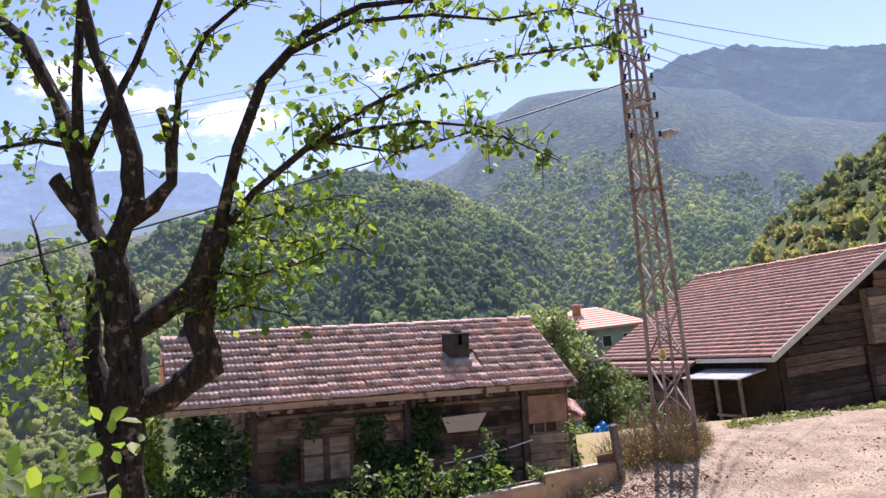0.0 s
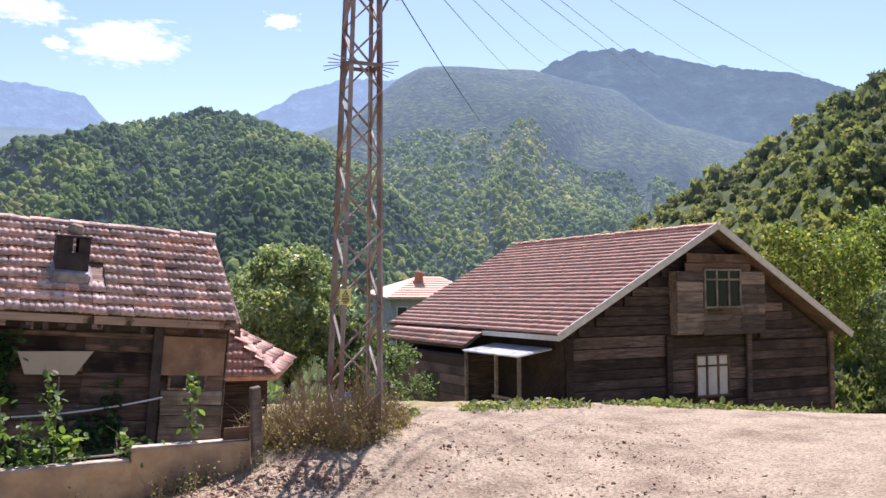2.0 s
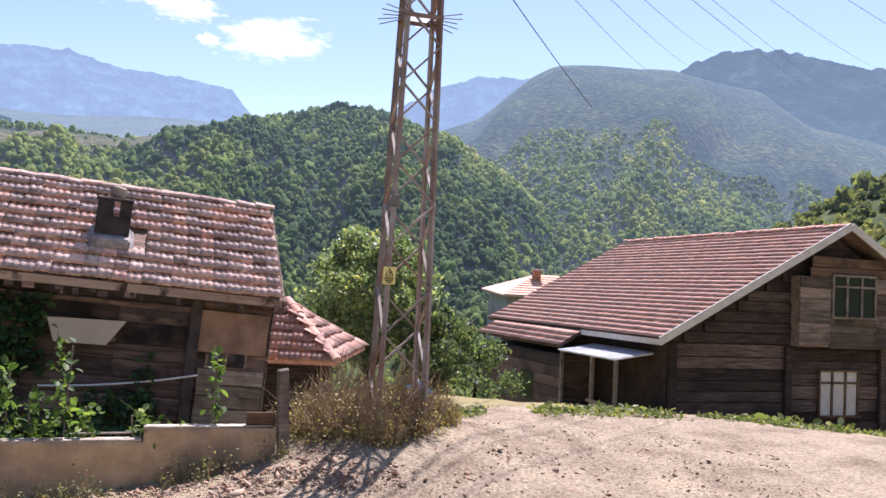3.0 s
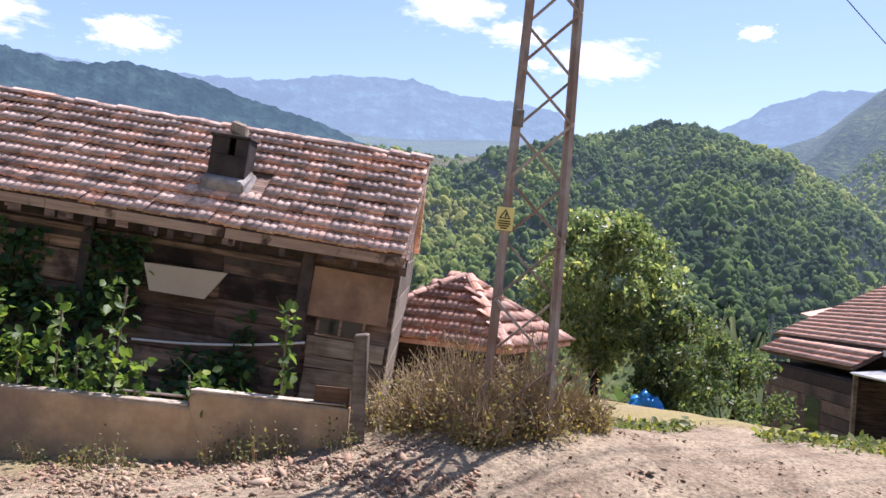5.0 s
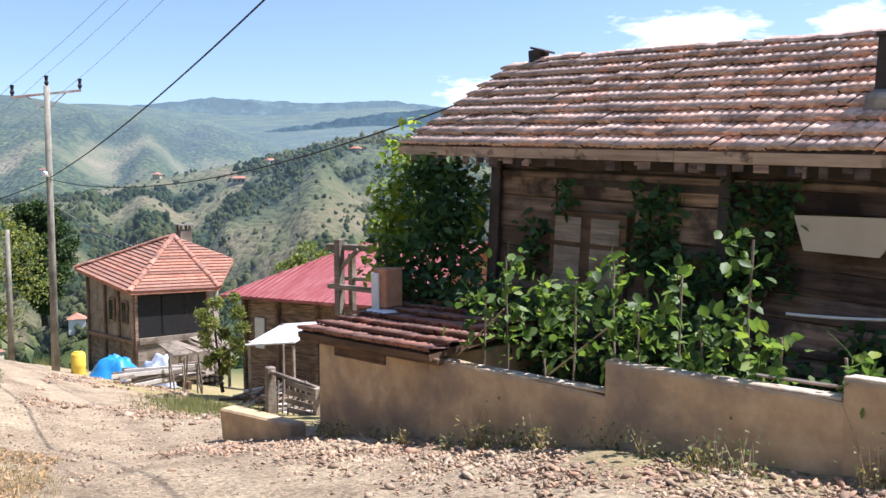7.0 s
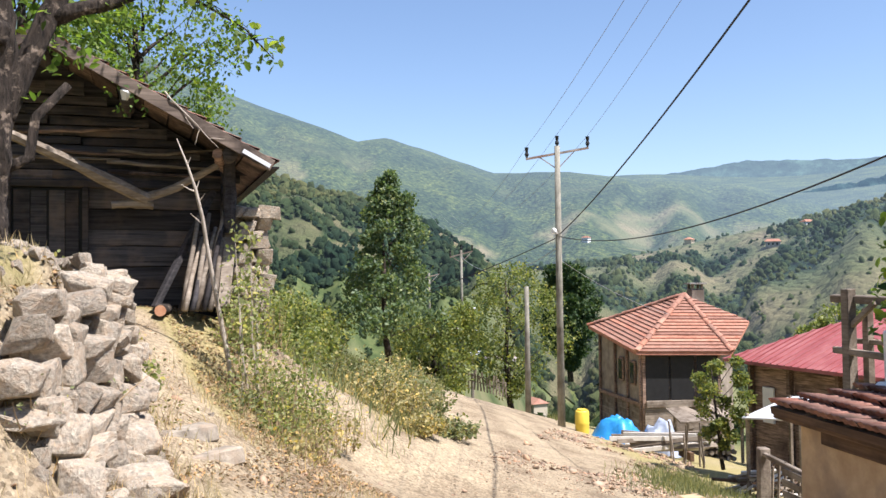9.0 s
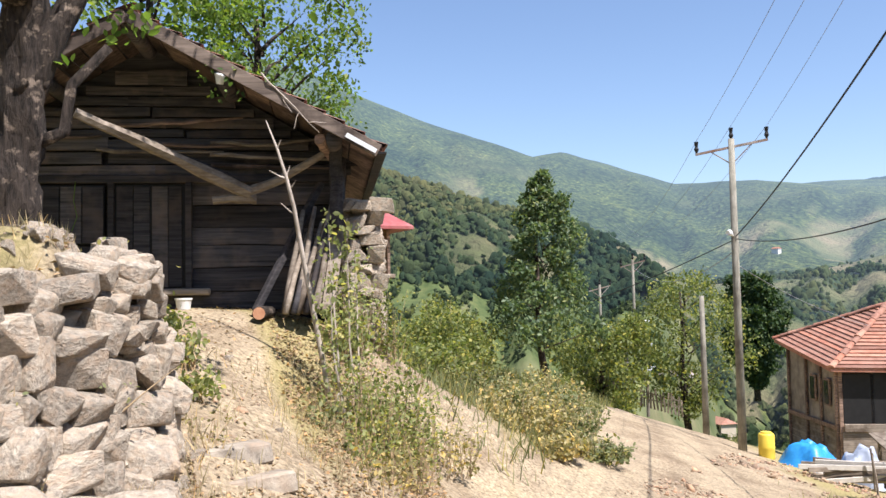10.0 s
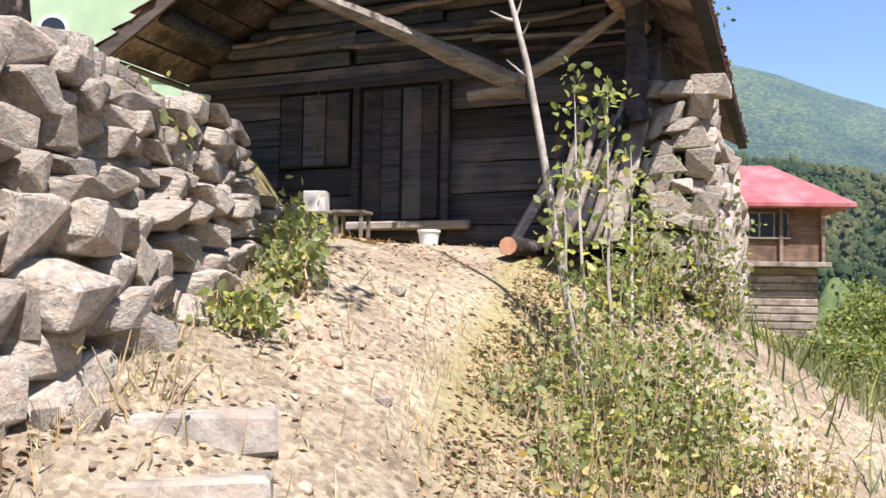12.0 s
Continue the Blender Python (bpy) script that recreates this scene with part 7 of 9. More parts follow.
# leafy shoots low on the trunk
for c_, s_, n_ in (((-2.2, 9.0, -0.1), (0.5, 0.4, 0.35), 170), ((-1.5, 8.8, 0.1), (0.6, 0.4, 0.3), 150), ((-3.6, 8.7, 0.1), (0.4, 0.3, 0.3), 40), ((-4.5, 8.95, -0.6), (1.0, 0.4, 0.7), 240), ((-0.6, 8.9, 1.9), (1.0, 0.5, 0.5), 160), ((-4.9, 10.9, 0.1), (0.7, 0.7, 0.5), 120), ((-5.05, 11.4, -1.0), (0.2, 0.3, 0.25), 26), ((-4.6, 9.6, 3.4), (1.2, 1.2, 0.8), 400), ((-6.0, 9.3, 3.6), (1.4, 1.4, 0.9), 400)):
    leaf_at.extend(Vector(p) for p in ball_points(tl, n_, c_, s_, 0.1))
mesh_ob("foliage", leaf_mesh("foliage", leaf_at, 0.115, tl, 0.8), M_LEAF_TREE, mt)
# crown behind the barn
tree("barn_tree", (-12.5, 5.2, -5.2), 7.9, 2.7, M_LEAF_TREE, "tall leafy tree behind the barn roof", 18, 230, 46, 0.105, 0.2, low=0.4)
tree("barn_tree", (-12.2, 2.2, -4.2), 8.8, 3.0, M_LEAF_TREE, "tall leafy tree behind the barn roof", 19, 150, 30, 0.16, 0.2, low=0.4)
for i, (x, y, h) in enumerate(((-2.0, 4.4, 1.25), (-2.7, 5.2, 1.3), (-1.6, 3.6, 1.0), (-3.4, 6.2, 1.1))):
    bush("bank_shrub", (x, y, z_at(x, y)), (0.6, 0.6, h * 0.78), M_LEAF_TREE, "leafy shrub on the bank above the bend", "bush", 70, 9, 0.1, 700 + i, 8)

# ---- houses down the street ----
HH = frame_of((-38.5, 15.7, -7.4), (-0.31, 0.95, 0))  # front eave runs along x
hip = thing("hip_roof_house", HH, "two-storey mud and timber house with a red tile hip roof", "house")
apex = (3.6, 3.0, 2.65)
ev = [(0, 0, 0), (4.84, 0, -0.1), (6.46, 1.59, 1.31), (-0.45, 7.0, 0.9)]
bm = bmesh.new()
foot = [(0.45, 0.5), (4.4, 0.5), (5.7, 2.0), (0.05, 6.4)]
wl_ = [bm.verts.new((x, y, -5.4)) for x, y in foot]
wh_ = [bm.verts.new((x, y, z)) for (x, y), z in zip(foot, (-0.05, -0.12, 0.95, 0.75))]
for i in range(4):
    j = (i + 1) % 4
    bm.faces.new((wl_[i], wl_[j], wh_[j], wh_[i]))
bm.faces.new(wh_)
part("wall", bm, M_MUD, hip, "grey mud plaster between posts")
bm = bmesh.new()
e_ = [bm.verts.new(p) for p in ev]
l_ = [bm.verts.new((p[0], p[1], p[2] - 0.14)) for p in ev]
a_ = bm.verts.new(apex)
for i in range(4):
    j = (i + 1) % 4
    bm.faces.new((e_[i], e_[j], a_))
    bm.faces.new((e_[j], e_[i], l_[i], l_[j]))
bm.faces.new(l_[::-1])
hroof = part("roof", bm, M_TILE_HIP, hip, "red clay tile hip roof")
# tile courses of the two slopes that show; the front one is cut off aslant at its far end
for i, j, far in ((0, 1, ev[2]), (3, 0, None)):
    a, b, t = Vector(ev[i]), Vector(ev[j]), Vector(apex)
    nrm = (b - a).cross(t - a).normalized()
    ux = (b - a).normalized()
    vy = nrm.cross(ux)
    flat = lambda p: ((p - a).dot(ux), (p - a).dot(vy))
    (ub, _), (ut, vt) = flat(b), flat(t)
    end = [(0, ub), (vt, ut)] if far is None else [(0, ub), flat(Vector(far))[::-1], (vt, ut)]
    for k in range(18):
        v0, v1 = vt * k / 18, vt * (k + 1) / 18
        e0, e1 = (float(np.interp(v, [p[0] for p in end], [p[1] for p in end])) for v in (v0, v1))
        l0, l1 = ut * v0 / vt, ut * v1 / vt
        cells = max(1, int((e0 - l0) / 0.6))
        bm = bmesh.new()
        rows = []
        for q in range(cells + 1):
            w = q / cells
            lo, hi = a + ux * (l0 + (e0 - l0) * w) + vy * v0, a + ux * (l1 + (e1 - l1) * w) + vy * v1
            lift = 0.07 + 0.015 * noise.noise(Vector((q * 0.9, k * 1.7, i)))
            rows.append([bm.verts.new(p) for p in (lo, lo + nrm * lift, hi + nrm * 0.015)])
        for u_, w_ in zip(rows, rows[1:]):
            bm.faces.new((u_[0], w_[0], w_[1], u_[1]))
            bm.faces.new((u_[1], w_[1], w_[2], u_[2]))
        part("tile_course", bm, M_TILE_HIP, hroof)
for c in ev[:2] + [ev[3]]:
    ridge_tiles(hroof, (c[0], c[1], c[2] + 0.05), (apex[0], apex[1], apex[2] + 0.05), M_TILE_HIP, 0.16, 0.45, 9)
for x in (0.5, 1.8, 3.1, 4.3):
    part("post", box((x - 0.08, 0.38, -5.2), (x + 0.08, 0.49, -0.12), bevel=0.01), M_WOOD_DARK, hip)
SIDE_H = frame_of((0.42, 0.55, 0), (-0.067, 1, 0))
for y in (0.0, 1.7, 3.4, 5.7):
    part("post", box((y - 0.08, 0.02, -5.2), (y + 0.08, 0.12, -0.05 + 0.13 * y), SIDE_H, 0.01), M_WOOD_DARK, hip)
part("side_beam", box((0.0, 0.02, -2.7), (5.8, 0.14, -2.5), SIDE_H, 0.01), M_WOOD_DARK, hip)
boards(hip, 0.1, 5.8, -5.3, -2.75, 0.06, 8, M_WOOD_GREY, 230, depth=0.05)
for o in [c for c in hip.children if c.name.startswith("plank")]:
    o.matrix_basis = SIDE_H @ pose(0, 0.06, 0) @ Matrix.Diagonal((1, -1, 1, 1))
# Flat black sheet on the wall: painted shade, no recess behind it.
part("loggia", box((0.6, 0.38, -2.4), (4.25, 0.46, -0.25)), M_BLACK, hip, "flat black sheet painted as the shade of an open porch")
part("rail", box((0.55, 0.2, -2.75), (4.3, 0.34, -2.4), bevel=0.02, wobble=0.02), M_WOOD_GREY, hip)
boards(hip, 0.5, 4.3, -4.0, -2.75, 0.3, 3, M_WOOD_GREY, 231, depth=0.05, name="front_plank")
for y, z in ((0.6, -1.75), (2.2, -1.7)):
    wv = part("window", box((y, 0.03, z), (y + 0.6, 0.12, z + 1.2), SIDE_H, 0.01), M_WOOD_DARK, hip)
    part("pane", box((y + 0.07, 0.12, z + 0.08), (y + 0.53, 0.14, z + 1.1), SIDE_H), M_GLASS, wv)
pc = part("chimney", box((4.3, 3.7, 0.8), (5.0, 4.4, 2.95), bevel=0.03), M_MUD, hip, "mud brick chimney with a plate cap")
for x, y in ((4.4, 3.8), (4.9, 3.8), (4.4, 4.3), (4.9, 4.3)):
    part("cap_leg", box((x - 0.06, y - 0.06, 2.95), (x + 0.06, y + 0.06, 3.2)), M_MUD, pc)
part("cap", box((4.2, 3.6, 3.2), (5.1, 4.5, 3.28)), M_CEMENT, pc)
# planks and firewood roof against the front
lean = thing("firewood_shelter", HH @ pose(1.6, -2.2, -5.0), "rough shelter of old planks with stacked firewood", "shelter")
for x in (0.0, 2.6):
    for y in (0, 1.6):
        part("post", box((x, y, 0), (x + 0.12, y + 0.12, 2.0 + 0.2 * y / 1.6), bevel=0.01), M_WOOD_GREY, lean)
for i in range(6):
    part("roof_plank", box((-0.4 + i * 0.55, -0.3, 2.05), (0.1 + i * 0.55, 2.1, 2.1), pose(0, 0, 0, 7, rng.normal(0, 2), rng.normal(0, 5))), M_WOOD_GREY, lean)
for i in range(26):
    part("firewood", tube([(0.2 + (i % 9) * 0.27, 0.25, 0.15 + i // 9 * 0.3), (0.2 + (i % 9) * 0.27, 1.5, 0.15 + i // 9 * 0.3)], 0.11, 7, 0.1), M_WOOD_GREY, lean)


def tarp(m, size, high, mat, label, seed):
    r = np.random.default_rng(seed)
    n = 15
    bm = bmesh.new()
    g = [[bm.verts.new(((i / n - 0.5) * size[0] + r.normal(0, 0.03), (j / n - 0.5) * size[1] + r.normal(0, 0.03), max(0.0, high * (1 - (2 * abs(i / n - 0.5)) ** 2.5) * (1 - (2 * abs(j / n - 0.5)) ** 2.5) * (0.8 + 0.5 * noise.noise(Vector((i * 0.35, j * 0.35, seed))))))) for j in range(n + 1)] for i in range(n + 1)]
    for i in range(n):
        for j in range(n):
            bm.faces.new((g[i][j], g[i + 1][j], g[i + 1][j + 1], g[i][j + 1]))
    ob = place(finish("tarpaulin", bm, mat, smooth=True), m)
    return tagged(ob, label, "tarpaulin")


tarp(pose(-31.9, 14.9, z_at(-31.9, 14.9), 0, 0, 70), (2.2, 1.8), 1.15, M_TARP, "bright blue tarpaulin over a heap by the road", 1)
tarp(pose(-31.4, 16.6, z_at(-31.4, 16.6), 0, 0, 60), (2.0, 1.6), 1.4, M_GREYTARP, "crumpled grey-blue tarpaulin over stacked wood", 2)
drum = thing("drum", pose(-32.2, 13.45, z_at(-32.2, 13.45)), "upright yellow plastic drum by the road", "drum")
part("body", tube([(0, 0, -0.1), (0, 0, 0.05), (0, 0, 0.35), (0, 0, 0.4), (0, 0, 0.45), (0, 0, 0.85), (0, 0, 0.92)], [0.27, 0.29, 0.29, 0.305, 0.29, 0.29, 0.25], 16), M_YELLOW, drum, "", True)
part("lid", tube([(0, 0, 0.92), (0, 0, 0.97)], 0.2, 14), M_YELLOW, drum)

# red metal roof house
RH = frame_of((-25.0, 18.5, -6.45), (0.86, 0.5, 0))
rh = thing("red_roof_house", RH, "low timber house with a crimson ribbed metal roof", "house")
part("wall", box((0.5, 0.6, -3.6), (8.2, 6.0, -0.1)), M_WOOD_DARK, rh)
bm = bmesh.new()
c = [bm.verts.new(p) for p in ((-0.1, 0, 0), (8.9, 0, 0.05), (8.9, 4.2, 1.9), (3.2, 4.2, 1.8), (-0.1, 7.5, 0), (8.9, 7.5, 0), (-0.1, 0, -0.1), (8.9, 0, -0.05))]
for q in ((0, 1, 2, 3), (0, 3, 4), (3, 2, 5, 4), (0, 6, 7, 1)):
    bm.faces.new([c[i] for i in q])
rr_ = part("roof", bm, M_REDMETAL, rh, "crimson ribbed sheet roof")
for i in range(30):
    x = 0.15 + i * 0.3
    top = Vector((x, 4.2, 1.8)) if x > 3.2 else Vector((x, 4.2 * x / 3.2, 1.8 * x / 3.2))
    part("rib", beam((x, 0.0, 0.03), top + Vector((0, 0, 0.03)), 0.05, 0.03), M_REDMETAL, rr_)
for x in (0.6, 2.4, 4.4, 6.5):
    part("post", box((x, 0.42, -3.5), (x + 0.14, 0.58, -0.1), bevel=0.01), M_WOOD_DARK, rh)
part("window", box((1.2, 0.5, -1.9), (1.7, 0.58, -0.8), bevel=0.01), M_WHITE, rh, "small white window frame")
boards(rh, 2.6, 8.1, -3.4, -0.2, 0.58, 8, M_WOOD_DARK, 131, gap=0.03)
ln = thing("lean_to", pose(-17.4, 19.35, -6.95, 0, 0, 35) @ Matrix.Diagonal((0.62, 0.8, 1, 1)), "white sheet lean-to roof on thin wooden posts", "shelter")
part("sheet", box((-1.5, -1.0, 0.0), (1.6, 1.0, 0.04), pose(0, 0, 0, 12, -4, 0), 0.006), M_SHEET, ln, "white painted sheet")
for x, y in ((-1.35, -0.85), (1.4, -0.85), (-1.35, 0.85), (1.4, 0.85)):
    part("post", box((x - 0.05, y - 0.05, -2.2), (x + 0.05, y + 0.05, 0.0 + y * 0.2), bevel=0.006), M_WOOD_GREY, ln)
# pergola of old beams beside the creeper
pg = thing("pergola", pose(-9.75, 18.9, 0, 0, 0, 22), "rickety pergola of weathered beams beside the shed", "pergola")
part("post", box((-0.08, -0.08, -8.0), (0.08, 0.08, -4.0), pose(0, 0, 0, 0, 0.0, 5), 0.012, 0.01), M_WOOD_GREY, pg)
part("post", box((-0.05, 0.25, -8.0), (0.08, 0.37, -4.3), bevel=0.012), M_WOOD_GREY, pg)
part("beam", beam((-0.4, 0, -4.15), (1.9, 0.5, -4.2), 0.13, 0.12, 5, 0.015), M_WOOD_GREY, pg)
part("beam", beam((-0.3, -0.05, -4.95), (1.7, 0.1, -5.0), 0.1, 0.1, 0, 0.012), M_WOOD_GREY, pg)
part("beam", beam((-0.3, 0.3, -4.82), (1.6, 0.4, -4.8), 0.08, 0.08, 0, 0.012), M_WOOD_GREY, pg)
part("brace", beam((0, 0, -4.6), (0.5, 0.1, -4.2), 0.08, 0.08, 0, 0.01), M_WOOD_GREY, pg)
# small yard gate and fence
fg = thing("yard_fence", pose(-12.8, 18.0, z_at(-12.8, 18.0), 0, 0, 15), "patched yard fence of old posts and laths", "fence")
part("post", box((-0.1, -0.1, -0.3), (0.1, 0.1, 1.12), bevel=0.015, wobble=0.015), M_WOOD_GREY, fg)
part("post", box((2.2, -0.08, -0.3), (2.36, 0.08, 1.0), bevel=0.015, wobble=0.015), M_WOOD_GREY, fg)
part("top_rail", beam((-0.1, 0, 1.02), (2.5, 0.1, 0.95), 0.09, 0.08, 0, 0.01), M_WOOD_GREY, fg)
for i in range(5):
    part("lath", beam((0.9, -0.02, 0.1 + i * 0.2), (2.2, 0.02, 0.22 + i * 0.17), 0.03, 0.12, 0, 0.004), M_WOOD_GREY, fg)
for i in range(7):
    part("stick", beam((0.3 + i * 0.27, 0.02, -0.1), (0.34 + i * 0.27, 0.05, 0.85 + 0.1 * (i % 3)), 0.035), M_WOOD_GREY, fg)
kb = thing("kerb", WALL @ pose(9.85, 0.35, -1.5), "low tan concrete kerb block at the yard entrance", "kerb")
part("block", box((0, -0.18, -0.6), (2.2, 0.1, -0.06), pose(0, 0, 0, 0, 3, 0), 0.03, 0.02), M_CONCRETE, kb)

# ---- poles and wires ----
def pole(base, top, radius, label, arm=None):
    ob = thing("utility_pole", pose(*base), label, "utility pole")
    h = top - base[2]
    part("pole", tube([(0, 0, -0.5), (0, 0, h * 0.5), (0, 0, h)], [radius, radius * 0.85, radius * 0.7], 10), M_POLE, ob, "", True)
    if arm:
        d = Vector(arm)
        n = d.normalized()
        part("crossarm", beam(-d + Vector((0, 0, h - 0.55)), d + Vector((0, 0, h - 0.1)), 0.09, 0.09), M_STEEL, ob)
        for s in (-1, 1):
            part("brace", beam((0, 0, h - 1.0), n * s * 0.75 + Vector((0, 0, h - 0.36 + 0.13 * s)), 0.04), M_STEEL, ob)
        for q in (-1, 0, 1):
            z = h - 0.28 + 0.22 * q if q else h - 0.02
            part("insulator", tube([d * q * 0.97 + Vector((0, 0, z)), d * q * 0.97 + Vector((0, 0, z + 0.15)), d * q * 0.97 + Vector((0, 0, z + 0.25)), d * q * 0.97 + Vector((0, 0, z + 0.45))], [0.03, 0.1, 0.06, 0.09], 8), M_BLACK, ob)
    return ob


PB = z_at(-32.8, 12.55)
ARM = Vector((-0.2, 1.0, 0)).normalized() * 1.35
P1 = pole((-32.8, 12.55, PB), 1.9, 0.17, "tall wooden power pole with a steel crossarm", ARM)
part("street_lamp", tube([(0.1, -0.05, 8.2), (0.35, -0.15, 8.32), (0.5, -0.2, 8.3)], [0.03, 0.12, 0.09], 8), M_WHITE, P1, "small white lamp")
pole((-40.5, 10.2, z_at(-40.5, 10.2)), -4.2, 0.16, "short wooden pole by the road")
pole((-62, 2.5, -9.5), -1.5, 0.13, "distant utility pole on the slope", Vector((-0.3, 0.95, 0)) * 0.9)
pole((-70, -2.0, -9), -3.2, 0.13, "distant utility pole on the slope", Vector((-0.3, 0.95, 0)) * 0.9)


def wire(a, b, sag, radius, mat, label):
    return tagged(finish("cable", tube(hanging(a, b, sag, 28), radius, 5), mat), label, "cable", kind="structure")


wire((-32.75, 12.6, -1.9), TOWER @ Vector((-0.2, -0.2, 9.5)), 0.8, 0.022, M_WIRE, "thick black power cable across the road")
wire((-32.75, 12.6, -2.0), (-6.2, 21.0, -1.3), 0.9, 0.018, M_WIRE, "black service cable to the timber house")
wire((-32.75, 12.6, -2.0), (-46, -6, -6.5), 0.7, 0.02, M_WIRE, "black cable along the slope")
wire((-32.75, 12.6, -2.4), (-62, 2.5, -2.0), 1.2, 0.014, M_WIRE_GREY, "thin grey cable down the valley")
wire((-32.75, 12.6, -3.0), (-43, 18.5, -6.0), 0.4, 0.012, M_WIRE_GREY, "thin grey cable to the hip roof house")
for q in (-1, 0, 1):
    p = Vector((-32.8, 12.55, 2.1 + 0.22 * q + (0.3 if q == 0 else 0))) + ARM * q * 0.97
    wire(p, TOWER @ Vector((-0.2 + 0.15 * q, 0.3 * q, 11.0 + 0.4 * q)), 0.6, 0.007, M_WIRE_GREY, "thin grey overhead line")
    wire(p, (-120, -12 + q * 1.5, 6), 3.0, 0.008, M_WIRE_GREY, "thin grey overhead line")
wire(TOWER @ Vector((0.25, 0.2, 8.9)), (11.7, 46.5, 4.4), 0.1, 0.014, M_WIRE, "black service cable from the pylon down the valley")
for i, (x, y, z) in enumerate(((52, 223, 42), (61, 222, 44), (66, 222, 48), (93, 219, 38), (96, 219, 39), (105, 218, 45), (132, 215, 42))):
    wire(TOWER @ Vector((0.3, -0.2 + 0.06 * i, 9.2 + 0.35 * i)), (x, y, z), 1.0, 0.014, M_WIRE_GREY, "thin grey overhead line from the pylon")

# ---- green building above ----
GN = frame_of((-20.5, -13.0, -3.0), (0.93, -0.36, 0))
gn = thing("green_building", GN, "pale green rendered building with white arched windows", "building")
part("wall", box((0, -8, 0), (14, 0, 14)), M_GREENWALL, gn)
for fl, z in enumerate((3.0, 6.25, 9.45)):
    for x in (3.67, 7.54, 11.4):
        fw = part("window", box((x, 0.0, z), (x + 1.05, 0.08, z + 1.25), bevel=0.02), M_WHITE, gn, "white framed window")
        for k in (0, 1):
            part("pane", box((x + 0.1 + k * 0.45, 0.08, z + 0.1), (x + 0.5 + k * 0.45, 0.095, z + 1.12)), M_GLASS, fw)
        if fl < 2:
            bm = bmesh.new()
            pts = [(x + 0.525 + 0.525 * math.cos(q), 0.08, z + 1.25 + 0.525 * math.sin(q)) for q in np.linspace(0, math.pi, 11)]
            f1 = [bm.verts.new(p) for p in pts]
            f0 = [bm.verts.new((p[0], 0, p[2])) for p in pts]
            bm.faces.new(f1)
            for i in range(10):
                bm.faces.new((f0[i], f0[i + 1], f1[i + 1], f1[i]))
            part("arch", bm, M_WHITE, fw)
            bm = bmesh.new()
            bm.faces.new([bm.verts.new((x + 0.525 + 0.4 * math.cos(q), 0.095, z + 1.27 + 0.4 * math.sin(q))) for q in np.linspace(0, math.pi, 11)])
            part("fanlight", bm, M_GLASS, fw)
        part("sill", box((x - 0.12, 0, z - 0.12), (x + 1.17, 0.16, z), bevel=0.01), M_WHITE, fw)
gwl = thing("wall_yard", frame_of((-15.0, 0.5, -3.2), (0.88, -0.47, 0)), "rough grey rendered yard wall above the terrace", "wall", kind="structure")
part("wall", box((-3, -0.2, -2), (9, 0, 2.6), bevel=0.03, wobble=0.03), M_CEMENT, gwl)

# ---- wooden cabin behind the barn ----
CB = frame_of((-33.2, -8.6, -6.0), (-0.75, 0.66, 0))
cb = thing("cabin", CB, "two-storey log cabin with a red metal roof and balcony", "cabin")
part("lower", box((0, 0, -1), (5.2, 5, 3.0)), M_WOOD_GREY, cb)
for i in range(9):
    part("log", box((-0.05, -0.14, 0.05 + i * 0.33), (5.25, 0.05, 0.36 + i * 0.33), bevel=0.05), M_WOOD_GREY, cb)
part("upper", box((-0.2, -0.6, 3.2), (5.4, 5, 5.6)), M_WOOD_BROWN, cb, "reddish boarded upper floor")
part("floor_beam", box((-0.3, -0.8, 3.0), (5.6, 0.2, 3.2), bevel=0.02), M_WOOD_GREY, cb)
for x in (0.0, 1.7, 3.5, 5.2):
    part("post", box((x, -0.78, 3.2), (x + 0.14, -0.64, 5.7)), M_WOOD_DARK, cb)
framed_window(cb, 2.1, 3.9, 4.2, 5.3, -0.66, M_WOOD_GREY, 2, 0, "balcony window with three panes")
bm = bmesh.new()
c = [bm.verts.new(p) for p in ((-1.2, -1.4, 5.6), (6.4, -1.4, 5.6), (6.4, 6, 5.6), (-1.2, 6, 5.6), (1.2, 2.2, 7.7), (4.0, 2.2, 7.7), (-1.2, -1.4, 5.45), (6.4, -1.4, 5.45), (6.4, 6, 5.45), (-1.2, 6, 5.45))]
for q in ((0, 1, 5, 4), (1, 2, 5), (2, 3, 4, 5), (3, 0, 4), (0, 6, 7, 1), (1, 7, 8, 2), (2, 8, 9, 3), (3, 9, 6, 0), (6, 9, 8, 7)):
    bm.faces.new([c[i] for i in q])
part("roof", bm, M_REDMETAL, cb, "crimson metal hip roof")

# ---- trees and bushes ----
tree("walnut_tree", (3.4, 35.4, z_at(3.4, 35.4) - 0.1), 5.3, 2.5, M_LEAF_WALNUT, "pale green broadleaf tree below the yard", 201, 220, 80, 0.15, 0.13, low=0.2)
tree("walnut_tree", (6.8, 38.0, -10.2), 5.2, 2.1, M_LEAF_DARK2, "smaller dark green tree below the yard", 202, 130, 60, 0.14, 0.12, low=0.1)
tree("hedge_tree", (5.6, 34.6, z_at(5.6, 34.6) - 0.1), 3.0, 1.5, M_LEAF_DARK2, "dark green bushy tree below the yard", 214, 110, 60, 0.13, 0.08, low=0.08)
tree("walnut_tree", (28.5, 46.0, -8.0), 7.6, 4.2, M_LEAF_SUN, "bright green tree beyond the large house", 204, 220, 50, 0.22, 0.2, low=0.1)
tree("walnut_tree", (35, 50, -6.0), 7.0, 4.5, M_LEAF_SUN, "bright green tree beyond the large house", 205, 180, 50, 0.22, 0.2, low=0.1)
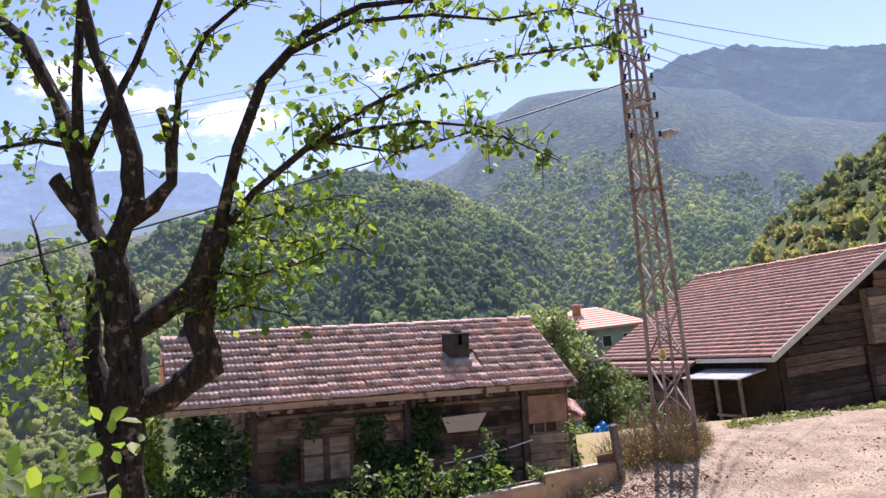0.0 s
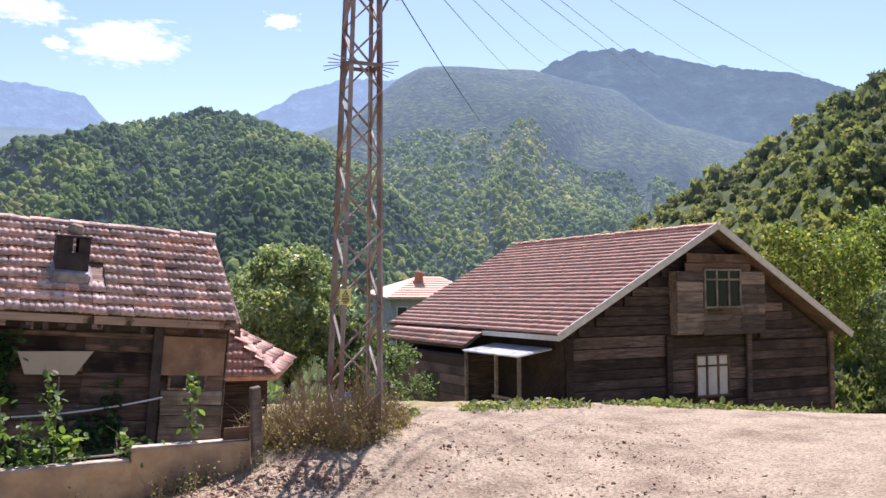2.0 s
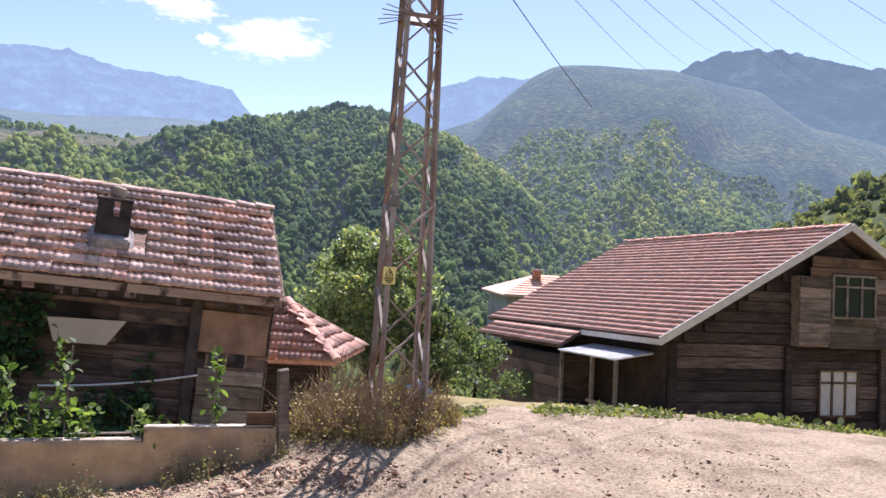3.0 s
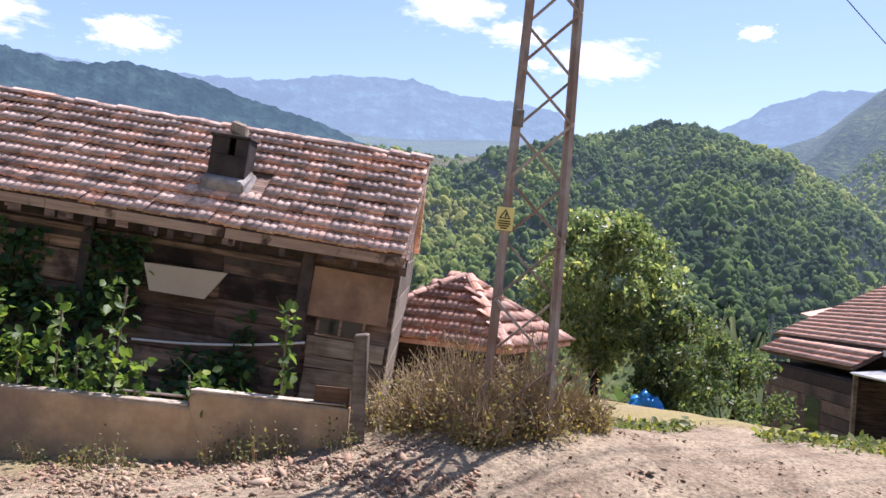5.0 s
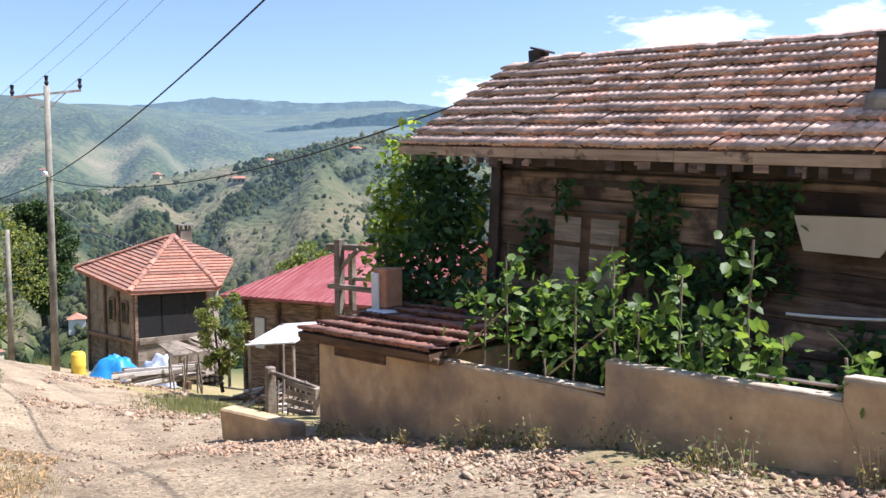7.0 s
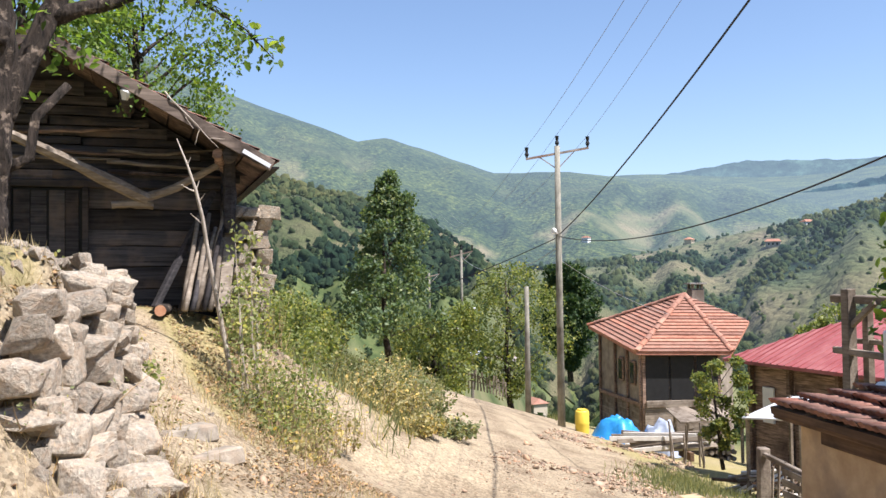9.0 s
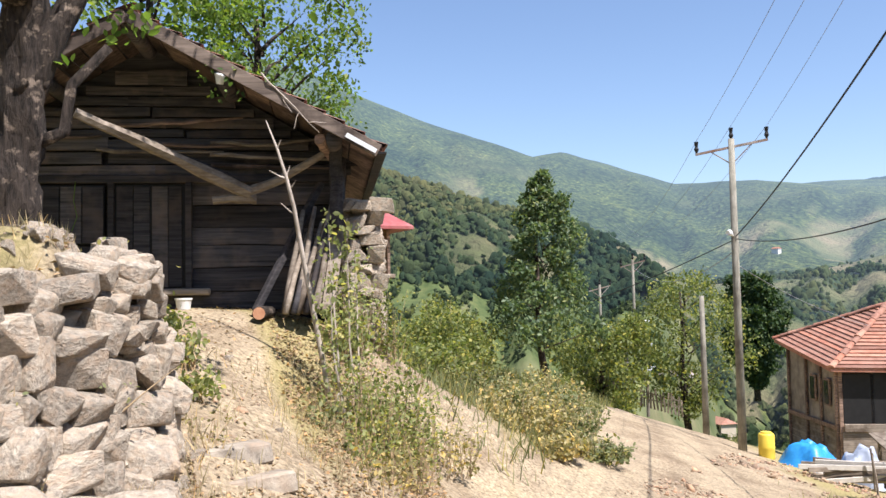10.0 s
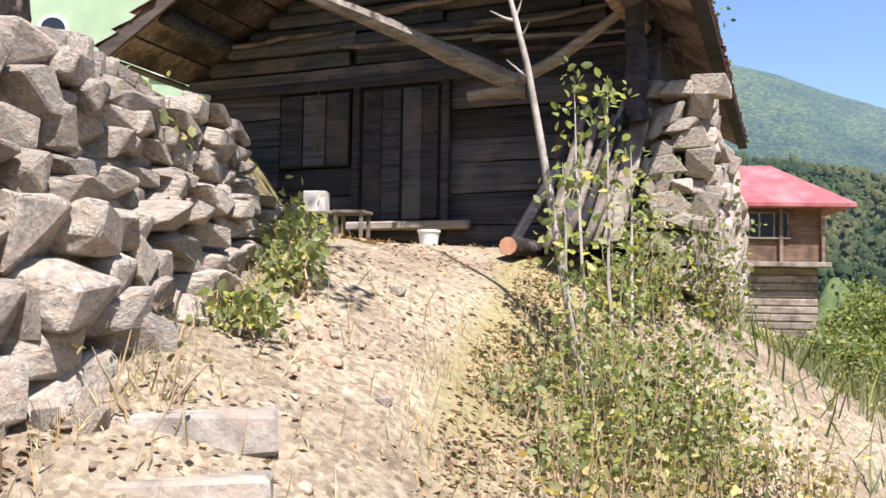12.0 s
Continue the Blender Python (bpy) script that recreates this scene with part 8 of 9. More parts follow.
tree("hedge_tree", (30, 42, -8.0), 5.0, 2.4, M_LEAF_DARK, "dark bushy tree at the large house", 206, 120, 50, 0.16, 0.15, low=0.05)
tree("pear_tree", (-26.0, 6.95, -6.6), 6.9, 2.1, M_LEAF_DARK, "tall dark green tree in the meadow", 207, 200, 65, 0.14, 0.12, low=0.16, cone=1.0)
bush("meadow_bush", (-24.2, 4.2, -6.7), (2.0, 1.6, 1.2), M_LEAF_BUSH, "broad green bush beside the tall tree", "bush", 120, 40, 0.13, 301)
tree("roadside_tree", (-50, 8.0, -12), 9.0, 4.6, M_LEAF_BUSH, "olive-green tree beyond the utility poles", 208, 190, 50, 0.18, 0.2, low=0.12)
tree("roadside_tree", (-46, 4.0, -12), 6.5, 4.0, M_LEAF_BUSH, "olive-green tree beyond the utility poles", 209, 200, 55, 0.2, 0.2, low=0.08)
tree("fir_tree", (-76, 9.8, -13), 10.6, 3.4, M_LEAF_FIR, "dark fir tree behind the houses", 210, 260, 60, 0.3, 0.25, low=0.1)
tree("garden_tree", (-22.9, 18.2, -9.3), 3.1, 1.15, M_LEAF_BUSH, "small bright green garden tree before the red roof", 212, 120, 40, 0.1, 0.06, low=0.12)
tree("garden_tree", (-36, 24.5, -11.5), 6.2, 2.8, M_LEAF_BUSH, "green tree between the two houses", 213, 160, 50, 0.18, 0.15, low=0.15)
for i, (x, y, s, h) in enumerate(((-13.6, 10.2, 1.5, 1.0), (-15.6, 10.3, 1.6, 1.3), (-17.4, 9.3, 1.6, 1.4), (-19.5, 8.7, 1.8, 1.5), (-22, 8.2, 1.6, 1.3), (-15.2, 8.8, 1.4, 1.2), (-12.6, 11.3, 0.8, 0.5), (-14.5, 11.5, 0.9, 0.5))):
    thicket("verge_bush", (x, y, z_at(x, y)), (s, s * 0.85, h * 0.75), 80, (M_LEAF_DRY, M_WEED, M_WEED)[i % 3], "dry olive thicket on the road verge", 340 + i, 0.075, 60, bare=0.05)
for i, (x, y, s, h) in enumerate(((-22.4, 5.0, 1.8, 2.0), (-19.8, 5.8, 1.4, 1.0), (-17.2, 6.5, 1.3, 0.8))):
    thicket("meadow_thicket", (x, y, z_at(x, y)), (s, s * 0.85, h), 90, M_LEAF_BUSH, "bright green leafy thicket below the tall tree", 380 + i, 0.1, 60, bare=0.05)

# ---- climbing beans behind the garden wall ----
def bean(x, high, seed, wide=0.3, leaves=90):
    """A bean plant on a cane: big leaves on a thin twisted stem."""
    r = np.random.default_rng(seed)
    ob = thing("bean_plant", WALL @ pose(x, -0.42, 0), "leafy green climbing bean plant on a cane", "plant", "beans behind the garden wall")
    part("cane", tube(bend((0, 0, -1.1), (r.normal(0, 0.06), r.normal(0, 0.05), high), 6, 0.02, seed), [0.014] * 7, 5), M_WOOD_GREY, ob)
    part("tendril", tube(bend((0, 0, high * 0.8), (r.normal(0.05, 0.15), r.normal(0, 0.1), high + 0.22), 5, 0.03, seed + 1), [0.008, 0.007, 0.006, 0.005, 0.004, 0.003], 4), M_LEAF_VINE, ob)
    leaves = int(leaves * 0.7)
    z = high * (1.05 - 1.35 * r.uniform(0, 1, leaves) ** 1.2)
    pts = np.stack([r.normal(0, wide * (0.4 + 0.4 * (high - z) / (high + 0.4))), r.normal(0, 0.16, leaves), z], 1)
    mesh_ob("foliage", leaf_mesh("foliage", pts, 0.135, r, 0.75), M_LEAF_VINE, ob)
    return ob


for i, (x, h, w_, n_) in enumerate(((6.75, 0.5, 0.22, 90), (6.15, 1.0, 0.22, 150), (5.6, 0.7, 0.25, 130), (5.2, 0.75, 0.25, 140), (4.66, 1.02, 0.2, 150), (4.25, 0.55, 0.24, 130), (3.85, 0.92, 0.2, 140), (3.45, 0.5, 0.22, 110), (3.1, 1.27, 0.15, 150), (2.75, 0.35, 0.2, 70), (1.95, 0.25, 0.22, 60), (1.5, 0.1, 0.25, 60), (0.95, 1.12, 0.12, 100))):
    bean(x, h, 400 + 3 * i, w_, n_)
for a, b in (((5.35, -0.2, -0.30), (4.65, -0.4, 0.3)), ((6.9, -0.2, -0.28), (6.3, -0.45, 0.35))):
    tagged(place(finish("support_stick", tube([a, b], 0.012, 5), M_TWIG), WALL), "thin slanting stick holding up the beans", "stick")
tagged(place(finish("iron_pipe", tube([(2.85, -0.25, 0.03), (2.1, -0.3, 0.02)], 0.02, 6), M_STEEL), WALL), "short dark iron pipe on the garden wall", "pipe")


def creeper(name, m, spots, size, seed, label, mat=M_LEAF_SHADED):
    """Leaves hanging on a wall. spots: centre, half sizes, count."""
    r = np.random.default_rng(seed)
    ob = thing(name, m, label, "creeper")
    pts = np.concatenate([np.asarray(c) + r.uniform(-1, 1, (n, 3)) * np.asarray(s) * (1 - 0.35 * r.uniform(0, 1, (n, 1))) for c, s, n in spots])
    mesh_ob("foliage", leaf_mesh("foliage", pts, size, r, 0.6), mat, ob)
    bm = bmesh.new()
    for i in range(8):
        c, s, n = spots[i % len(spots)]
        if n < 200:
            continue
        add_tube(bm, bend((c[0] + r.uniform(-1, 1) * s[0], c[1], -3.6), (c[0] + r.uniform(-1, 1) * s[0], c[1], c[2] + s[2] * 0.6), 6, 0.05, seed + i), 0.014, 5)
    tagged(part("woody_base", bm, M_BARK, ob), kind="stuff")
    return ob


# Leaf colours here carry painted shade on the wall, painted sun at the corner.
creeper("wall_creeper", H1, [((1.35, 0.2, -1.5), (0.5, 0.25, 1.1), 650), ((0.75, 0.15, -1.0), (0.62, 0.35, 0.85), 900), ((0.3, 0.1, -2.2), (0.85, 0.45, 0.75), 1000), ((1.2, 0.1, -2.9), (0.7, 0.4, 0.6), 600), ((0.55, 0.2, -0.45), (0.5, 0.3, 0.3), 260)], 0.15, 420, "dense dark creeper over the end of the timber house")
creeper("wall_creeper", H1, [((-0.35, 0.5, -0.9), (0.35, 0.5, 0.9), 420), ((-0.45, 0.3, -0.2), (0.3, 0.3, 0.25), 60), ((-0.75, 0.4, -1.9), (0.45, 0.4, 0.7), 300), ((-0.5, 0.2, -1.3), (0.45, 0.3, 0.8), 260), ((1.75, 0.1, -1.0), (0.1, 0.1, 0.5), 26), ((0.0, 0.3, 0.25), (0.25, 0.3, 0.25), 30)], 0.14, 421, "sunlit bright green creeper at the house corner", M_LEAF_SUNLIT)
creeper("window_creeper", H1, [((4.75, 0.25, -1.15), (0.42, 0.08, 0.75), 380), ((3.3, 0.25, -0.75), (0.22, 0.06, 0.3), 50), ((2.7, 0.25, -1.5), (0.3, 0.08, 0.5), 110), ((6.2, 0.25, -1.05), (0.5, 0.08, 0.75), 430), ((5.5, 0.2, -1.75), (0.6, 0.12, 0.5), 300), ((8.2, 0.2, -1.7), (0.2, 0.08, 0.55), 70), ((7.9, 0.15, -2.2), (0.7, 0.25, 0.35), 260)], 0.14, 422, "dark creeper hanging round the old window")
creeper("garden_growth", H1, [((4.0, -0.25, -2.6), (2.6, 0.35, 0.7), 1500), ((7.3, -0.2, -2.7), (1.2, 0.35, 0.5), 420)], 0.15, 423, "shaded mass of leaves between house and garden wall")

# ---- brush round the pylon ----
def brush(x, y, s, seed, leafy=500):
    """Dry upright twigs with a few yellowing leaves."""
    r = np.random.default_rng(seed)
    ob = thing("dry_brush", pose(x, y, z_at(x, y)), "dry yellow-brown brush round the pylon foot", "bush", "brush at the pylon")
    bm = bmesh.new()
    for i in range(110):
        a, k = r.uniform(0, 6.283), r.uniform(0.1, 1)
        b0 = Vector((math.cos(a) * 0.3 * k * s, math.sin(a) * 0.3 * k * s, -0.05))
        tip = Vector((math.cos(a) * s * k * 0.95, math.sin(a) * s * k * 0.95, s * r.uniform(0.5, 1.2) * (1.15 - 0.5 * k)))
        line = bend(b0, tip, 4, 0.1, seed * 70 + i)
        add_tube(bm, line, [0.011, 0.01, 0.008, 0.006, 0.004], 3)
        for q in range(3):
            p = line[1 + q]
            add_tube(bm, [p, p + Vector(r.normal(0, 0.19, 3)) + Vector((0, 0, 0.06))], [0.004, 0.002], 3)
    tagged(part("twig_mass", bm, M_TWIG, ob), kind="stuff")
    d = r.uniform(0, 6.283, leafy)
    k = np.sqrt(r.uniform(0, 1, leafy))
    pts = np.stack([np.cos(d) * k * s * 0.9, np.sin(d) * k * s * 0.9, r.uniform(0.02, 1, leafy) ** 1.7 * s * (1.1 - 0.5 * k)], 1)
    mesh_ob("foliage", leaf_mesh("foliage", pts, 0.05, r), M_LEAF_DRY, ob)


for i, (x, y, s) in enumerate(((4.4, 21.4, 0.75), (5.0, 21.3, 0.85), (5.7, 21.5, 0.65), (4.6, 22.1, 1.05), (5.5, 22.1, 0.95), (4.0, 22.0, 0.8), (6.1, 22.3, 0.45), (5.3, 20.9, 0.4))):
    brush(x, y, s, 430 + i, 620)

# ---- bushes by the barn ramp ----
def sapling(base, top, seed, leaves, spread=0.16, size=0.075, mat=M_LEAF_BUSH):
    r = np.random.default_rng(seed)
    ob = thing("ramp_sapling", Z0, "thin leafy sapling beside the barn ramp", "sapling", "saplings by the ramp")
    line = bend(base, top, 7, 0.03, seed)
    part("stem", tube(line, [0.02, 0.018, 0.016, 0.014, 0.012, 0.009, 0.006, 0.003], 5), M_BARK_PALE, ob)
    k = r.uniform(0.25, 1.0, leaves)
    pts = np.array([line[int(q * 6.99)].lerp(line[min(7, int(q * 6.99) + 1)], (q * 6.99) % 1) for q in k]) + r.normal(0, spread, (leaves, 3)) * (1.2 - 0.7 * k)[:, None]
    mesh_ob("foliage", leaf_mesh("foliage", pts, size, r), mat, ob)


for i, (x, y, h, n_) in enumerate(((-7.42, 9.95, 2.55, 150), (-7.75, 10.1, 2.75, 170), (-7.3, 10.15, 1.9, 110), (-8.05, 10.0, 2.2, 120))):
    sapling((x, y, z_at(x, y) - 0.1), (x - 0.05 + 0.1 * (i % 3), y - 0.12, z_at(x, y) + h), 450 + i, n_, size=0.08, mat=M_LEAF_WILD)
for i, (x, y, w_, h, n_, m_) in enumerate((
        (-7.35, 10.3, 0.42, 1.35, 30, M_LEAF_WILD), (-7.8, 10.5, 0.5, 1.6, 34, M_LEAF_BUSH), (-7.0, 10.75, 0.36, 1.0, 26, M_LEAF_WILD), (-7.5, 10.95, 0.45, 1.1, 30, M_LEAF_WILD),
        (-8.4, 10.5, 0.55, 1.3, 30, M_LEAF_BUSH), (-6.35, 11.05, 0.36, 0.7, 22, M_LEAF_WILD), (-6.7, 11.35, 0.4, 0.7, 22, M_LEAF_DRY),
        (-9.0, 10.8, 0.6, 0.9, 28, M_LEAF_DRY), (-5.75, 11.55, 0.35, 0.42, 16, M_LEAF_DRY), (-6.45, 10.35, 0.22, 0.5, 12, M_WEED))):
    thicket("ramp_bush", (x, y, z_at(x, y)), (w_, w_, h), n_, m_, ("tall straggly yellow-green bush beside the barn ramp", "low dry yellowing bush beside the barn ramp")[m_ == M_LEAF_DRY], 460 + i, 0.056, 34)
for i, (x, y, s) in enumerate(((-5.3, 9.25, 0.2), (-4.6, 9.95, 0.15), (-5.6, 8.7, 0.24), (-4.15, 9.45, 0.22))):
    bush("wall_weed", (x, y, z_at(x, y) if i != 3 else -3.95), (s, s, s * 0.9), M_LEAF_WILD, "bright green weed growing at the stone wall", "weed", 26, 10, 0.07, 480 + i, 6)

# ---- weeds along the garden wall ----
for i in range(22):
    r_ = np.random.default_rng(600 + i)
    q = WALL @ Vector((0.2 + i * 0.43 + r_.normal(0, 0.2), 0.2 + abs(r_.normal(0, 0.2)), 0))
    s = r_.choice((0.18, 0.26, 0.36, 0.55))
    thicket("wall_foot_weed", (q.x, q.y, z_at(q.x, q.y)), (s * 0.5, s * 0.45, s), int(7 + 20 * s), (M_WEED, M_LEAF_DRY, M_WEED)[i % 3], "grey-green weed at the foot of the garden wall", 620 + i, 0.045, 14, "weed", lean=0.5)


# ---- loose stuff on the ground ----
def scatter(name, x, y, size, shape, mat, label, category, seed, lift=0.0, tilt=3.0, flat=None, smooth_=False):
    r = np.random.default_rng(seed)
    n = len(x)
    rot = turns(r, n, tilt) * (size[:, None] * (np.ones((n, 3)) if flat is None else flat))[:, None, :]
    z = land_z(x, y) + lift * size
    v, f = many(shape[0], shape[1], np.concatenate([rot, np.stack([x, y, z], 1)[:, :, None]], 2))
    return tagged(mesh_ob(name, np_mesh(name, v, f), mat, smooth=smooth_), label, category, kind="stuff")


def chip(seed):
    r = np.random.default_rng(seed)
    v, f = ico(1)
    v = np.array(v) * r.uniform(0.5, 1.25, (len(v), 1)) * np.array((1.15, 0.8, 0.32))
    return v, f


_s = np.random.default_rng(31)
# rubble strip along the garden wall
n = 9500
u, w = _s.uniform(-1.5, 11, n), np.abs(_s.normal(0.95, 0.5, n)) + 0.1
x, y = 3.75 - 0.94 * u + 0.342 * w, 20.75 - 0.342 * u - 0.94 * w
scatter("rubble", x, y, _s.gamma(1.7, 0.0095, n) + 0.006, chip(1), M_GRAVEL, "strip of broken stones and brick along the garden wall", "rubble", 41, 0.2, 0.5)
# stones on the road
n = 15000
x, y = _s.uniform(-16, 12, n), _s.uniform(12.5, 24, n)
ok = (line_dist(x, y, [(8, 12), (6, 16), (0, 15.2), (-16, 13.6)]) < 3.8) | (line_dist(x, y, [(7, 17), (10, 23)]) < 4.5)
x, y = x[ok], y[ok]
scatter("road_gravel", x, y, _s.gamma(1.5, 0.009, len(x)) + 0.006, chip(2), M_GRAVEL, "pale gravel scattered over the dirt road", "gravel", 42, 0.2, 0.5)
# rubble on the bank and ramp
n = 2400
x, y = _s.uniform(-9, 4, n), _s.uniform(8.0, 13.5, n)
ok = (np.abs(bank_side(x, y)[0]) < 1.6) | (_s.uniform(0, 1, n) < 0.25)
x, y = x[ok], y[ok]
scatter("bank_rubble", x, y, _s.gamma(1.3, 0.013, len(x)) + 0.005, chip(3), M_GRAVEL, "crumbled stones on the bank and the ramp", "rubble", 43, 0.15, 0.6)
# dry leaves on the ramp
n = 42000
x, y = _s.uniform(-9.5, -1, n), _s.uniform(6.5, 13.8, n)
edge = line_dist(x, y, [(-2.9, 12.8), (-5.2, 9.9), (-8.2, 7.4)])
ok = (edge < 2.8) & ((edge > 0.75) | (_s.uniform(0, 1, n) < 0.1) | ((y > 11.4) & (_s.uniform(0, 1, n) < 0.6))) & (bank_side(x, y)[0] < 0.3)
x, y = x[ok], y[ok]
scatter("leaf_litter", x, y, _s.uniform(0.025, 0.075, len(x)), (SPRAY_V, SPRAY_F), M_LITTER, "dry brown leaves and straw on the ramp", "leaf litter", 44, 0.15, 0.35)
# dry grass
def grass(name, x, y, high, mat, label, seed):
    r = np.random.default_rng(seed)
    return scatter(name, x, y, high * r.uniform(0.5, 1.3, len(x)), (BLADE_V, BLADE_F), mat, label, "grass", seed, 0.0, 0.32)


n = 30000
x, y = _s.uniform(-22, 10, n), _s.uniform(4, 14, n)
bare = np.minimum(line_dist(x, y, ROAD) / 2.9, line_dist(x, y, [(-3.4, 12.5), (-5.2, 9.9), (-8.2, 7.2)]) / 0.8)
bare = np.minimum(bare, line_dist(x, y, [(-5, 13), (-9, 10.6), (-13, 8.6), (-26, 3)]) / 0.9)
ok = (bare > 1.0) & (_s.uniform(0, 1, n) < 0.75) & ~((np.abs((x + 8.45) * -0.52 + (y - 5.87) * 0.855) < 3.4) & ((x + 8.45) * -0.855 - (y - 5.87) * 0.52 > -1.6))
ok |= (line_dist(x, y, [(-3.2, 12.6), (-5.2, 9.9)]) < 1.6) & (_s.uniform(0, 1, n) < 0.5) & (bank_side(x, y)[0] < 0.1)
grass("dry_grass", x[ok], y[ok], 0.17, M_STRAW, "dry straw-coloured grass on the banks", 45)
n = 9000
x, y = _s.uniform(-40, -10, n), _s.uniform(2, 12, n)
ok = line_dist(x, y, ROAD) > 2.6
grass("meadow_grass", x[ok], y[ok], 0.45, M_WEED, "tall olive grass beyond the ramp", 46)
# green fringe where the yard drops away
n = 7600
k = _s.uniform(0, 1, n)
x, y = 5.0 + 13.7 * k + _s.normal(0, 0.3, n), 25.7 + 3.3 * k + _s.normal(0, 0.42, n)
ok = fbm(x * 0.9, y * 0.9, 14, 3) > -0.12
x, y, n = x[ok], y[ok], int(ok.sum())
scatter("yard_fringe", x, y, _s.gamma(2.0, 0.024, n) + 0.03, (LEAF_V, LEAF_F), M_LEAF_BUSH, "low green weeds along the yard edge", "weeds", 47, 0.6, 0.7)
n = 2600
k = _s.uniform(0, 1, n)
x, y = -14.5 - 6 * k + _s.normal(0, 1.0, n), 17.0 - 0.4 * k + _s.normal(0, 0.6, n)
grass("verge_grass", x, y, 0.3, M_WEED, "yellow-green grass patch by the yard entrance", 48)
# blue sheet and barrel below the yard
tarp(pose(5.3, 33.0, z_at(5.3, 33.0), 0, 0, 20), (0.8, 0.5), 0.42, M_TARP, "small blue tarpaulin heap below the yard", 5)

# straw and dry stalks on the terrace wall and along the ramp
n = 2600
k = _s.uniform(0, 1, n)
x, y = np.interp(k, [0, 0.2, 0.55, 0.8, 1], [-5.5, -4.75, -3.5, -2.3, -0.6]) + _s.uniform(-0.35, 0.75, n), np.interp(k, [0, 0.2, 0.55, 0.8, 1], [8.3, 9.15, 10.6, 11.25, 11.5]) - _s.uniform(-0.35, 0.75, n)
grass("bank_straw", x, y, 0.12, M_STRAW, "dry straw hanging over the terrace bank", 49)
n = 12000
x, y = _s.uniform(-7.5, -1.5, n), _s.uniform(8.6, 14, n)
edge = line_dist(x, y, [(-2.6, 13), (-5.2, 9.9), (-7.4, 8.2)])
ok = (edge > 0.5) & (edge < 2.2) & (bank_side(x, y)[0] < 0.05) & (fbm(x * 1.2, y * 1.2, 8, 3) > -0.1)
grass("ramp_straw", x[ok], y[ok], 0.13, M_STRAW, "short trampled straw beside the barn ramp", 50)
for i, (x, y, w_, h, n_) in enumerate(((-4.3, 9.2, 0.4, 0.4, 14), (-3.9, 9.9, 0.4, 0.35, 14), (-3.2, 10.4, 0.5, 0.4, 16), (-2.2, 10.9, 0.5, 0.4, 16), (-4.9, 8.4, 0.4, 0.4, 12), (-1.2, 11.2, 0.5, 0.35, 14), (-3.75, 10.75, 0.35, 0.3, 12))):
    thicket("bank_weed", (x, y, z_at(x, y)), (w_, w_, h), n_, (M_LEAF_DRY, M_WEED)[i % 2], "dry yellow weed on the stony terrace bank", 800 + i, 0.035, 16, "weed", lean=0.6)

# weeds climbing the stone pier
for i, (u, v, w_, h, n_) in enumerate(((3.2, -1.0, 0.35, 1.5, 26), (3.75, -0.4, 0.35, 1.3, 24), (2.95, -1.25, 0.3, 1.1, 20))):
    p = BN @ Vector((u, v, 0))
    thicket("pier_weed", (p.x, p.y, z_at(p.x, p.y)), (w_, w_, h), n_, (M_LEAF_WILD, M_LEAF_BUSH)[i % 2], "leafy shoots climbing the stone pier of the barn", 850 + i, 0.06, 34, "weed")

# ---- far end of the road ----
pf = thing("picket_fence", Z0, "weathered grey picket fence at the end of the road", "fence")
fr_ = np.random.default_rng(900)
for i in range(30):
    k = i / 29
    x, y = -48.25 + 1.2 * k + fr_.normal(0, 0.03), 7.9 - 5.4 * k
    z = z_at(x, y)
    part("picket", box((-0.02, -0.05, -0.2), (0.02, 0.05, 0.85 + fr_.uniform(-0.12, 0.2)), pose(x, y, z, fr_.normal(0, 4), fr_.normal(0, 4), 12), 0.008), M_WOOD_GREY, pf)
for h in (0.3, 0.65):
    part("rail", tube([(-48.28 + 1.2 * k, 7.9 - 5.4 * k, z_at(-48.25 + 1.2 * k, 7.9 - 5.4 * k) + h) for k in np.linspace(0, 1, 9)], 0.03, 5), M_WOOD_GREY, pf)
sl = thing("street_lamp", pose(-55.5, 3.2, -12.4), "slim grey street lamp on a leaning pole", "street lamp")
part("pole", tube([(0, 0, -0.3), (0.05, 0.1, 4.0), (0.0, 0.3, 6.6)], [0.1, 0.08, 0.05], 8), M_STEEL, sl, "", True)
part("arm", tube([(0.0, 0.3, 6.6), (0.2, 0.7, 6.75), (0.4, 1.2, 6.6)], 0.035, 6), M_STEEL, sl)
part("head", box((0.25, 1.1, 6.5), (0.55, 1.7, 6.64), bevel=0.04), M_WHITE, sl, "pale lamp head")
tp = thing("transformer_stand", pose(-65.5, 1.8, -13.2, 0, 0, 10), "two-post transformer stand with a row of pale insulators", "transformer")
for y in (-0.8, 0.8):
    part("post", tube([(0, y, -0.3), (0, y, 5.4)], [0.14, 0.11], 8), M_WOOD_GREY, tp)
part("crossbeam", box((-0.07, -1.4, 4.9), (0.07, 1.4, 5.05), bevel=0.01), M_STEEL, tp)
part("platform", box((-0.5, -1.0, 2.4), (0.5, 1.0, 2.55), bevel=0.01), M_STEEL, tp)
for y in (-1.2, -0.4, 0.4, 1.2):
    part("insulator", tube([(0, y, 5.05), (0, y, 5.2), (0, y, 5.4)], [0.05, 0.13, 0.08], 8), M_WHITE, tp)
th = thing("tin_shelter", pose(-54.0, 5.5, z_at(-54.0, 5.5)), "low shelter with a bent pale tin roof on posts", "shelter")
part("sheet", box((-1.2, -0.9, 2.1), (1.2, 0.1, 2.14), pose(0, 0, 0, 10, 4, 0)), M_SHEET, th, "pale bent sheet")
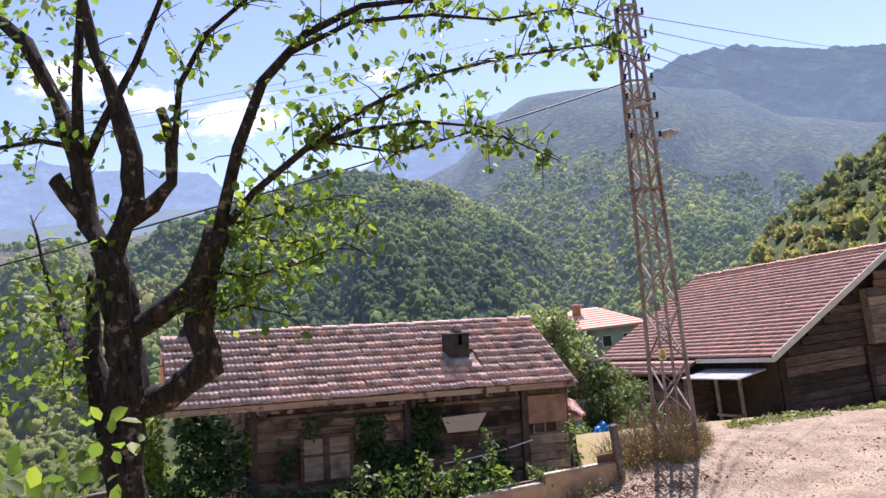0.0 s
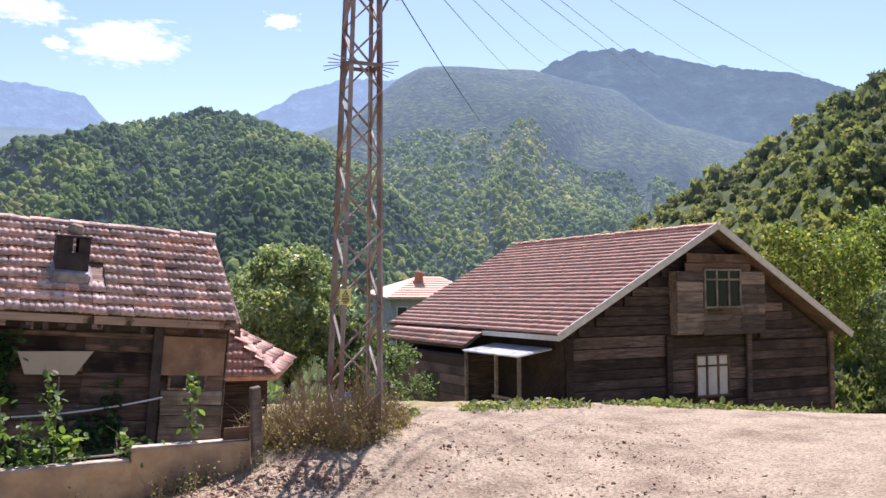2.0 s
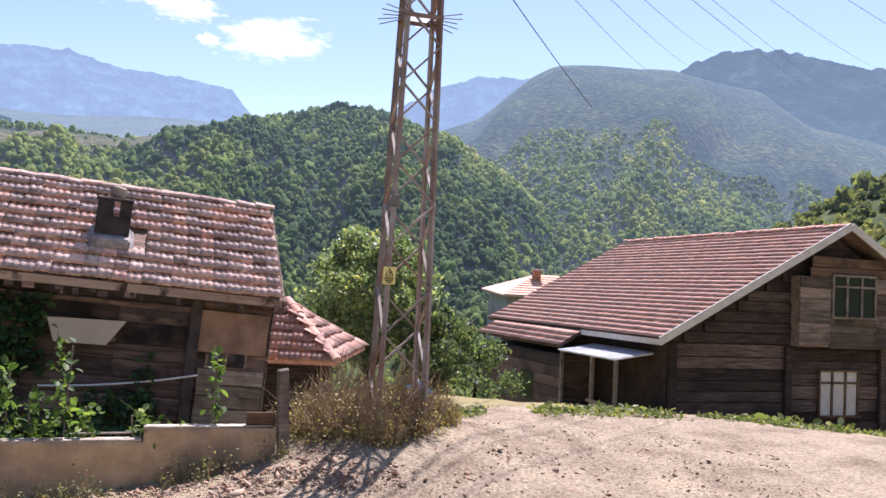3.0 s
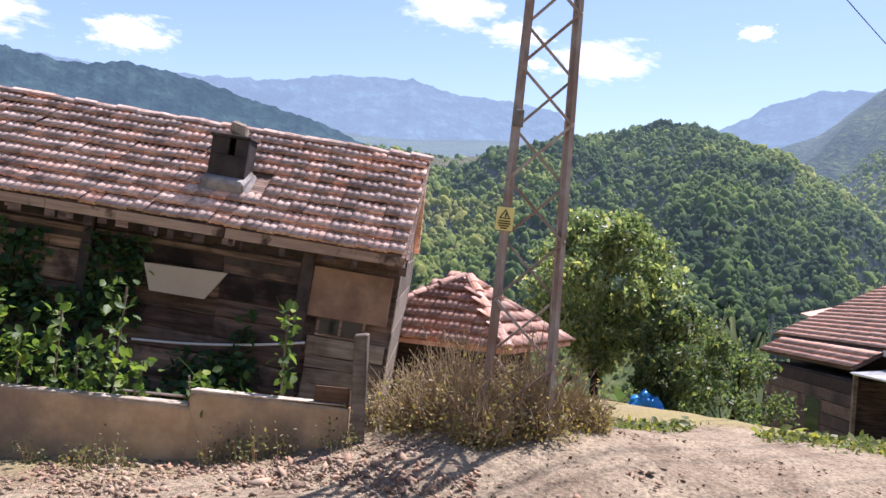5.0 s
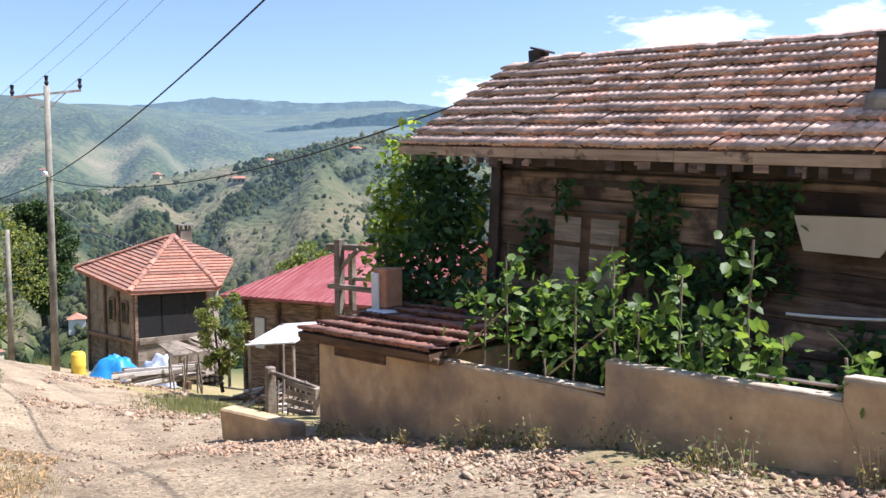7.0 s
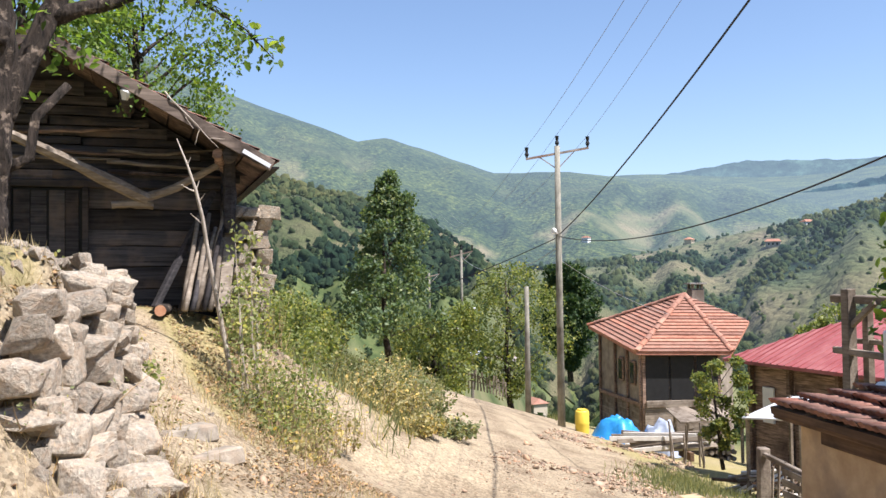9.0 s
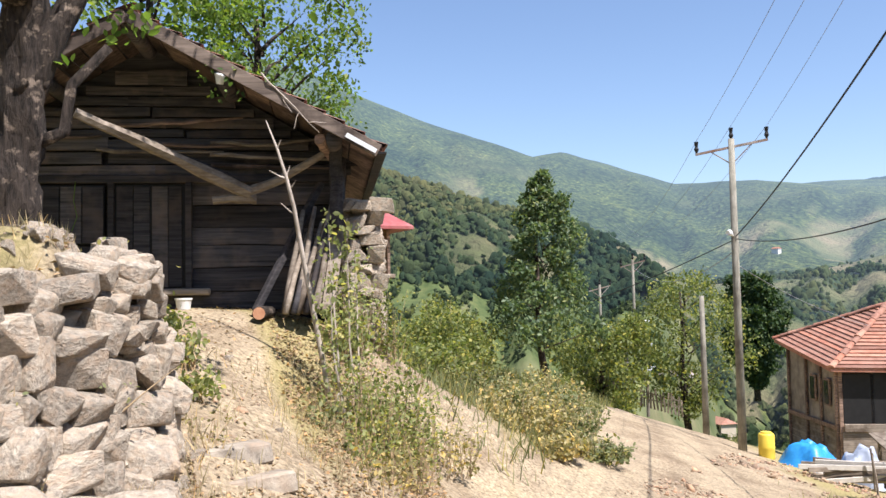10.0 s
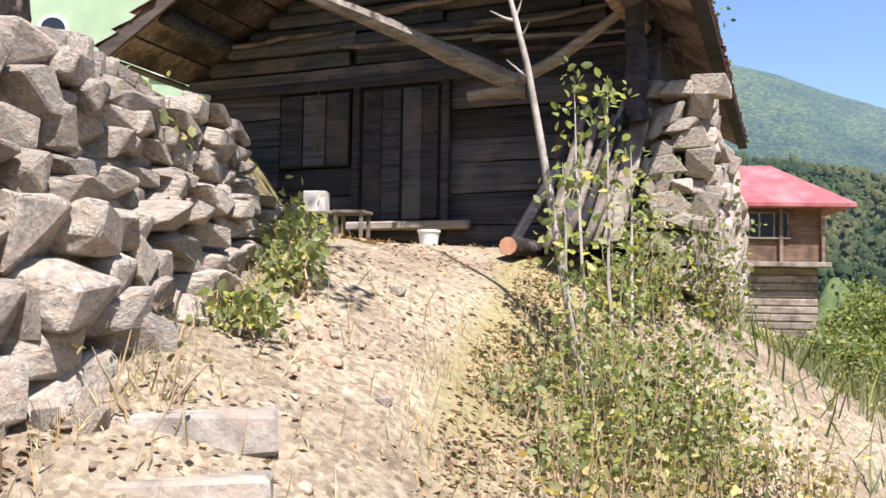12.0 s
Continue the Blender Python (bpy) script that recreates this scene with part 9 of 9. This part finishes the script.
part("sheet", box((-1.2, 0.05, 1.95), (1.2, 2.2, 1.99), pose(0, 0, 0, -6, 4, 0)), M_STEEL, th, "rusty sheet")
for x, y in ((-1.1, -0.8), (1.1, -0.8), (-1.1, 2.0), (1.1, 2.0)):
    part("post", box((x - 0.05, y - 0.05, -0.2), (x + 0.05, y + 0.05, 2.05)), M_WOOD_GREY, th)

# ---- lumber in the yard of the hip roof house ----
lr = np.random.default_rng(910)
ps = thing("plank_stack", pose(-29.0, 16.6, z_at(-29.0, 16.6), 0, 0, 108), "loose stack of grey planks and poles in the yard", "planks")
for i in range(16):
    a = Vector((-1.6 + lr.normal(0, 0.25), lr.uniform(-0.5, 0.5), 0.25 + 0.09 * (i // 2)))
    part("board", beam(a, a + Vector((3.1 + lr.normal(0, 0.3), lr.normal(0, 0.25), lr.normal(0, 0.12))), 0.05, 0.16, lr.normal(0, 12), 0.006), M_WOOD_GREY if i % 3 else M_PALE, ps)
for x in (-0.9, 0.9):
    part("bearer", box((x - 0.08, -0.6, -0.1), (x + 0.08, 0.6, 0.22), bevel=0.01), M_WOOD_BROWN, ps)
for i in range(8):
    x, y = -27.9 + lr.normal(0, 0.5), 17.3 + lr.normal(0, 0.5)
    z = z_at(x, y)
    tagged(finish("fence_stick", tube(bend((x, y, z - 0.2), (x + lr.normal(0, 0.2), y + lr.normal(0, 0.2), z + lr.uniform(0.9, 1.7)), 4, 0.03, 911 + i), 0.035, 6), M_WOOD_GREY), "grey upright stick of a rough yard fence", "stick", "yard fence sticks")
wp = thing("brushwood_pile", pose(-17.6, 19.2, z_at(-17.6, 19.2), 0, 0, 30), "pile of split wood and sticks under the white lean-to", "woodpile")
for i in range(40):
    a = Vector((lr.uniform(-1.3, 1.3), -0.9 + lr.normal(0, 0.12), 0.1 + 0.1 * (i // 7)))
    part("stick", beam(a, a + Vector((lr.normal(0, 0.5), 0.9, lr.normal(0, 0.12))), 0.06, 0.07, lr.uniform(0, 90)), (M_WOOD_GREY, M_WOOD_BROWN, M_PALE)[i % 3], wp)
# stones on the shoulder before the tarpaulins
n = 5200
x, y = _s.uniform(-31, -11, n), _s.uniform(12.6, 17.6, n)
ok = fbm(x * 0.5, y * 0.5, 12, 3) > -0.25
scatter("shoulder_gravel", x[ok], y[ok], _s.gamma(1.6, 0.018, ok.sum()) + 0.012, chip(4), M_GRAVEL, "grey broken stones on the road shoulder", "gravel", 51, 0.2, 0.5)

# ---- small things at the barn ----
tagged(place(finish("cord", tube([(-1.15, -0.03, 2.02), (-1.17, -0.05, 1.7), (-1.12, -0.04, 1.45), (-1.2, -0.04, 1.22)], 0.008, 5), M_LEAF_VINE), BN), "green cord hanging on the barn wall", "cord")
tagged(place(finish("rag", tube([(1.28, -1.34, 3.3), (1.3, -1.37, 3.42), (1.36, -1.36, 3.52)], [0.05, 0.1, 0.04], 7, 0.25), M_WHITE), BN), "white rag stuffed at the purlin end", "rag")
dv = thing("dry_vine", BN, "dry pale vine hanging from the barn verge", "vine")
part("stem", tube(bend((1.9, -1.46, 3.45), (2.75, -1.5, 2.55), 7, 0.03, 5), [0.014, 0.013, 0.012, 0.011, 0.01, 0.008, 0.006, 0.004], 5), M_BARK_PALE, dv)
for i, (a, b) in enumerate((((2.2, -1.47, 3.1), (2.35, -1.5, 2.85)), ((2.45, -1.48, 2.85), (2.38, -1.5, 2.6)), ((2.6, -1.49, 2.7), (2.85, -1.5, 2.7)))):
    part("twig", tube(bend(a, b, 3, 0.015, 40 + i), [0.008, 0.006, 0.005, 0.003], 4), M_BARK_PALE, dv)
vr = np.random.default_rng(70)
mesh_ob("foliage", leaf_mesh("foliage", np.array((1.35, -1.42, 3.35)) + vr.normal(0, 1, (46, 3)) * np.array((0.22, 0.06, 0.2)), 0.09, vr), M_LEAF_VINE, dv)
ch_ = thing("stool", BN @ pose(-0.35, -0.55, z_at(-8.2, 5.7) + 4.1, 0, 0, 6), "small grey wooden stool before the barn door", "stool")
part("seat", box((-0.2, -0.16, 0.4), (0.2, 0.16, 0.44), bevel=0.008, wobble=0.006), M_WOOD_GREY, ch_)
for x in (-0.16, 0.16):
    for y in (-0.12, 0.12):
        part("leg", box((x - 0.02, y - 0.02, -0.05), (x + 0.02, y + 0.02, 0.4), bevel=0.004), M_WOOD_GREY, ch_)
